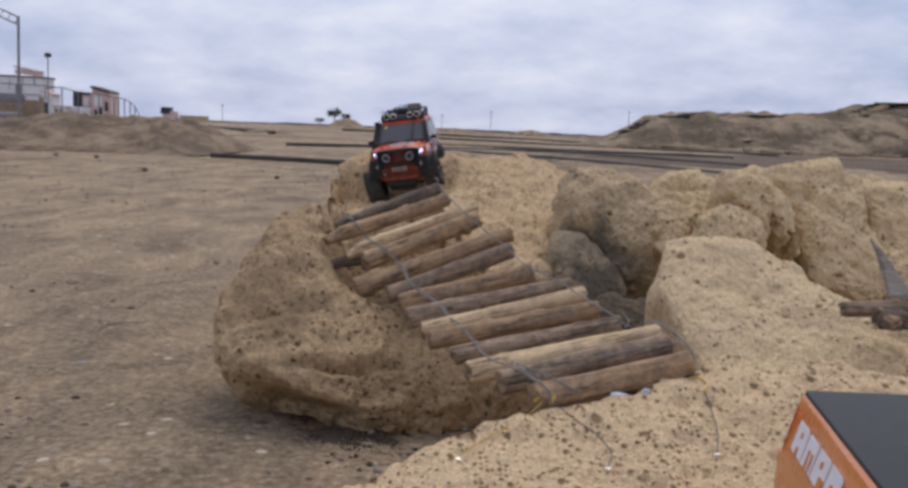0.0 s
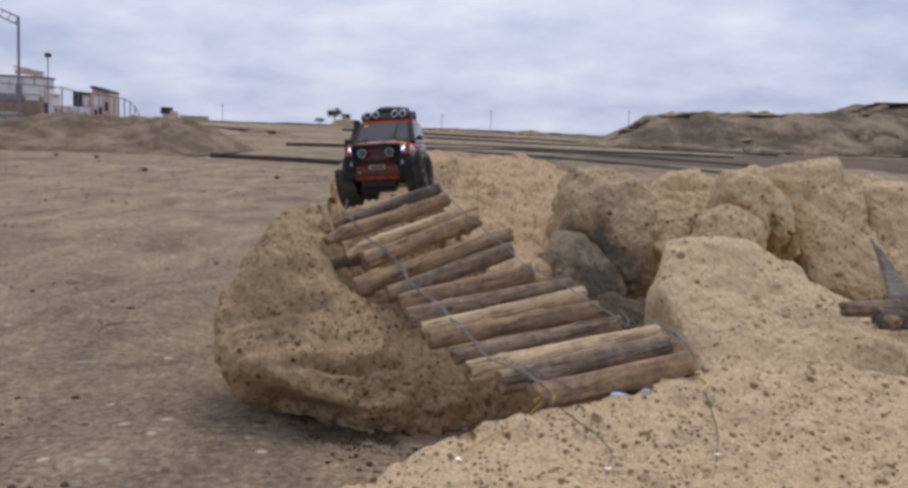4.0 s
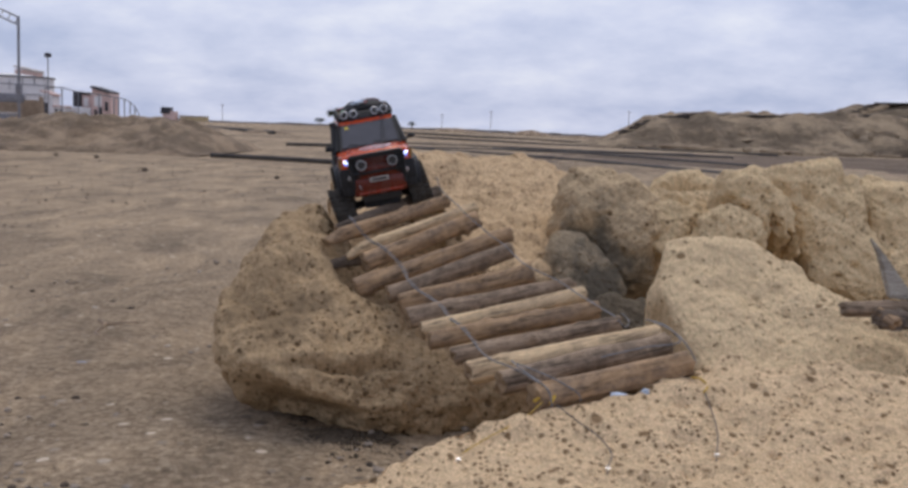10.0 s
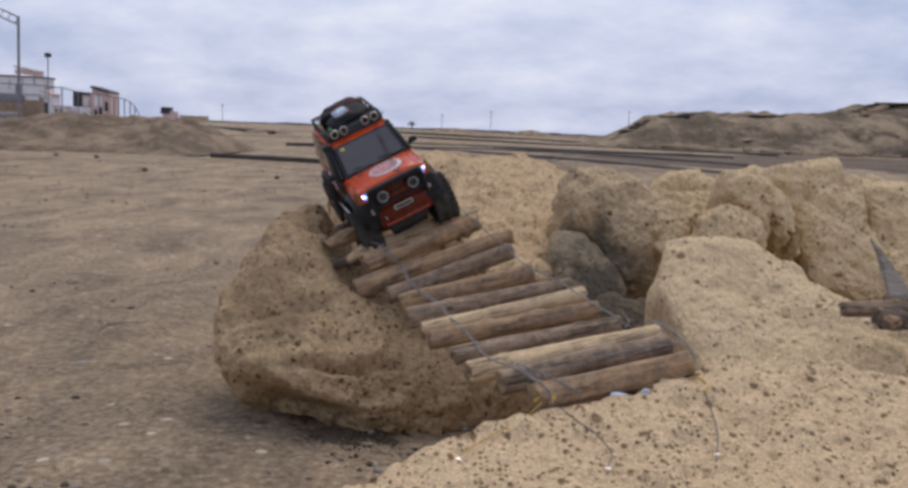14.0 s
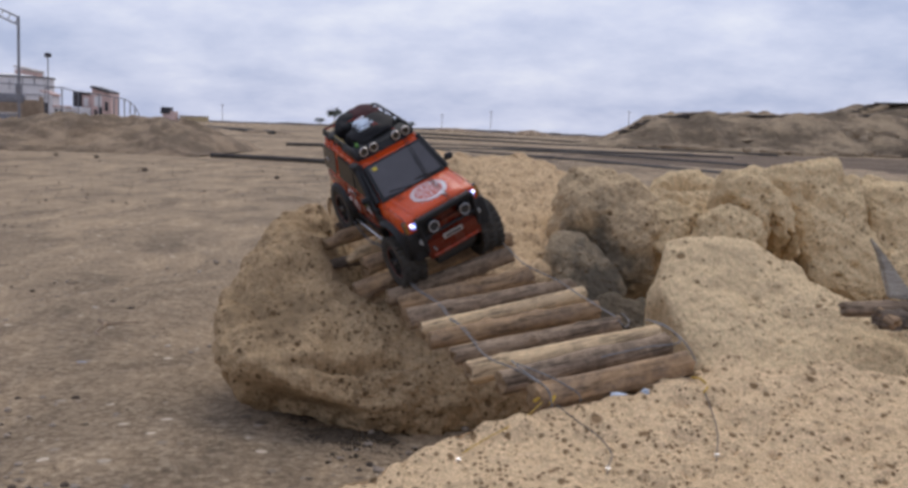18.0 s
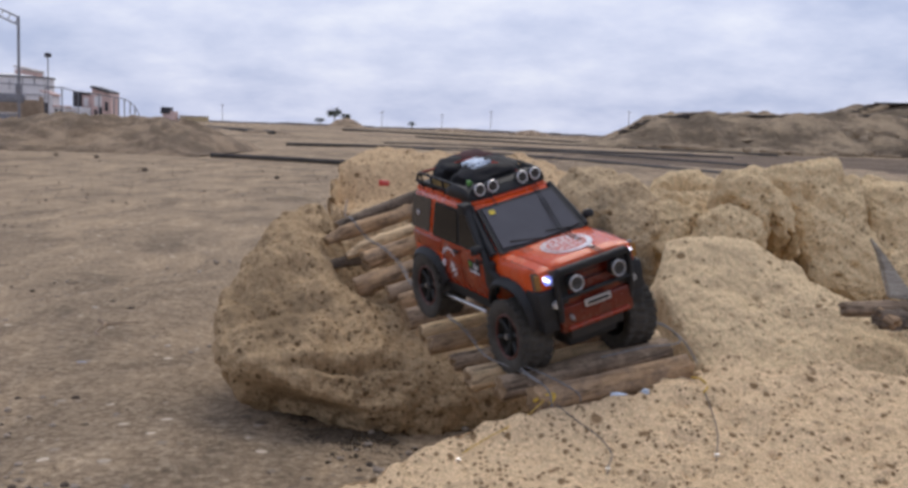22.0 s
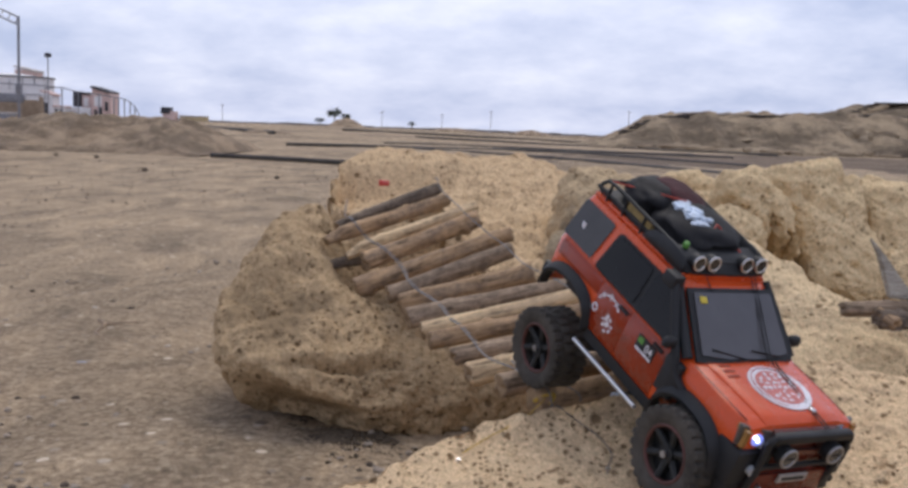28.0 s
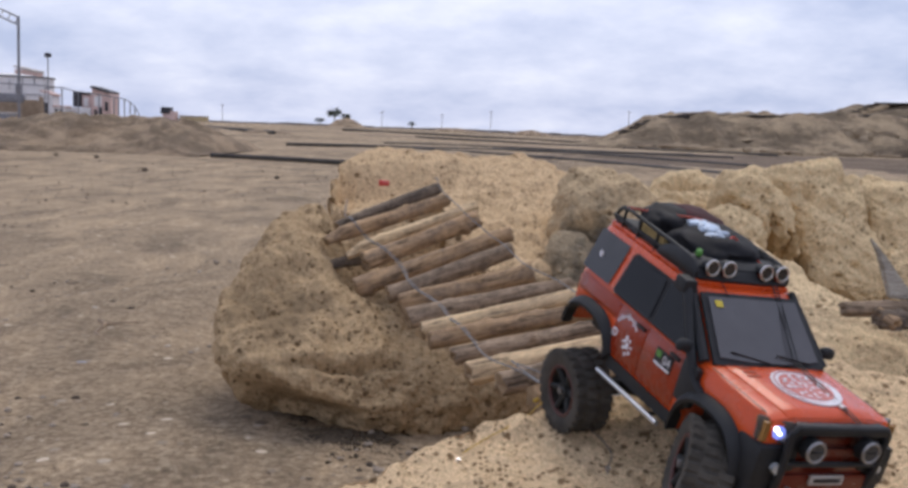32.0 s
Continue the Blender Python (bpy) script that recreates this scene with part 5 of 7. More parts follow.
        part("front_pillar", tube([(-0.060, s * 0.0895, 0.119), (-0.100, s * 0.0835, 0.150), (-0.141, s * 0.0770, 0.182)], 0.0068, 8), TRIM, car, "black front pillar")
        # mirror
        mir = part("mirror", blob((-0.080, s * 0.109, 0.129), (0.007, 0.011, 0.009), 3, 0.05, 2), TRIM, car)
        part("mirror_arm", rod([(-0.082, s * 0.088, 0.124), (-0.080, s * 0.103, 0.127)], 0.0025, 8), TRIM, mir)
        # lamps
        hl = part("headlight", panel([(0.068, s * 0.054, 0.088), (0.056, s * 0.0925, 0.088), (0.053, s * 0.0925, 0.1145), (0.067, s * 0.054, 0.1135)][::s], 0.007, 0.001), LAMP_DARK, car, "dark headlight with a lit white LED")
        part("blue_reflector", disc((0.0710, s * 0.0735, 0.1015), (1, s * 0.15, 0), 0.0078, 0.003, 20), LED_BLUE, hl, "blue-lit reflector")
        for y, z, r in ((0.0790, 0.1060, 0.0026), (0.0735, 0.1015, 0.0022)):
            part("led", disc((0.0722, s * y, z), (1, s * 0.15, 0), r, 0.003, 16), LED, hl, "lit white LED")
        part("reflector", disc((0.0735, s * 0.0625, 0.0945), (1, 0, 0), 0.0052, 0.003, 18), LENS, hl, "bright reflector")
        part("lamp_strip", box((0.0690, min(s * 0.086, s * 0.0925), 0.090), (0.0660, max(s * 0.086, s * 0.0925), 0.112), 0.001), AMBER, hl, "amber strip in the headlight")
        part("indicator", box((0.050, min(s * 0.083, s * 0.0905), 0.092), (0.063, max(s * 0.083, s * 0.0905), 0.112), 0.001), AMBER, car, "amber corner lamp")
        part("fog_lamp", disc((0.082, s * 0.071, 0.064), (1, 0, 0), 0.0062, 0.006, 18), LENS, car)
        part("spot_lamp", disc((0.090, s * 0.039, 0.0925), (1, 0, 0.05), 0.0130, 0.012, 28), TRIM, car)
        part("spot_lens", disc((0.0965, s * 0.039, 0.0928), (1, 0, 0.05), 0.0108, 0.002, 28), plain("spot_glass", (0.060, 0.062, 0.064), 0.15, 0.3, 0.6, 0.3, 120), car)
        part("spot_rim", ring((0.097, s * 0.039, 0.0928), (1, 0, 0.05), 0.0114, 0.0020), STEEL, car)
        part("spot_bar", box((0.0975, s * 0.039 - 0.010, 0.0920), (0.0985, s * 0.039 + 0.010, 0.0937)), TRIM, car)
    # snorkel on the right front pillar
    part("snorkel", tube([(-0.030, -0.094, 0.082), (-0.056, -0.100, 0.096), (-0.072, -0.100, 0.118), (-0.104, -0.094, 0.152), (-0.134, -0.088, 0.186)], 0.0062, 8), TRIM, car, "black raised air intake")
    part("snorkel_box", box((-0.083, -0.102, 0.060), (-0.050, -0.092, 0.112), 0.004), TRIM, car)
    part("snorkel_head", box((-0.150, -0.097, 0.176), (-0.126, -0.079, 0.194), 0.003), TRIM, car)
    # front: grille, bumper, bull bar, plate, winch
    part("grille", box((0.064, -0.053, 0.062), (0.074, 0.053, 0.1145), 0.002), GRILLE_RED, car, "dull red grille panel")
    for k in range(4):
        part("grille_bar", box((0.0735, -0.046, 0.078 + 0.009 * k), (0.0755, 0.046, 0.0805 + 0.009 * k), 0.0005), DARK_RED, car)
    part("front_bumper", box((0.036, -0.0968, 0.038), (0.078, 0.0968, 0.0875), 0.007), TRIM, car)
    part("bumper_panel", box((0.0770, -0.056, 0.056), (0.0795, 0.056, 0.0868), 0.001), GRILLE_RED, car, "dull red middle of the bumper")
    part("lower_bumper", box((0.066, -0.066, 0.014), (0.084, 0.066, 0.056), 0.004), GRILLE_RED, car)
    # black block added to stand for the shadow in the gap under the nose
    part("under_nose_shade_block", box((0.008, -0.046, -0.022), (0.060, 0.046, -0.002), 0.006), TRIM, car)
    part("steering_rod", rod([(0.026, -0.080, -0.006), (0.026, 0.080, -0.006)], 0.0035, 8), DUSTY, car)
    part("skid_plate", box((0.015, -0.050, -0.004), (0.078, 0.050, 0.030), 0.006), DUSTY, car)
    for s in (-1, 1):
        part("bumper_end", box((0.040, min(s * 0.060, s * 0.0935), 0.018), (0.076, max(s * 0.060, s * 0.0935), 0.046), 0.006), TRIM, car)
    part("bull_bar", rod([(0.080, -0.064, 0.034), (0.085, -0.066, 0.062), (0.085, -0.068, 0.108), (0.086, -0.062, 0.115), (0.086, 0.062, 0.115), (0.085, 0.068, 0.108), (0.085, 0.066, 0.062), (0.080, 0.064, 0.034)], 0.0048, 10), TRIM, car, "black tubular bull bar")
    part("bull_bar_top", box((0.078, -0.064, 0.1075), (0.0905, 0.064, 0.1195), 0.004), TRIM, car)
    for s in (-1, 1):
        part("bull_bar_plate", box((0.0765, min(s * 0.047, s * 0.066), 0.060), (0.0815, max(s * 0.047, s * 0.066), 0.110), 0.002), TRIM, car)
    part("bull_bar_cross", rod([(0.085, -0.064, 0.071), (0.085, 0.064, 0.071)], 0.0035, 8), TRIM, car)
    part("number_plate", box((0.0855, -0.024, 0.046), (0.0885, 0.024, 0.0580), 0.0008), PLATE, car, "pale number plate")
    part("plate_bar", box((0.0882, -0.019, 0.0500), (0.0892, 0.019, 0.0542)), TRIM, car)
    part("skid_bar", rod([(0.084, -0.056, 0.020), (0.084, 0.056, 0.020)], 0.0045, 8), SHADED_DUSTY_ORANGE, car)
    part("tow_hook", ring((0.088, -0.050, 0.038), (0, 1, 0.3), 0.005, 0.0018, 14, 6), STEEL, car)
    # bonnet emblem: white ring with red figures
    part("bonnet_emblem", disc((0.008, 0.006, 0.1240), (0.016, 0, 1), 0.0415, 0.0030, 44), DECAL, car, "round white and red emblem on the bonnet")
    part("emblem_field", disc((0.008, 0.006, 0.1246), (0.016, 0, 1), 0.0320, 0.0030, 36), EMBLEM_PINK, car)
    part("emblem_ring", ring((0.008, 0.006, 0.1256), (0.016, 0, 1), 0.0375, 0.0006, 44, 6), MARK_RED, car, "thin red line round the emblem")
    rnd = random.Random(12)
    spots = [(0.0, 0.0)] + [(q * math.cos(t), q * math.sin(t)) for q, n in ((0.0085, 5), (0.017, 9), (0.025, 13)) for t in [2 * math.pi * (j + rnd.uniform(-0.25, 0.25)) / n for j in range(n)]]
    for dx, dy in spots:  # fine white figures inside the ring
        a, b = rnd.uniform(0.0022, 0.0046), rnd.uniform(0.0016, 0.0032)
        bm = bmesh.new()
        bmesh.ops.create_cone(bm, cap_ends=True, segments=rnd.choice((5, 6, 9)), radius1=1, radius2=1, depth=0.0010, matrix=Matrix.Translation((0.008 + dx, 0.006 + dy, 0.1262 - dx * 0.016)) @ pose(0, 0, 0, 0, 0.9, rnd.uniform(0, 180)) @ Matrix.Diagonal((a, b, 1, 1)))
        part("emblem_mark", bm, DECAL, car)
    for k in range(3):
        part("bonnet_vent", box((-0.040 + 0.010 * k, -0.058, 0.1225), (-0.036 + 0.010 * k, -0.040, 0.1246), 0.0004), plain("vent_red", (0.27, 0.035, 0.010), 0.5, 0, 0.4, 0.2, 60), car)
    # wires from the bull bar to the roof rack
    for y in (0.018, 0.024):
        part("deflector_wire", rod([(0.084, y, 0.1225), (-0.046, y + 0.012, 0.1300), (-0.138, y + 0.024, 0.1935)], 0.0009, 6), TRIM, car)
    part("wire_clip", box((0.048, 0.019, 0.1225), (0.056, 0.026, 0.1268), 0.001), CHROME, car)
    part("deflector_wire", rod([(-0.050, -0.020, 0.126), (-0.138, -0.040, 0.195)], 0.0007, 6), TRIM, car)
    # door decals on the right side: number and pale figures
    for s in (-1, 1):
        for k in range(7):  # short pale strokes along an arc
            a = 2.6 - 0.30 * k
            x, z = -0.214 + 0.026 * math.cos(a), 0.078 + 0.024 * math.sin(a)
            bm = bmesh.new()
            bm_box(bm, (-0.0030, -0.0006, -0.0016), (0.0030, 0.0006, 0.0016))
            if k % 2:
                bm_box(bm, (-0.0012, -0.0006, -0.0040), (0.0012, 0.0006, 0.0040))
            part("door_stroke", bm, DECAL, car, "", False, pose(x, s * (side_y(z) + 0.0018), z, 0, -math.degrees(a - math.pi / 2), 0))
        part("door_ring", ring((-0.238, s * (side_y(0.072) + 0.0018), 0.072), (0, 1, 0), 0.0050, 0.0014, 20, 6), DECAL, car)
        for k, (x, z, w, h, turn) in enumerate(((-0.208, 0.074, 0.004, 0.011, 10), (-0.203, 0.066, 0.006, 0.009, -25), (-0.211, 0.062, 0.003, 0.006, 35), (-0.199, 0.075, 0.0025, 0.006, -40), (-0.196, 0.060, 0.003, 0.006, 20), (-0.204, 0.055, 0.0035, 0.005, 0), (-0.214, 0.069, 0.0025, 0.005, 60), (-0.194, 0.068, 0.002, 0.005, 70))):
            part("door_figure", blob((0, 0, 0), (w * 0.75, 0.0009, h * 0.6), 40 + k, 0.40, 2), DECAL, car, "", True, pose(x, s * (side_y(z) + 0.0018), z, 0, turn, 0))
    for s in (-1, 1):
        y = s * 0.0980
        part("number_panel", box((-0.142, min(y, y - s * 0.002), 0.076), (-0.104, max(y, y - s * 0.002), 0.098), 0.0006), TRIM, car)
        part("number_bar", box((-0.140, min(y, y + s * 0.0008), 0.0775), (-0.106, max(y, y + s * 0.0008), 0.0805)), DECAL, car)
        part("number_mark", box((-0.139, min(y, y + s * 0.0008), 0.088), (-0.129, max(y, y + s * 0.0008), 0.096)), GREEN, car)
        cu = bpy.data.curves.new("door_number", "FONT")
        cu.body, cu.size, cu.extrude, cu.align_x = "04", 0.016, 0.0003, "CENTER"
        tmp = new("door_number", cu)
        bpy.context.view_layer.update()
        me = bpy.data.meshes.new_from_object(tmp)
        bpy.data.objects.remove(tmp)
        me.materials.clear()
        me.materials.append(DECAL)
        link("door_number", me, car, "white racing number 04", pose(-0.115, y + s * 0.0006, 0.0835, 90, 0, 0 if s < 0 else 180))
    # roof rack, lamps and load
    zr = 0.192
    part("rack_fairing", loft([[(-0.182, y, 0.187), (-0.142 - e, y, 0.187), (-0.139 - e, y, 0.193), (-0.146 - e, y, 0.203), (-0.160, y, 0.209 - e * 0.3), (-0.182, y, 0.211 - e * 0.3)] for y, e in ((-0.073, 0.012), (-0.066, 0.003), (-0.03, 0.0), (0.03, 0.0), (0.066, 0.003), (0.073, 0.012))]), TRIM, car, "rounded black front panel of the roof rack")
    for s in (-1, 1):
        part("rack_rail", tube([(-0.150, s * 0.068, zr + 0.004), (-0.170, s * 0.070, zr + 0.018), (-0.260, s * 0.071, zr + 0.022), (-0.335, s * 0.070, zr + 0.022), (-0.360, s * 0.066, zr + 0.002)], 0.0028, 8), TRIM, car)
        part("rack_rail", rod([(-0.150, s * 0.070, zr + 0.006), (-0.358, s * 0.070, zr + 0.006)], 0.0025, 8), TRIM, car)
        for x in (-0.245, -0.290, -0.330):
            part("rack_post", rod([(x, s * 0.070, zr - 0.006), (x, s * 0.071, zr + 0.021)], 0.0022, 8), TRIM, car)
    for s in (-1, 1):
        secs = []
        for x, k in ((-0.146, 0.45), (-0.156, 0.85), (-0.180, 1.0), (-0.205, 0.95), (-0.225, 0.65), (-0.238, 0.2)):
            secs.append([(x, s * (0.0705 + 0.0075 * k * math.cos(a)), 0.1880 + 0.0135 * k + 0.0135 * k * math.sin(a)) for a in np.linspace(0, 2 * math.pi, 10, endpoint=False)])
        part("rack_wing", loft(secs), TRIM, car, "rounded black side wing of the roof rack")
    part("rack_floor", box((-0.355, -0.068, 0.190), (-0.160, 0.068, 0.194)), TRIM, car)
    part("rack_cross_bar", rod([(-0.342, -0.070, zr + 0.021), (-0.342, 0.070, zr + 0.021)], 0.0028, 8), TRIM, car)
    part("lamp_bar", rod([(-0.150, -0.066, 0.204), (-0.150, 0.066, 0.204)], 0.0025, 8), TRIM, car)
    for y in (-0.054, -0.029, 0.029, 0.054):
        lamp = part("roof_lamp", disc((-0.146, y, 0.207), (1, 0, 0.1), 0.0096, 0.012, 24), TRIM, car, "round roof lamp with a bright rim")
        part("lamp_rim", ring((-0.140, y, 0.2076), (1, 0, 0.1), 0.0092, 0.0016, 24, 6), CHROME, lamp, "bright lamp rim")
        part("lens", disc((-0.1405, y, 0.2076), (1, 0, 0.1), 0.0082, 0.002, 24), plain("roof_lamp_glass", (0.04, 0.036, 0.034), 0.15, 0.3, 0.6, 0.2, 100), lamp)
    part("bag", blob((-0.222, 0.004, 0.205), (0.056, 0.056, 0.026), 4, 0.16, 4), BAG, car, "stuffed black bag")
    part("rear_bag", blob((-0.306, -0.004, 0.205), (0.046, 0.048, 0.026), 8, 0.18, 4), BAG, car, "stuffed black bag")
    part("red_bag", blob((-0.300, 0.020, 0.217), (0.044, 0.036, 0.016), 11, 0.20, 4), BAG_RED, car, "dark red bag")
    for k, (x, y, z, a, b) in enumerate(((-0.258, -0.004, 0.2270, 0.007, 0.017), (-0.246, -0.016, 0.2285, 0.006, 0.009), (-0.236, -0.003, 0.2300, 0.008, 0.014), (-0.222, -0.012, 0.2300, 0.008, 0.015), (-0.213, 0.003, 0.2295, 0.006, 0.009), (-0.206, -0.014, 0.2275, 0.009, 0.013), (-0.194, -0.004, 0.2240, 0.008, 0.011), (-0.187, -0.014, 0.2205, 0.006, 0.006))):
        part("bag_patch", blob((x, y, z), (a, b, 0.005), 20 + k, 0.50, 3), FOIL, car, "pale blue-white patch on the bag")
    part("webbing", box((-0.292, -0.069, 0.198), (-0.232, -0.061, 0.210), 0.002), KHAKI, car)
    part("green_flask", blob((-0.174, -0.055, 0.214), (0.0042, 0.0042, 0.006), 6, 0.05, 2), GREEN, car)
    for a, b in (((-0.34, -0.066, 0.214), (-0.262, 0.0, 0.2325)), ((-0.262, 0.0, 0.2325), (-0.30, 0.066, 0.214)), ((-0.168, -0.04, 0.206), (-0.20, 0.01, 0.2325)), ((-0.20, 0.01, 0.2325), (-0.166, 0.045, 0.206))):
        part("strap", rod([a, b], 0.0012, 6), MARK_RED, car)
    # tail
    part("rear_window", panel([(-0.3745, -0.062, 0.128), (-0.3745, 0.062, 0.128), (-0.365, 0.060, 0.174), (-0.365, -0.060, 0.174)][::-1], 0.003), GLASS, car)
    part("rear_bumper", box((-0.386, -0.088, 0.034), (-0.368, 0.088, 0.054), 0.004), TRIM, car)
    for s in (-1, 1):
        part("tail_lamp", box((-0.3785, min(s * 0.060, s * 0.076), 0.075), (-0.368, max(s * 0.060, s * 0.076), 0.112), 0.002), RED_LENS, car)
    # chassis
    part("chassis", box((-0.330, -0.034, 0.008), (0.050, 0.034, 0.034), 0.004), TRIM, car)
    part("undertray", box((-0.236, -0.084, 0.016), (-0.074, 0.084, 0.024), 0.003), TRIM, car)
    part("inner_floor", box((-0.355, -0.060, 0.030), (0.060, 0.060, 0.070), 0.003), TRIM, car)
    for x in (-0.030, -0.280):
        for s in (-1, 1):
            part("shock_absorber", rod([(x, s * 0.052, 0.010), (x - 0.008, s * 0.058, 0.074)], 0.0058, 10), KHAKI, car)
    for s in (-1, 1):
        for x0, x1, z1 in ((-0.012, -0.120, 0.008), (-0.290, -0.190, 0.008)):
            part("suspension_link", rod([(x0, s * 0.040, -0.004), (x1, s * 0.026, z1)], 0.0035, 8), DUSTY, car)
    for x0, x1 in ((-0.010, -0.140), (-0.292, -0.170)):
        part("drive_shaft", rod([(x0, 0.012, 0.002), (x1, 0.0, 0.006)], 0.0040, 8), STEEL, car)
    part("gearbox", box((-0.185, -0.030, -0.006), (-0.115, 0.030, 0.018), 0.005), DUSTY, car)
    part("steering_servo", box((-0.004, -0.045, 0.012), (0.030, -0.008, 0.034), 0.003), DUSTY, car)
    axles = []
    for x in (0.0, -0.302):
        ax = part("axle", rod([(0, -0.085, 0), (0, 0.085, 0)], 0.0115, 12), TRIM, car)
        part("differential", blob((0, 0.015, 0.0), (0.020, 0.020, 0.018), 2, 0.03, 3), TRIM, ax)
        ax.location = (x, 0, 0)
        axles.append(ax)
    wheels = [wheel(car, s) for s in (-1, 1, -1, 1)]
    for w, x, s in zip(wheels, (0, 0, -0.302, -0.302), (-1, 1, -1, 1)):
        w.location = (x, s * (0.098 if x == 0 else 0.089), 0)
    return car, wheels, axles


car, car_wheels, car_axles = build_car()


# ---- second car, leaving close by ----
BRIGHT_ORANGE = paint("bright_orange_paint", (0.62, 0.20, 0.045), (0.45, 0.28, 0.15))


def build_second_car():
    other = tagged(new("toy_car"), "orange radio-controlled car with a flat black roof", "toy car")
    secs = []
    for k, z in ((0, 0.02), (0.3, 0.06), (1, 0.112)):
        y = 0.098 - 0.0042 * k
        secs.append([(-0.37, -y, z), (0.06, -y, z), (0.075, -y + 0.03, z), (0.075, y - 0.03, z), (0.06, y, z), (-0.37, y, z)])
    part("body", loft(secs), BRIGHT_ORANGE, other)
    secs = []
    for k in (0.0, 0.5, 0.95, 1.0):
        z = 0.112 + 0.066 * k
        y = 0.094 - 0.020 * k - (0.004 if k == 1 else 0)
        secs.append([(-0.365, -y + 0.006, z), (-0.355, -y, z), (0.03 - 0.03 * k, -y, z), (0.04 - 0.03 * k, -y + 0.02, z), (0.04 - 0.03 * k, y - 0.02, z), (0.03 - 0.03 * k, y, z), (-0.355, y, z), (-0.365, y - 0.006, z)])
    part("cabin", loft(secs), BRIGHT_ORANGE, other)
    part("roof", box((-0.362, -0.0705, 0.175), (0.000, 0.0705, 0.183), 0.0038), plain("matt_black_roof", (0.034, 0.037, 0.045), 0.7, 0, 0.35, 0.15, 30), other, "flat matt black roof")
    for s in (-1, 1):
        part("tail_lamp", panel([(-0.368, s * 0.083, 0.116), (-0.352, s * 0.0935, 0.116), (-0.352, s * 0.0795, 0.166), (-0.368, s * 0.070, 0.166)][::s], 0.0035), RED_LENS, other)
        def at_side(x, z):
            return (x, s * (0.0944 - 0.020 * (z - 0.112) / 0.066), z)
        x = -0.322
        for w, gaps in ((0.044, ((0.50, 0.62, 0.147, 0.153), (0.45, 0.60, 0.128, 0.137))), (0.040, ((0.40, 0.52, 0.128, 0.148), (0.72, 0.84, 0.128, 0.148))), (0.044, ((0.45, 0.60, 0.146, 0.153), (0.62, 1.0, 0.128, 0.140))), (0.042, ((0.40, 0.60, 0.128, 0.146),))):
            quad = [at_side(x, 0.128), at_side(x + w, 0.128), at_side(x + w * 1.02, 0.156), at_side(x + w * 0.9, 0.160), at_side(x + 0.002, 0.160)]
            part("white_mark", panel(quad if s < 0 else quad[::-1], 0.0012), DECAL, other, "broad white mark on the side")
            for a, b, lo, hi in gaps:
                hole = [(p, q + s * 0.0016, r) for p, q, r in (at_side(x + w * a, lo), at_side(x + w * b, lo), at_side(x + w * b, hi), at_side(x + w * a, hi))]
                part("mark_gap", panel(hole if s < 0 else hole[::-1], 0.0006), BRIGHT_ORANGE, other)
            x += w + 0.004
        part("side_window", panel([at_side(-0.085, 0.122), at_side(-0.005, 0.122), at_side(-0.020, 0.166), at_side(-0.085, 0.166)][::-s], 0.002), GLASS, other)
        part("rock_slider", rod([(-0.25, s * 0.104, 0.012), (-0.06, s * 0.104, 0.014)], 0.003, 8), CHROME, other)
    part("windscreen", panel([(0.040, -0.066, 0.118), (0.040, 0.066, 0.118), (0.013, 0.056, 0.172), (0.013, -0.056, 0.172)], 0.003), GLASS, other)
    part("front_bumper", box((0.066, -0.09, 0.03), (0.09, 0.09, 0.06), 0.004), TRIM, other)
    part("rear_bumper", box((-0.388, -0.09, 0.03), (-0.366, 0.09, 0.06), 0.004), TRIM, other)
    part("chassis", box((-0.33, -0.05, -0.005), (0.04, 0.05, 0.03), 0.004), TRIM, other)
    for x in (0.0, -0.302):
        part("axle", rod([(x, -0.085, 0), (x, 0.085, 0)], 0.008, 10), TRIM, other)
        for s in (-1, 1):
            w = wheel(other, s)
            w.location = (x, s * 0.098, 0)
    return other


second_car = build_second_car()

# ---- small things on and round the rocks ----
def bolt(x, y, z, h):
    ob = tagged(new("anchor_bolt"), "small bright steel bolt driven into the rock", "bolt", "bolts in the rock")
    ob.location = (x, y, z)
    part("shank", rod([(0, 0, -0.02), (0, 0, h)], 0.0013, 8), STEEL, ob)
    part("bolt_head", disc((0, 0, h + 0.0015), (0, -0.2, 1), 0.0034, 0.004, 10), CHROME, ob)


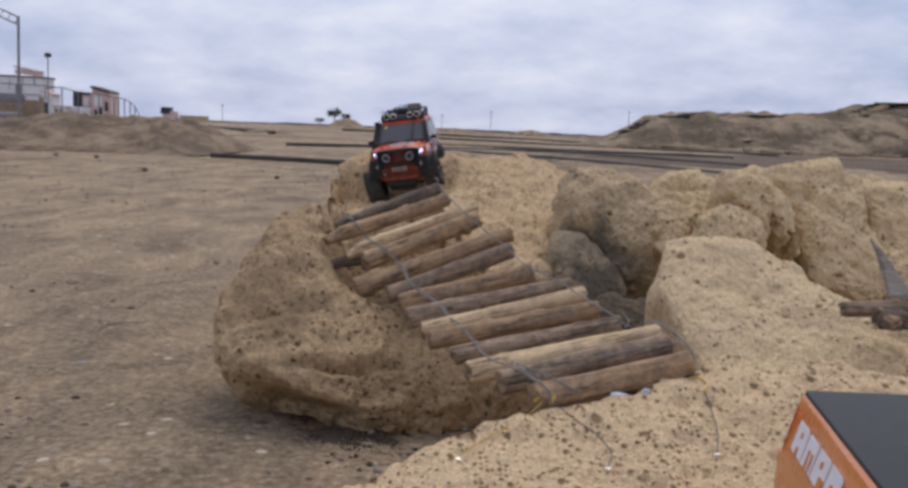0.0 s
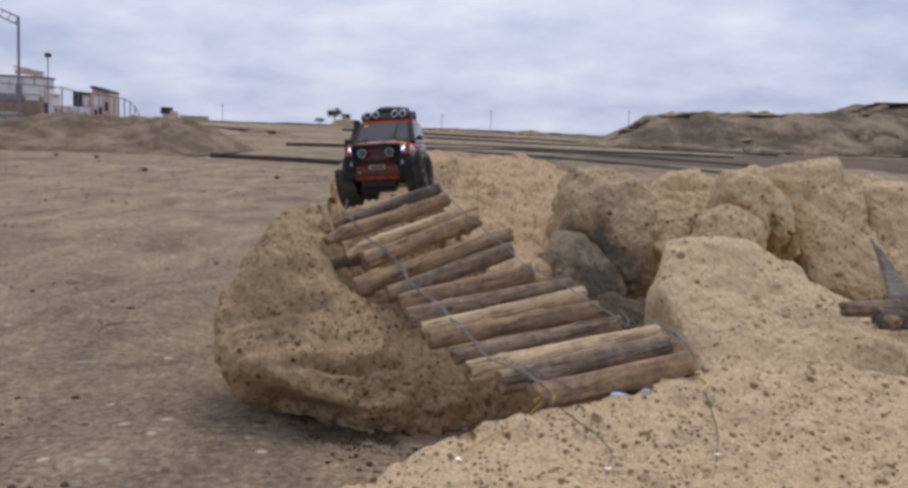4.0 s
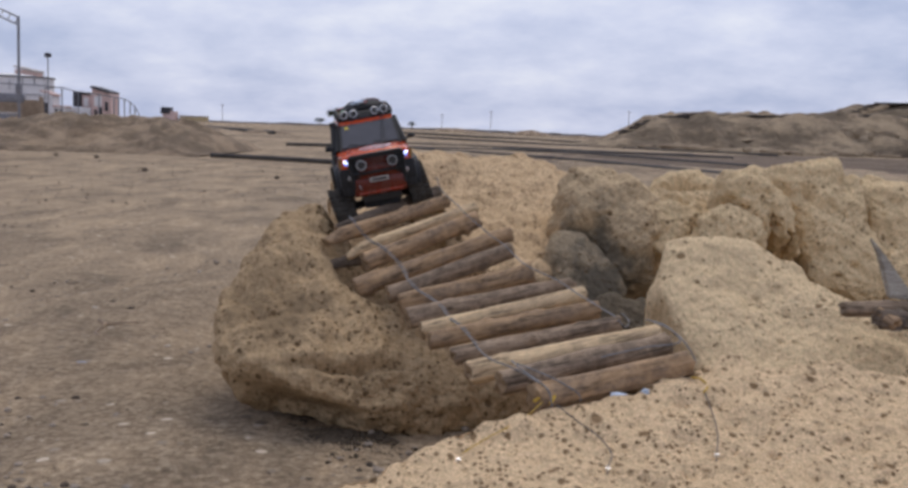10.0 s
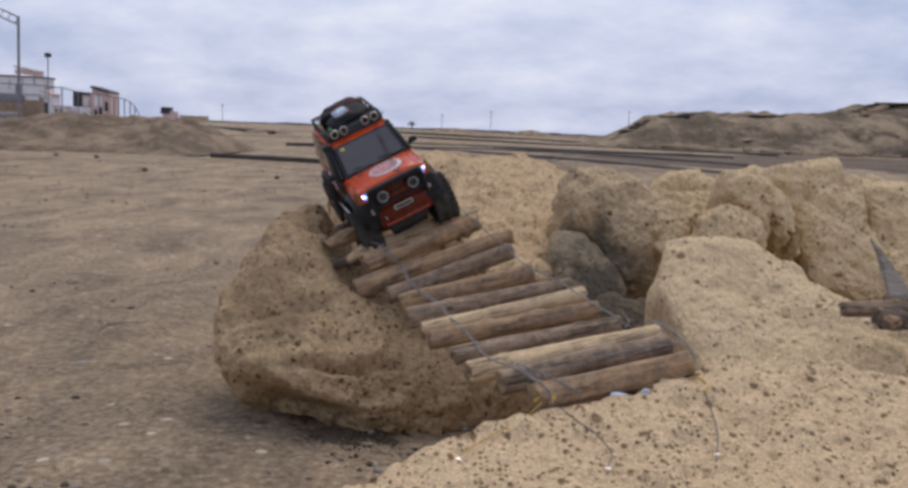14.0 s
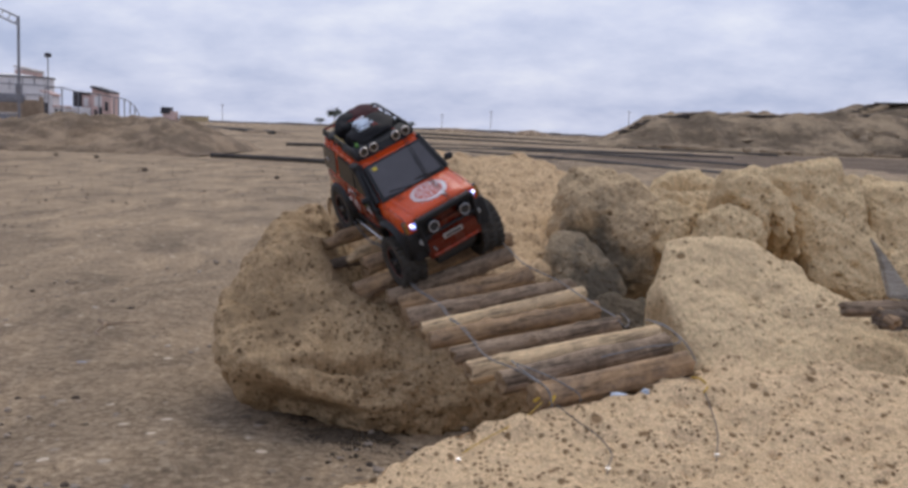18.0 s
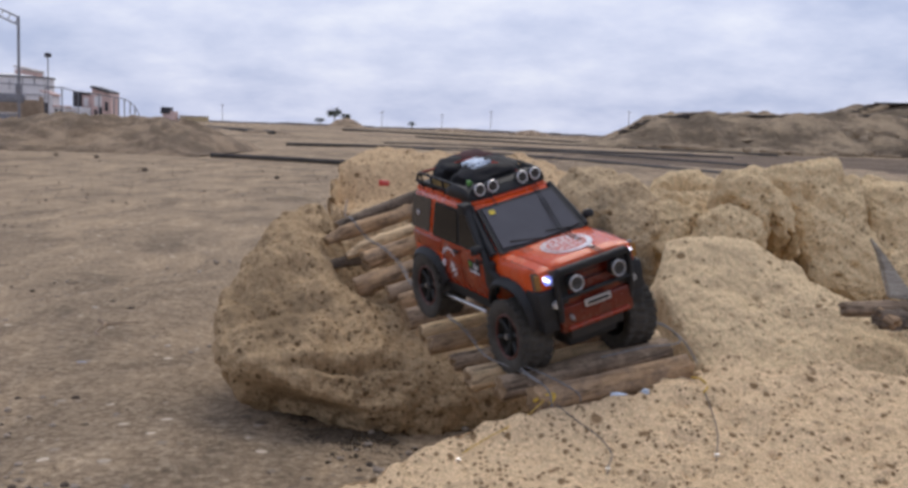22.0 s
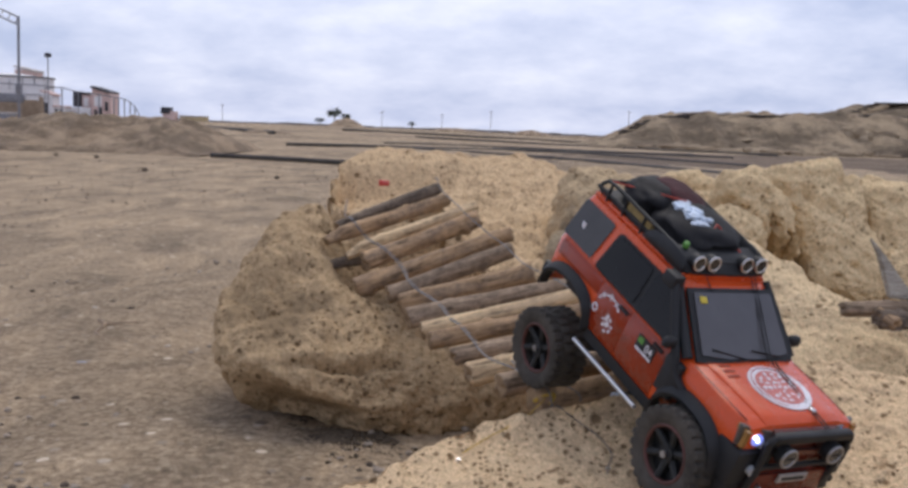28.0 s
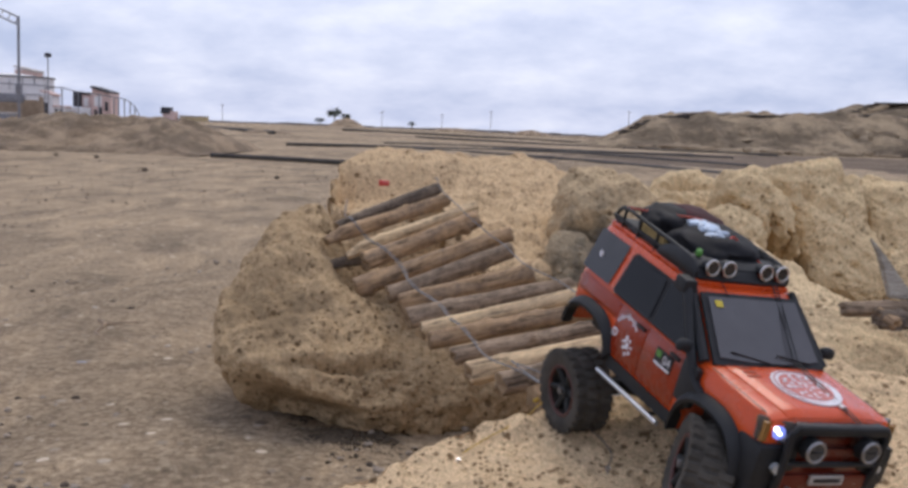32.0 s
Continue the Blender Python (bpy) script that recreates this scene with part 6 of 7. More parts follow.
bolt(0.016, 1.391, 0.155, 0.026)
bolt(0.213, 1.372, 0.172, 0.010)
bolt(0.367, 1.417, 0.182, 0.010)
OLD_WIRE = plain("rusty_wire", (0.15, 0.125, 0.105), 0.8, 0.1, 0.4, 0.3, 90)
for label, mat, r, pts in (
    ("thin yellow cord stretched over the rock", ROPE, 0.0008, [(0.146, 1.550, 0.234), (0.118, 1.515, 0.216), (0.088, 1.481, 0.206), (0.055, 1.445, 0.198), (0.022, 1.406, 0.188)]),
    ("knot of yellow cord at the foot of the bridge", ROPE, 0.0027, [(0.126, 1.548, 0.226), (0.140, 1.548, 0.234), (0.156, 1.552, 0.236), (0.150, 1.538, 0.226)]),
    ("knot of yellow cord on the rock", ROPE, 0.0015, [(0.378, 1.640, 0.250), (0.390, 1.630, 0.250), (0.396, 1.610, 0.244), (0.386, 1.590, 0.238)]),
    ("grey wire from the bridge to a bolt", OLD_WIRE, 0.0010, [(0.158, 1.532, 0.226), (0.187, 1.488, 0.213), (0.211, 1.446, 0.204), (0.222, 1.405, 0.194), (0.213, 1.372, 0.186)]),
    ("grey wire from the bridge to a bolt", OLD_WIRE, 0.0010, [(0.388, 1.599, 0.240), (0.386, 1.536, 0.225), (0.380, 1.470, 0.210), (0.367, 1.417, 0.196)]),
):
    tagged(part("cord" if mat is ROPE else "wire", tube(pts, r, 7), mat), label, "cord" if mat is ROPE else "wire")
for x, y, z, sx, sy, k in ((0.345, 1.650, 0.252, 0.012, 0.005, 1), (0.255, 1.578, 0.232, 0.012, 0.004, 2), (0.300, 1.600, 0.234, 0.006, 0.004, 3)):
    tagged(part("paper_scrap", blob((x, y, z), (sx, sy, 0.004), 60 + k, 0.35, 3), FOIL), "crumpled scrap of pale blue wrapping on the rock", "litter")
tagged(part("red_scrap", blob((-0.250, 3.71, 0.428), (0.019, 0.013, 0.014), 77, 0.3, 3), plain("red_plastic", (0.45, 0.05, 0.04), 0.5, 0, 0.4, 0.2, 60)), "small red piece of plastic on the boulder", "litter")

# driftwood on the slab
wood = tagged(new("driftwood"), "weathered grey driftwood with a broken branch on the slab", "driftwood")
wood.location = (0.80, 1.93, 0.30)
SILVER_WOOD = wood_material("silver_grey_wood", (0.52, 0.47, 0.39), (0.38, 0.34, 0.285), (0.28, 0.245, 0.20))
for name, a, b, r, k, taper, mat, label in (
    ("trunk", (0.712, 1.930, 0.322), (1.02, 1.965, 0.326), 0.0165, 51, 1.0, LOG_GREY, ""),
    ("branch", (0.770, 1.915, 0.312), (0.905, 1.925, 0.303), 0.0120, 55, -4.0, LOG_DARK, "short dark branch under the trunk"),
    ("stub", (0.775, 1.925, 0.318), (0.800, 1.895, 0.302), 0.0110, 57, 1.0, LOG_BROWN, "broken stub with raw brown wood"),
):
    m, length = span(a, b)
    v, f = log_mesh(length, r, k, taper)
    link(name, mesh_of(name, v, f, mat), wood, label, wood.matrix_basis.inverted() @ m)


home = wood.matrix_basis.inverted()
part("splinter", panel([tuple(home @ Vector(p)) for p in ((0.763, 1.965, 0.450), (0.776, 1.958, 0.420), (0.796, 1.945, 0.342), (0.856, 1.945, 0.336), (0.828, 1.952, 0.366), (0.796, 1.960, 0.412))], 0.012, 0.003), SILVER_WOOD, wood, "silver-grey pointed splinter standing up")
for p, size, k in (((0.800, 1.915, 0.298), (0.026, 0.018, 0.016), 4), ((0.838, 1.920, 0.300), (0.030, 0.020, 0.018), 9), ((0.775, 1.918, 0.304), (0.014, 0.012, 0.010), 12)):
    part("root", blob(tuple(home @ Vector(p)), size, k, 0.55, 3), LOG_DARK, wood, "dark tangled root under the trunk")


# pebbles and clods on the dirt
def pebbles(name, count, area, size, mat, label, seed):
    rnd = np.random.RandomState(seed)
    base = bmesh.new()
    bmesh.ops.create_icosphere(base, subdivisions=1, radius=1.0)
    bv = np.array([v.co[:] for v in base.verts])
    bf = [tuple(v.index for v in f.verts) for f in base.faces]
    base.free()
    verts, faces = [], []
    for k in range(count):
        y = area[2] + (area[3] - area[2]) * rnd.uniform() ** 1.8
        x = y * rnd.uniform(area[0], area[1])
        s = size * (0.4 + 1.6 * rnd.uniform() ** 4) * (1 + 0.03 * y)
        q = bv * (1 + 0.3 * rnd.uniform(-1, 1, (len(bv), 1))) * (s, s * rnd.uniform(0.6, 1.2), s * rnd.uniform(0.4, 0.8)) + (x, y, s * 0.15 - 0.001)
        faces += [tuple(i + len(verts) for i in f) for f in bf]
        verts += q.tolist()
    return tagged(new(name, mesh_of(name, verts, faces, mat)), label, "stones", "", "stuff")


pebbles("pebbles", 3400, (-0.46, 0.1, 1.6, 16.0), 0.0052, plain("pale_pebble", (0.34, 0.28, 0.22), 0.9, 0, 0.2, 0.35, 12), "small pale pebbles scattered on the dirt", 3)
pebbles("clods", 1900, (-0.46, 0.1, 1.6, 16.0), 0.0048, plain("dark_clod", (0.11, 0.085, 0.065), 0.95, 0, 0.2, 0.35, 12), "small dark clods and stones on the dirt", 4)
DARK_STONE = plain("dark_stone", (0.085, 0.064, 0.050), 0.9, 0, 0.2, 0.3, 30)
PALE_STONE = plain("pale_stone", (0.50, 0.42, 0.33), 0.9, 0, 0.2, 0.25, 30)
SPOTS = [  # place, size, dark or pale
    (-1.045, 3.44, 0.013, 1), (-0.966, 2.544, 0.012, 1), (-3.80, 13.05, 0.055, 1), (-5.68, 16.9, 0.06, 1), (-6.47, 17.3, 0.05, 1), (-2.069, 12.34, 0.05, 1), (-1.924, 8.165, 0.030, 1),
    (-1.312, 5.654, 0.018, 1), (-1.147, 3.575, 0.010, 1), (-0.776, 2.891, 0.009, 0), (-0.815, 2.476, 0.008, 1), (-0.776, 2.482, 0.007, 1), (-1.157, 3.432, 0.013, 0), (-1.049, 4.39, 0.014, 0),
    (-0.824, 2.311, 0.009, 1), (-0.945, 2.294, 0.007, 1), (-0.866, 3.946, 0.010, 0), (-1.00, 3.10, 0.011, 0), (-0.55, 2.03, 0.008, 0), (-0.47, 2.02, 0.006, 0), (-1.6, 6.1, 0.020, 0),
]
for k, (x, y, size, dark) in enumerate(SPOTS):
    size *= 1.0 if y < 4 else 0.62
    lump = blob((0, 0, size * 0.2), (size, size * 0.85, size * 0.7), 5 + k, 0.35, 2)
    ob = tagged(part("stone", lump, DARK_STONE if dark else PALE_STONE), "single dark stone on the dirt" if dark else "single pale stone on the dirt", "stone", "stones on the dirt")
    ob.location = (x, y, 0)
tagged(part("paper_scrap", blob((-0.918, 2.635, 0.004), (0.016, 0.011, 0.008), 91, 0.5, 3), plain("faded_scrap", (0.30, 0.31, 0.34), 0.8, 0, 0.3, 0.3, 60)), "faded blue-grey scrap lying on the dirt", "litter")
bm = rod([(-1.075, 3.22, 0.006), (-1.03, 3.14, 0.010), (-1.02, 3.02, 0.006), (-0.99, 2.97, 0.005)], 0.006, 7)
twig = tagged(part("twig", bm, LOG_GREY), "short bent grey twig on the dirt", "twig")
part("side_shoot", rod([(-1.03, 3.14, 0.010), (-0.95, 3.20, 0.007)], 0.004, 6), LOG_GREY, twig)


# disturbed dark soil round the foot of the boulder
rnd = np.random.RandomState(8)
bm = bmesh.new()
bmesh.ops.create_icosphere(bm, subdivisions=1, radius=1.0)
grain, grain_faces = np.array([v.co[:] for v in bm.verts]), [tuple(v.index for v in f.verts) for f in bm.faces]
bm.free()
verts, faces = [], []
for k in range(10000):
    a, d = rnd.uniform(2.7, 5.3), abs(rnd.normal(0, 0.075))
    size = 0.0014 + 0.0048 * rnd.uniform() ** 4
    x, y = -0.29 + (0.24 + d) * math.cos(a), 2.34 + (0.20 + d) * math.sin(a)
    if k % 2 == 0:
        x, y = rnd.normal(-0.46, 0.075), rnd.normal(2.155, 0.060)
    q = grain * (1 + 0.35 * rnd.uniform(-1, 1, (len(grain), 1))) * (size, size * rnd.uniform(0.6, 1.2), size * rnd.uniform(0.4, 0.9))
    faces += [tuple(i + len(verts) for i in f) for f in grain_faces]
    verts += (q + (x, y, size * 0.15)).tolist()
crumbs = new("soil_crumbs", mesh_of("soil_crumbs", verts, faces, plain("dark_crumbs", (0.090, 0.068, 0.047), 0.95, 0, 0.2, 0.5, 20), False))
tagged(crumbs, "dark crumbs of disturbed soil round the boulder", "soil", "", "stuff")


# ---- motion ----
CAR_ROWS = [  # seconds, place of the front axle, lean, pitch and heading
    (0.0, -0.176, 3.642, 0.445, 8.2, 6.4, -93.5),  (0.5, -0.183, 3.575, 0.445, 7.9, 5.6, -94.0),
    (1.0, -0.188, 3.569, 0.448, 6.7, 3.9, -93.7),  (1.5, -0.191, 3.46, 0.445, 9.1, 4.1, -92.9),
    (2.0, -0.201, 3.452, 0.445, 6.9, 3.9, -94.7),  (2.5, -0.207, 3.359, 0.45, 7.5, 1.1, -95.4),
    (3.0, -0.209, 3.267, 0.452, 7.0, 0.3, -94.9),  (3.5, -0.21, 3.202, 0.451, 4.3, 0.3, -94.8),
    (5.5, -0.238, 3.025, 0.48, 11.3, -3.0, -89.3),  (6.0, -0.237, 3.012, 0.471, 14.2, -0.2, -87.3),
    (6.5, -0.23, 2.952, 0.467, 15.5, 0.8, -87.4),  (7.0, -0.226, 2.9, 0.465, 14.1, 1.4, -87.3),
    (7.5, -0.219, 2.856, 0.465, 12.0, 1.7, -86.8),  (8.0, -0.207, 2.826, 0.455, 10.9, 2.2, -84.7),
    (8.5, -0.207, 2.823, 0.455, 10.9, 2.2, -84.9),  (9.0, -0.206, 2.819, 0.451, 10.2, 2.7, -84.2),
    (9.5, -0.202, 2.783, 0.45, 11.3, 3.0, -83.8),  (10.0, -0.194, 2.766, 0.449, 11.9, 3.7, -82.0),
    (10.5, -0.189, 2.745, 0.447, 12.5, 5.5, -80.4),  (11.0, -0.163, 2.654, 0.432, 19.5, 10.2, -75.6),
    (11.5, -0.164, 2.661, 0.428, 21.7, 11.6, -74.3),  (12.0, -0.159, 2.63, 0.427, 25.1, 11.9, -73.9),
    (12.5, -0.15, 2.612, 0.425, 25.5, 11.2, -71.6),  (13.0, -0.133, 2.58, 0.422, 30.5, 11.0, -69.7),
    (13.5, -0.13, 2.571, 0.419, 29.4, 11.2, -70.2),  (14.0, -0.128, 2.572, 0.418, 28.0, 10.5, -70.6),
    (14.5, -0.127, 2.572, 0.418, 27.6, 11.0, -70.3),  (16.5, -0.078, 2.505, 0.401, 31.1, 13.6, -62.0),
    (17.0, -0.063, 2.476, 0.399, 31.9, 13.5, -60.0),  (17.5, -0.035, 2.419, 0.382, 32.0, 14.6, -58.5),
    (18.0, -0.028, 2.373, 0.382, 29.6, 13.9, -60.3),  (18.5, 0.001, 2.298, 0.367, 28.5, 14.5, -59.4),
    (19.0, 0.032, 2.202, 0.36, 25.3, 12.9, -62.0),  (19.5, 0.061, 2.104, 0.352, 25.8, 11.2, -62.2),
    (20.0, 0.101, 2.001, 0.324, 20.1, 12.9, -62.7),  (20.5, 0.118, 1.927, 0.325, 19.0, 11.6, -63.5),
    (21.0, 0.15, 1.833, 0.323, 16.0, 8.1, -64.7),  (21.5, 0.164, 1.798, 0.32, 12.6, 9.3, -63.1),
    (22.0, 0.194, 1.711, 0.328, 15.9, 4.6, -62.3),  (22.5, 0.233, 1.591, 0.31, 12.0, 6.6, -65.2),
    (23.0, 0.278, 1.494, 0.25, 6.6, 19.4, -63.5),  (23.5, 0.301, 1.424, 0.204, -0.6, 32.6, -62.0),
    (24.0, 0.325, 1.393, 0.195, -5.3, 31.9, -61.7),  (24.5, 0.344, 1.379, 0.203, -5.4, 30.0, -60.9),
    (25.0, 0.353, 1.364, 0.206, -4.1, 29.0, -60.3),  (25.5, 0.368, 1.339, 0.209, -4.0, 26.9, -59.0),
    (27.5, 0.363, 1.335, 0.212, -4.0, 26.0, -61.4),  (28.0, 0.363, 1.335, 0.212, -4.0, 26.0, -61.4),
    (28.5, 0.362, 1.333, 0.212, -4.2, 25.8, -62.0),  (29.0, 0.362, 1.334, 0.212, -4.2, 25.9, -61.9),
    (29.5, 0.354, 1.347, 0.211, -2.9, 27.3, -63.8),  (30.0, 0.286, 1.429, 0.216, 5.7, 29.7, -66.1),
    (30.5, 0.302, 1.434, 0.203, -0.9, 33.5, -66.8),  (31.0, 0.327, 1.392, 0.199, -2.5, 31.3, -63.5),
    (31.5, 0.354, 1.326, 0.216, -3.6, 24.6, -64.3),  (32.0, 0.379, 1.24, 0.222, -5.8, 15.1, -68.0),
    
]
WHEEL_ROWS = [  # seconds, height of the wheels front right, front left, rear right, rear left, steering, roll
    (0, -0.013, 0.027, 0.0, 0.0, 0, 0), (0.25, -0.013, 0.028, 0.0, 0.0, 0, 31), (0.5, -0.012, 0.028, 0.0, 0.0, 0, 63), (0.75, -0.012, 0.029, 0.0, 0.0, 0, 66),
    (1, -0.011, 0.029, 0.0, 0.0, 0, 68), (1.25, -0.01, 0.03, 0.0, 0.0, 0, 120), (1.5, -0.01, 0.03, 0.0, 0.0, 0, 171), (1.75, -0.009, 0.03, 0.0, 0.0, 0, 175),
    (2, -0.009, 0.031, 0.0, 0.0, 0, 179), (2.25, -0.008, 0.031, 0.0, 0.0, 0, 223), (2.5, -0.008, 0.032, 0.0, 0.0, 0, 267), (2.75, -0.007, 0.032, 0.0, 0.0, 0, 311),
    (3, -0.007, 0.033, 0.0, 0.0, 0, 355), (3.25, -0.006, 0.034, 0.0, 0.0, 0, 386), (3.5, -0.006, 0.034, 0.0, 0.0, 0, 417), (3.75, -0.004, 0.032, 0.0, 0.0, 0, 438),
    (4, -0.004, 0.03, 0.0, 0.0, 0, 458), (4.25, -0.003, 0.027, 0.0, 0.0, 0, 479), (4.5, -0.003, 0.026, 0.0, 0.0, 0, 500), (4.75, -0.004, 0.024, 0.0, 0.0, 0, 521),
    (5, -0.006, 0.024, 0.0, 0.0, 0, 542), (5.25, -0.009, 0.022, 0.0, 0.0, 0, 563), (5.5, -0.011, 0.022, 0.0, 0.0, 0, 584), (5.75, -0.014, 0.02, 0.0, 0.0, 0, 590),
    (6, -0.017, 0.018, 0.0, 0.0, 0, 597), (6.25, -0.02, 0.016, 0.0, 0.0, 0, 626), (6.5, -0.024, 0.014, 0.0, 0.0, 0, 654), (6.75, -0.027, 0.012, 0.0, 0.0, 0, 679),
    (7, -0.03, 0.01, 0.0, 0.0, 0, 705), (7.25, -0.029, 0.01, 0.0, 0.0, 0, 725), (7.5, -0.029, 0.01, 0.0, 0.0, 0, 746), (7.75, -0.028, 0.01, 0.0, 0.0, 0, 762),
    (8, -0.028, 0.01, 0.0, 0.0, 0, 777), (8.25, -0.027, 0.01, 0.0, 0.0, 0, 778), (8.5, -0.026, 0.01, 0.0, 0.0, 0, 779), (8.75, -0.026, 0.01, 0.0, 0.0, 0, 782),
    (9, -0.025, 0.01, 0.0, 0.0, 0, 784), (9.25, -0.024, 0.009, 0.0, 0.0, 0, 801), (9.5, -0.024, 0.008, 0.0, 0.0, 0, 819), (9.75, -0.023, 0.007, 0.0, 0.0, 0, 827),
    (10, -0.022, 0.007, 0.0, 0.0, 0, 835), (10.25, -0.02, 0.006, 0.0, 0.0, 0, 846), (10.5, -0.018, 0.005, 0.0, 0.0, 0, 856), (10.75, -0.017, 0.004, 0.0, 0.0, 0, 902),
    (11, -0.014, 0.003, 0.0, 0.0, 0, 948), (11.25, -0.013, 0.002, 0.0, 0.0, 0, 945), (11.5, -0.01, 0.002, 0.0, 0.0, 0, 942), (11.75, -0.008, 0.001, 0.0, 0.0, 0, 957),
    (12, -0.006, -0.0, 0.0, 0.0, 0, 971), (12.25, -0.006, -0.001, 0.0, 0.0, 0, 980), (12.5, -0.006, -0.003, 0.0, 0.0, 0, 990), (12.75, -0.005, -0.004, 0.0, 0.0, 0, 1007),
    (13, -0.005, -0.005, 0.0, 0.0, 0, 1024), (13.25, -0.004, -0.006, 0.0, 0.0, 0, 1029), (13.5, -0.004, -0.007, 0.0, 0.0, 0, 1033), (13.75, -0.003, -0.009, 0.0, 0.0, 0, 1034),
    (14, -0.003, -0.01, 0.0, 0.0, 0, 1034), (14.25, -0.002, -0.011, 0.002, -0.001, 0, 1034), (14.5, -0.001, -0.013, 0.004, -0.002, 0, 1034), (14.75, -0.001, -0.014, 0.006, -0.003, 0, 1043),
    (15, 0.0, -0.015, 0.008, -0.003, 0, 1053), (15.25, 0.001, -0.016, 0.01, -0.004, 0, 1063), (15.5, 0.002, -0.018, 0.012, -0.005, 0, 1073), (15.75, 0.003, -0.019, 0.014, -0.006, 0, 1083),
    (16, 0.004, -0.02, 0.016, -0.007, 0, 1093), (16.25, 0.003, -0.021, 0.018, -0.008, 0, 1103), (16.5, 0.002, -0.022, 0.02, -0.008, 0, 1113), (16.75, 0.001, -0.024, 0.021, -0.009, 0, 1129),
    (17, 0.001, -0.025, 0.022, -0.01, 0, 1144), (17.25, 0.001, -0.025, 0.022, -0.011, 0, 1175), (17.5, 0.0, -0.026, 0.022, -0.012, 0, 1206), (17.75, 0.001, -0.026, 0.021, -0.013, 0, 1226),
    (18, 0.0, -0.027, 0.021, -0.013, 0, 1246), (18.25, 0.001, -0.027, 0.021, -0.014, 0, 1285), (18.5, 0.002, -0.028, 0.021, -0.015, 0, 1323), (18.75, 0.004, -0.028, 0.021, -0.016, 0, 1370),
    (19, 0.005, -0.028, 0.021, -0.017, 0, 1416), (19.25, 0.006, -0.029, 0.021, -0.018, 0, 1464), (19.5, 0.008, -0.029, 0.02, -0.018, 0, 1512), (19.75, 0.009, -0.03, 0.02, -0.019, 0, 1566),
    (20, 0.01, -0.03, 0.02, -0.02, 0, 1620), (20.25, 0.009, -0.029, 0.019, -0.02, 0, 1655), (20.5, 0.008, -0.029, 0.018, -0.019, 0, 1689), (20.75, 0.007, -0.028, 0.018, -0.019, 0, 1735),
    (21, 0.006, -0.028, 0.017, -0.018, 0, 1782), (21.25, 0.005, -0.027, 0.016, -0.018, 0, 1800), (21.5, 0.004, -0.026, 0.015, -0.018, 0, 1818), (21.75, 0.003, -0.026, 0.015, -0.017, 0, 1861),
    (22, 0.002, -0.025, 0.014, -0.017, 0, 1903), (22.25, 0.0, -0.02, 0.007, -0.016, 0, 1964), (22.5, -0.002, -0.015, 0.001, -0.016, 0, 2025), (22.75, -0.004, -0.01, -0.006, -0.015, 0, 2080),
    (23, -0.006, -0.005, -0.012, -0.015, 0, 2138), (23.25, 0.004, 0.002, -0.029, -0.019, 0, 2178), (23.5, 0.015, 0.01, -0.045, -0.022, 0, 2219), (23.75, 0.018, 0.01, -0.053, -0.026, 0, 2237),
    (24, 0.022, 0.011, -0.062, -0.03, 0, 2255), (24.25, 0.022, 0.011, -0.061, -0.03, 0, 2262), (24.5, 0.022, 0.011, -0.06, -0.031, 0, 2269), (24.75, 0.022, 0.011, -0.059, -0.031, 0, 2276),
    (25, 0.021, 0.012, -0.058, -0.031, 0, 2282), (25.25, 0.021, 0.012, -0.057, -0.032, 0, 2294), (25.5, 0.021, 0.012, -0.056, -0.032, 0, 2305), (25.75, 0.021, 0.013, -0.055, -0.032, 0, 2305),
    (26, 0.021, 0.013, -0.054, -0.033, 0, 2305), (26.25, 0.021, 0.013, -0.053, -0.033, 0, 2305), (26.5, 0.021, 0.013, -0.052, -0.033, 0, 2305), (26.75, 0.021, 0.014, -0.05, -0.033, 0, 2305),
    (27, 0.021, 0.014, -0.049, -0.034, 0, 2305), (27.25, 0.02, 0.014, -0.048, -0.034, 0, 2305), (27.5, 0.02, 0.014, -0.047, -0.034, 0, 2305), (27.75, 0.02, 0.015, -0.046, -0.035, 0, 2305),
    (28, 0.02, 0.015, -0.045, -0.035, 0, 2305), (28.25, 0.02, 0.014, -0.045, -0.035, 0, 2306), (28.5, 0.02, 0.013, -0.046, -0.034, 0, 2306), (28.75, 0.02, 0.012, -0.046, -0.034, 0, 2305),
    (29, 0.02, 0.011, -0.047, -0.034, 0, 2305), (29.25, 0.02, 0.01, -0.047, -0.033, 0, 2299), (29.5, 0.02, 0.009, -0.048, -0.033, 0, 2293), (29.75, 0.019, 0.008, -0.049, -0.033, 3, 2249),
    (30, 0.018, 0.007, -0.051, -0.033, 6, 2205), (30.25, 0.017, 0.007, -0.053, -0.032, 5.5, 2209), (30.5, 0.016, 0.006, -0.054, -0.032, 5, 2213), (30.75, 0.015, 0.005, -0.057, -0.032, 4.5, 2234),
    (31, 0.014, 0.004, -0.058, -0.031, 4, 2255), (31.25, 0.013, 0.003, -0.055, -0.031, -5, 2281), (31.5, 0.012, 0.002, -0.054, -0.031, -14, 2308), (31.75, 0.011, 0.001, -0.052, -0.03, -22, 2347),
    (32, 0.01, 0.0, -0.05, -0.03, -30, 2387),

]

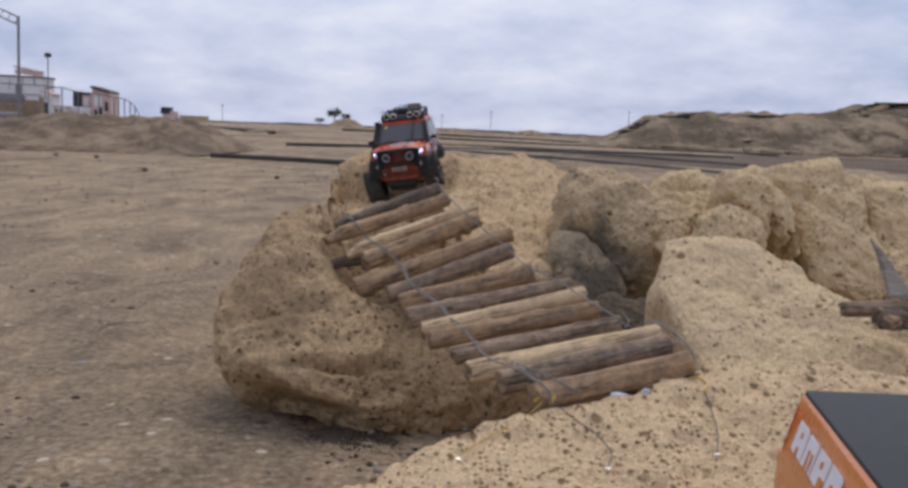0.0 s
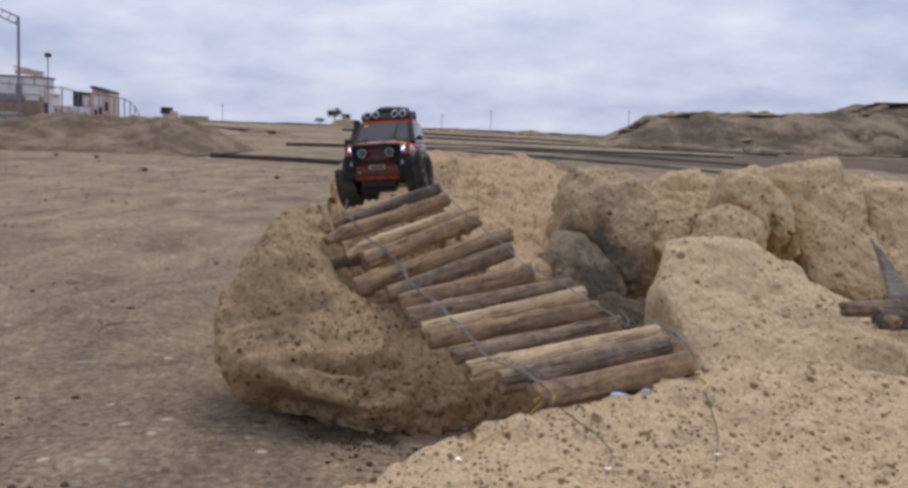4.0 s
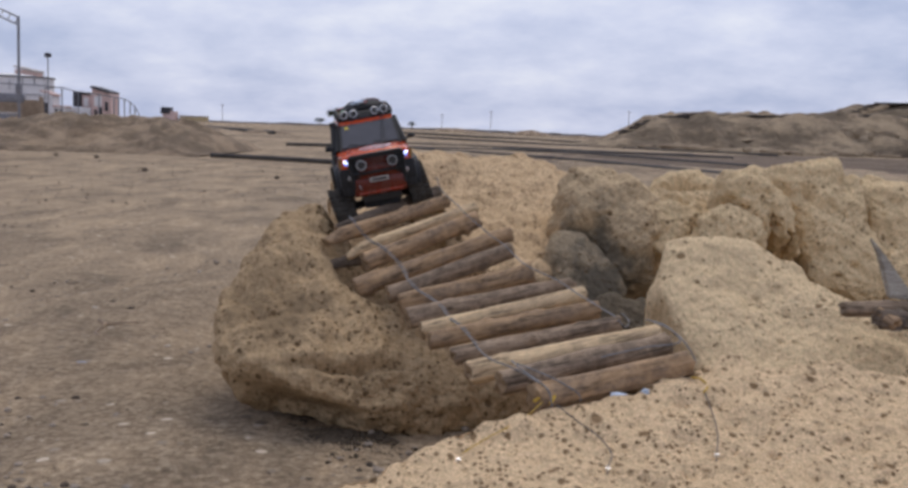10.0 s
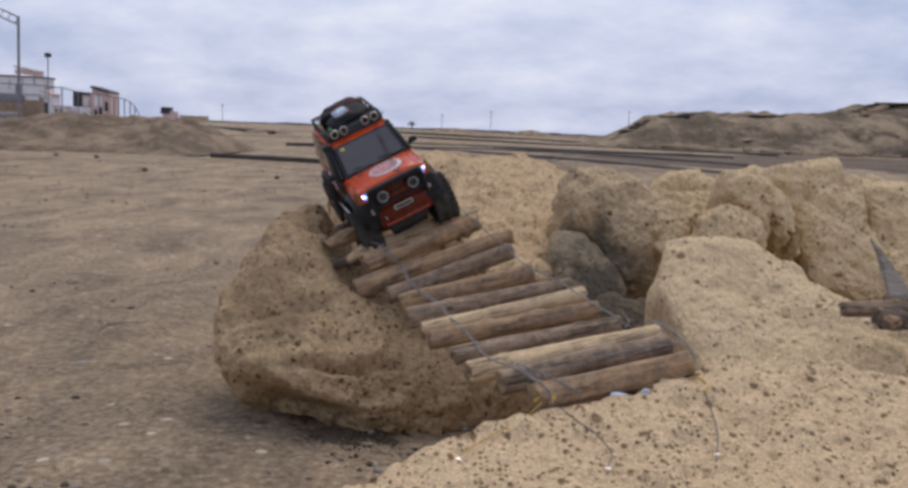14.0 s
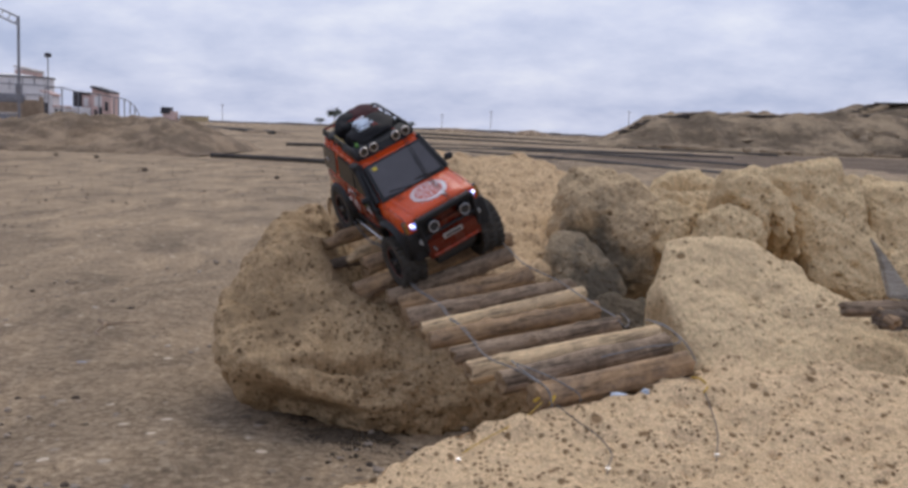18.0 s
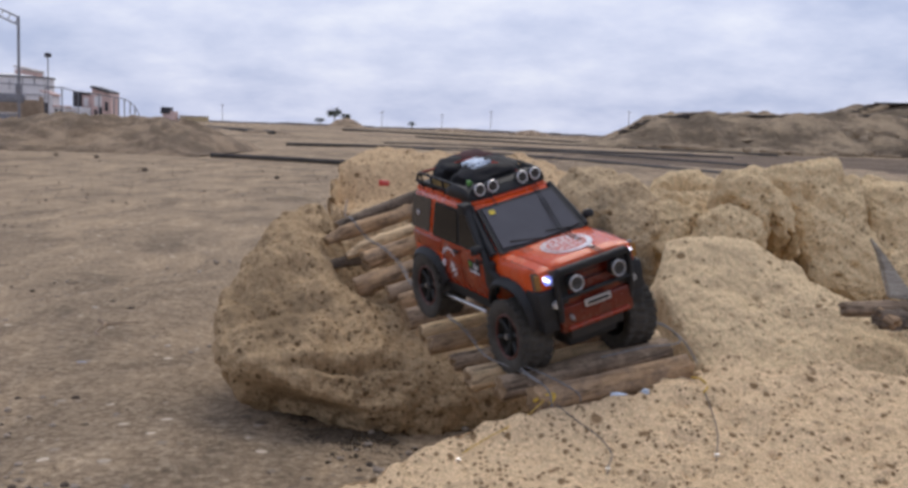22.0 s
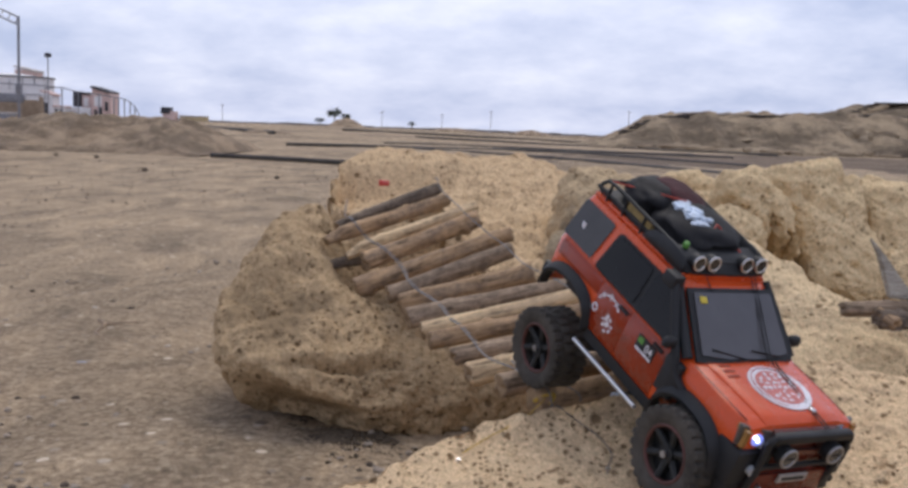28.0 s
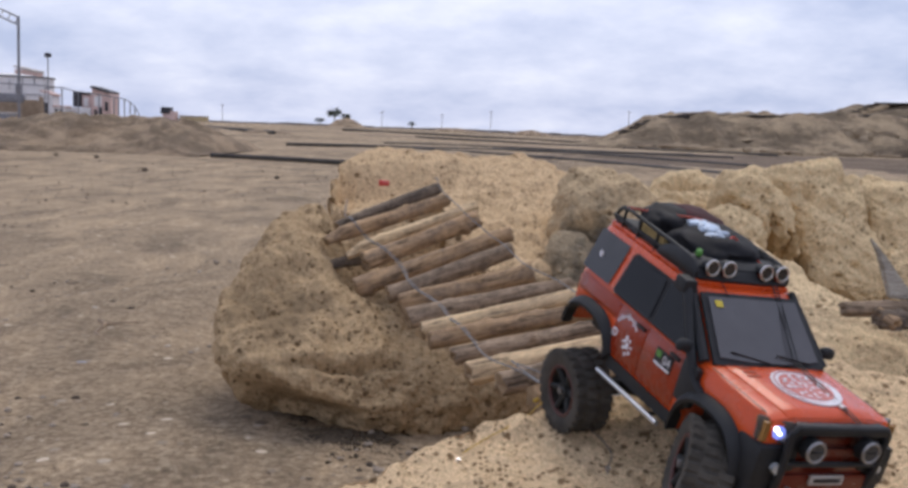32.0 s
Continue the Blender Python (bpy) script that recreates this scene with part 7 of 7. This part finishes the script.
SECOND_ROWS = [  # seconds, place of the roof's rear right corner, lean, pitch and heading
    (0.0, 0.393, 1.160, 0.349, 1, 2, -96), (0.2, 0.392, 1.158, 0.347, 1, 2, -96), (0.3, 0.385, 1.128, 0.344, 1, 2, -96), (0.4, 0.375, 1.085, 0.338, 1, 2, -96),
    (0.5, 0.364, 0.995, 0.326, 1, 3, -96), (0.6, 0.362, 0.900, 0.322, 1, 5, -96), (0.8, 0.345, 0.760, 0.270, 1, 6, -96), (1.2, 0.320, 0.520, 0.242, 1, 1, -97), (1.7, 0.300, 0.430, 0.240, 0, 0, -97), (32.0, 0.300, 0.430, 0.240, 0, 0, -97),
]


def motions():
    walk(car, [(t, pose(*q)) for t, *q in CAR_ROWS])
    for k, (w, x, s) in enumerate(zip(car_wheels, (0, 0, -0.302, -0.302), (-1, 1, -1, 1))):
        rows = []
        for t, *q in WHEEL_ROWS:
            lean = math.degrees(math.atan2(q[k // 2 * 2 + 1] - q[k // 2 * 2], 0.19))
            rows.append((t, pose(x, s * (0.098 if x == 0 else 0.089), q[k], lean, 0, q[4] if k < 2 else 0) @ pose(0, 0, 0, 0, q[5], 0)))
        walk(w, rows)
    for log, y in bridge_logs:  # the hanging logs sag under the car
        rest = log.matrix_basis.copy()
        walk(log, [(q[0], Matrix.Translation((0, 0, -0.012 * math.exp(-((y - q[2] - 0.12) / 0.24) ** 2))) @ rest) for q in CAR_ROWS[::2] + CAR_ROWS[-1:]])
    rows = []
    for t, x, y, z, lean, pitch, head in SECOND_ROWS:
        rows.append((t, Matrix.Translation((x, y, z)) @ pose(0, 0, 0, lean, pitch, head) @ Matrix.Translation((0.362, 0.0705, -0.183))))
    walk(second_car, rows)
    for k, (ax, x) in enumerate(zip(car_axles, (0.0, -0.302))):
        walk(ax, [(t, pose(x, 0, (q[2 * k] + q[2 * k + 1]) / 2, math.degrees(math.atan2(q[2 * k + 1] - q[2 * k], 0.19)))) for t, *q in WHEEL_ROWS])


motions()
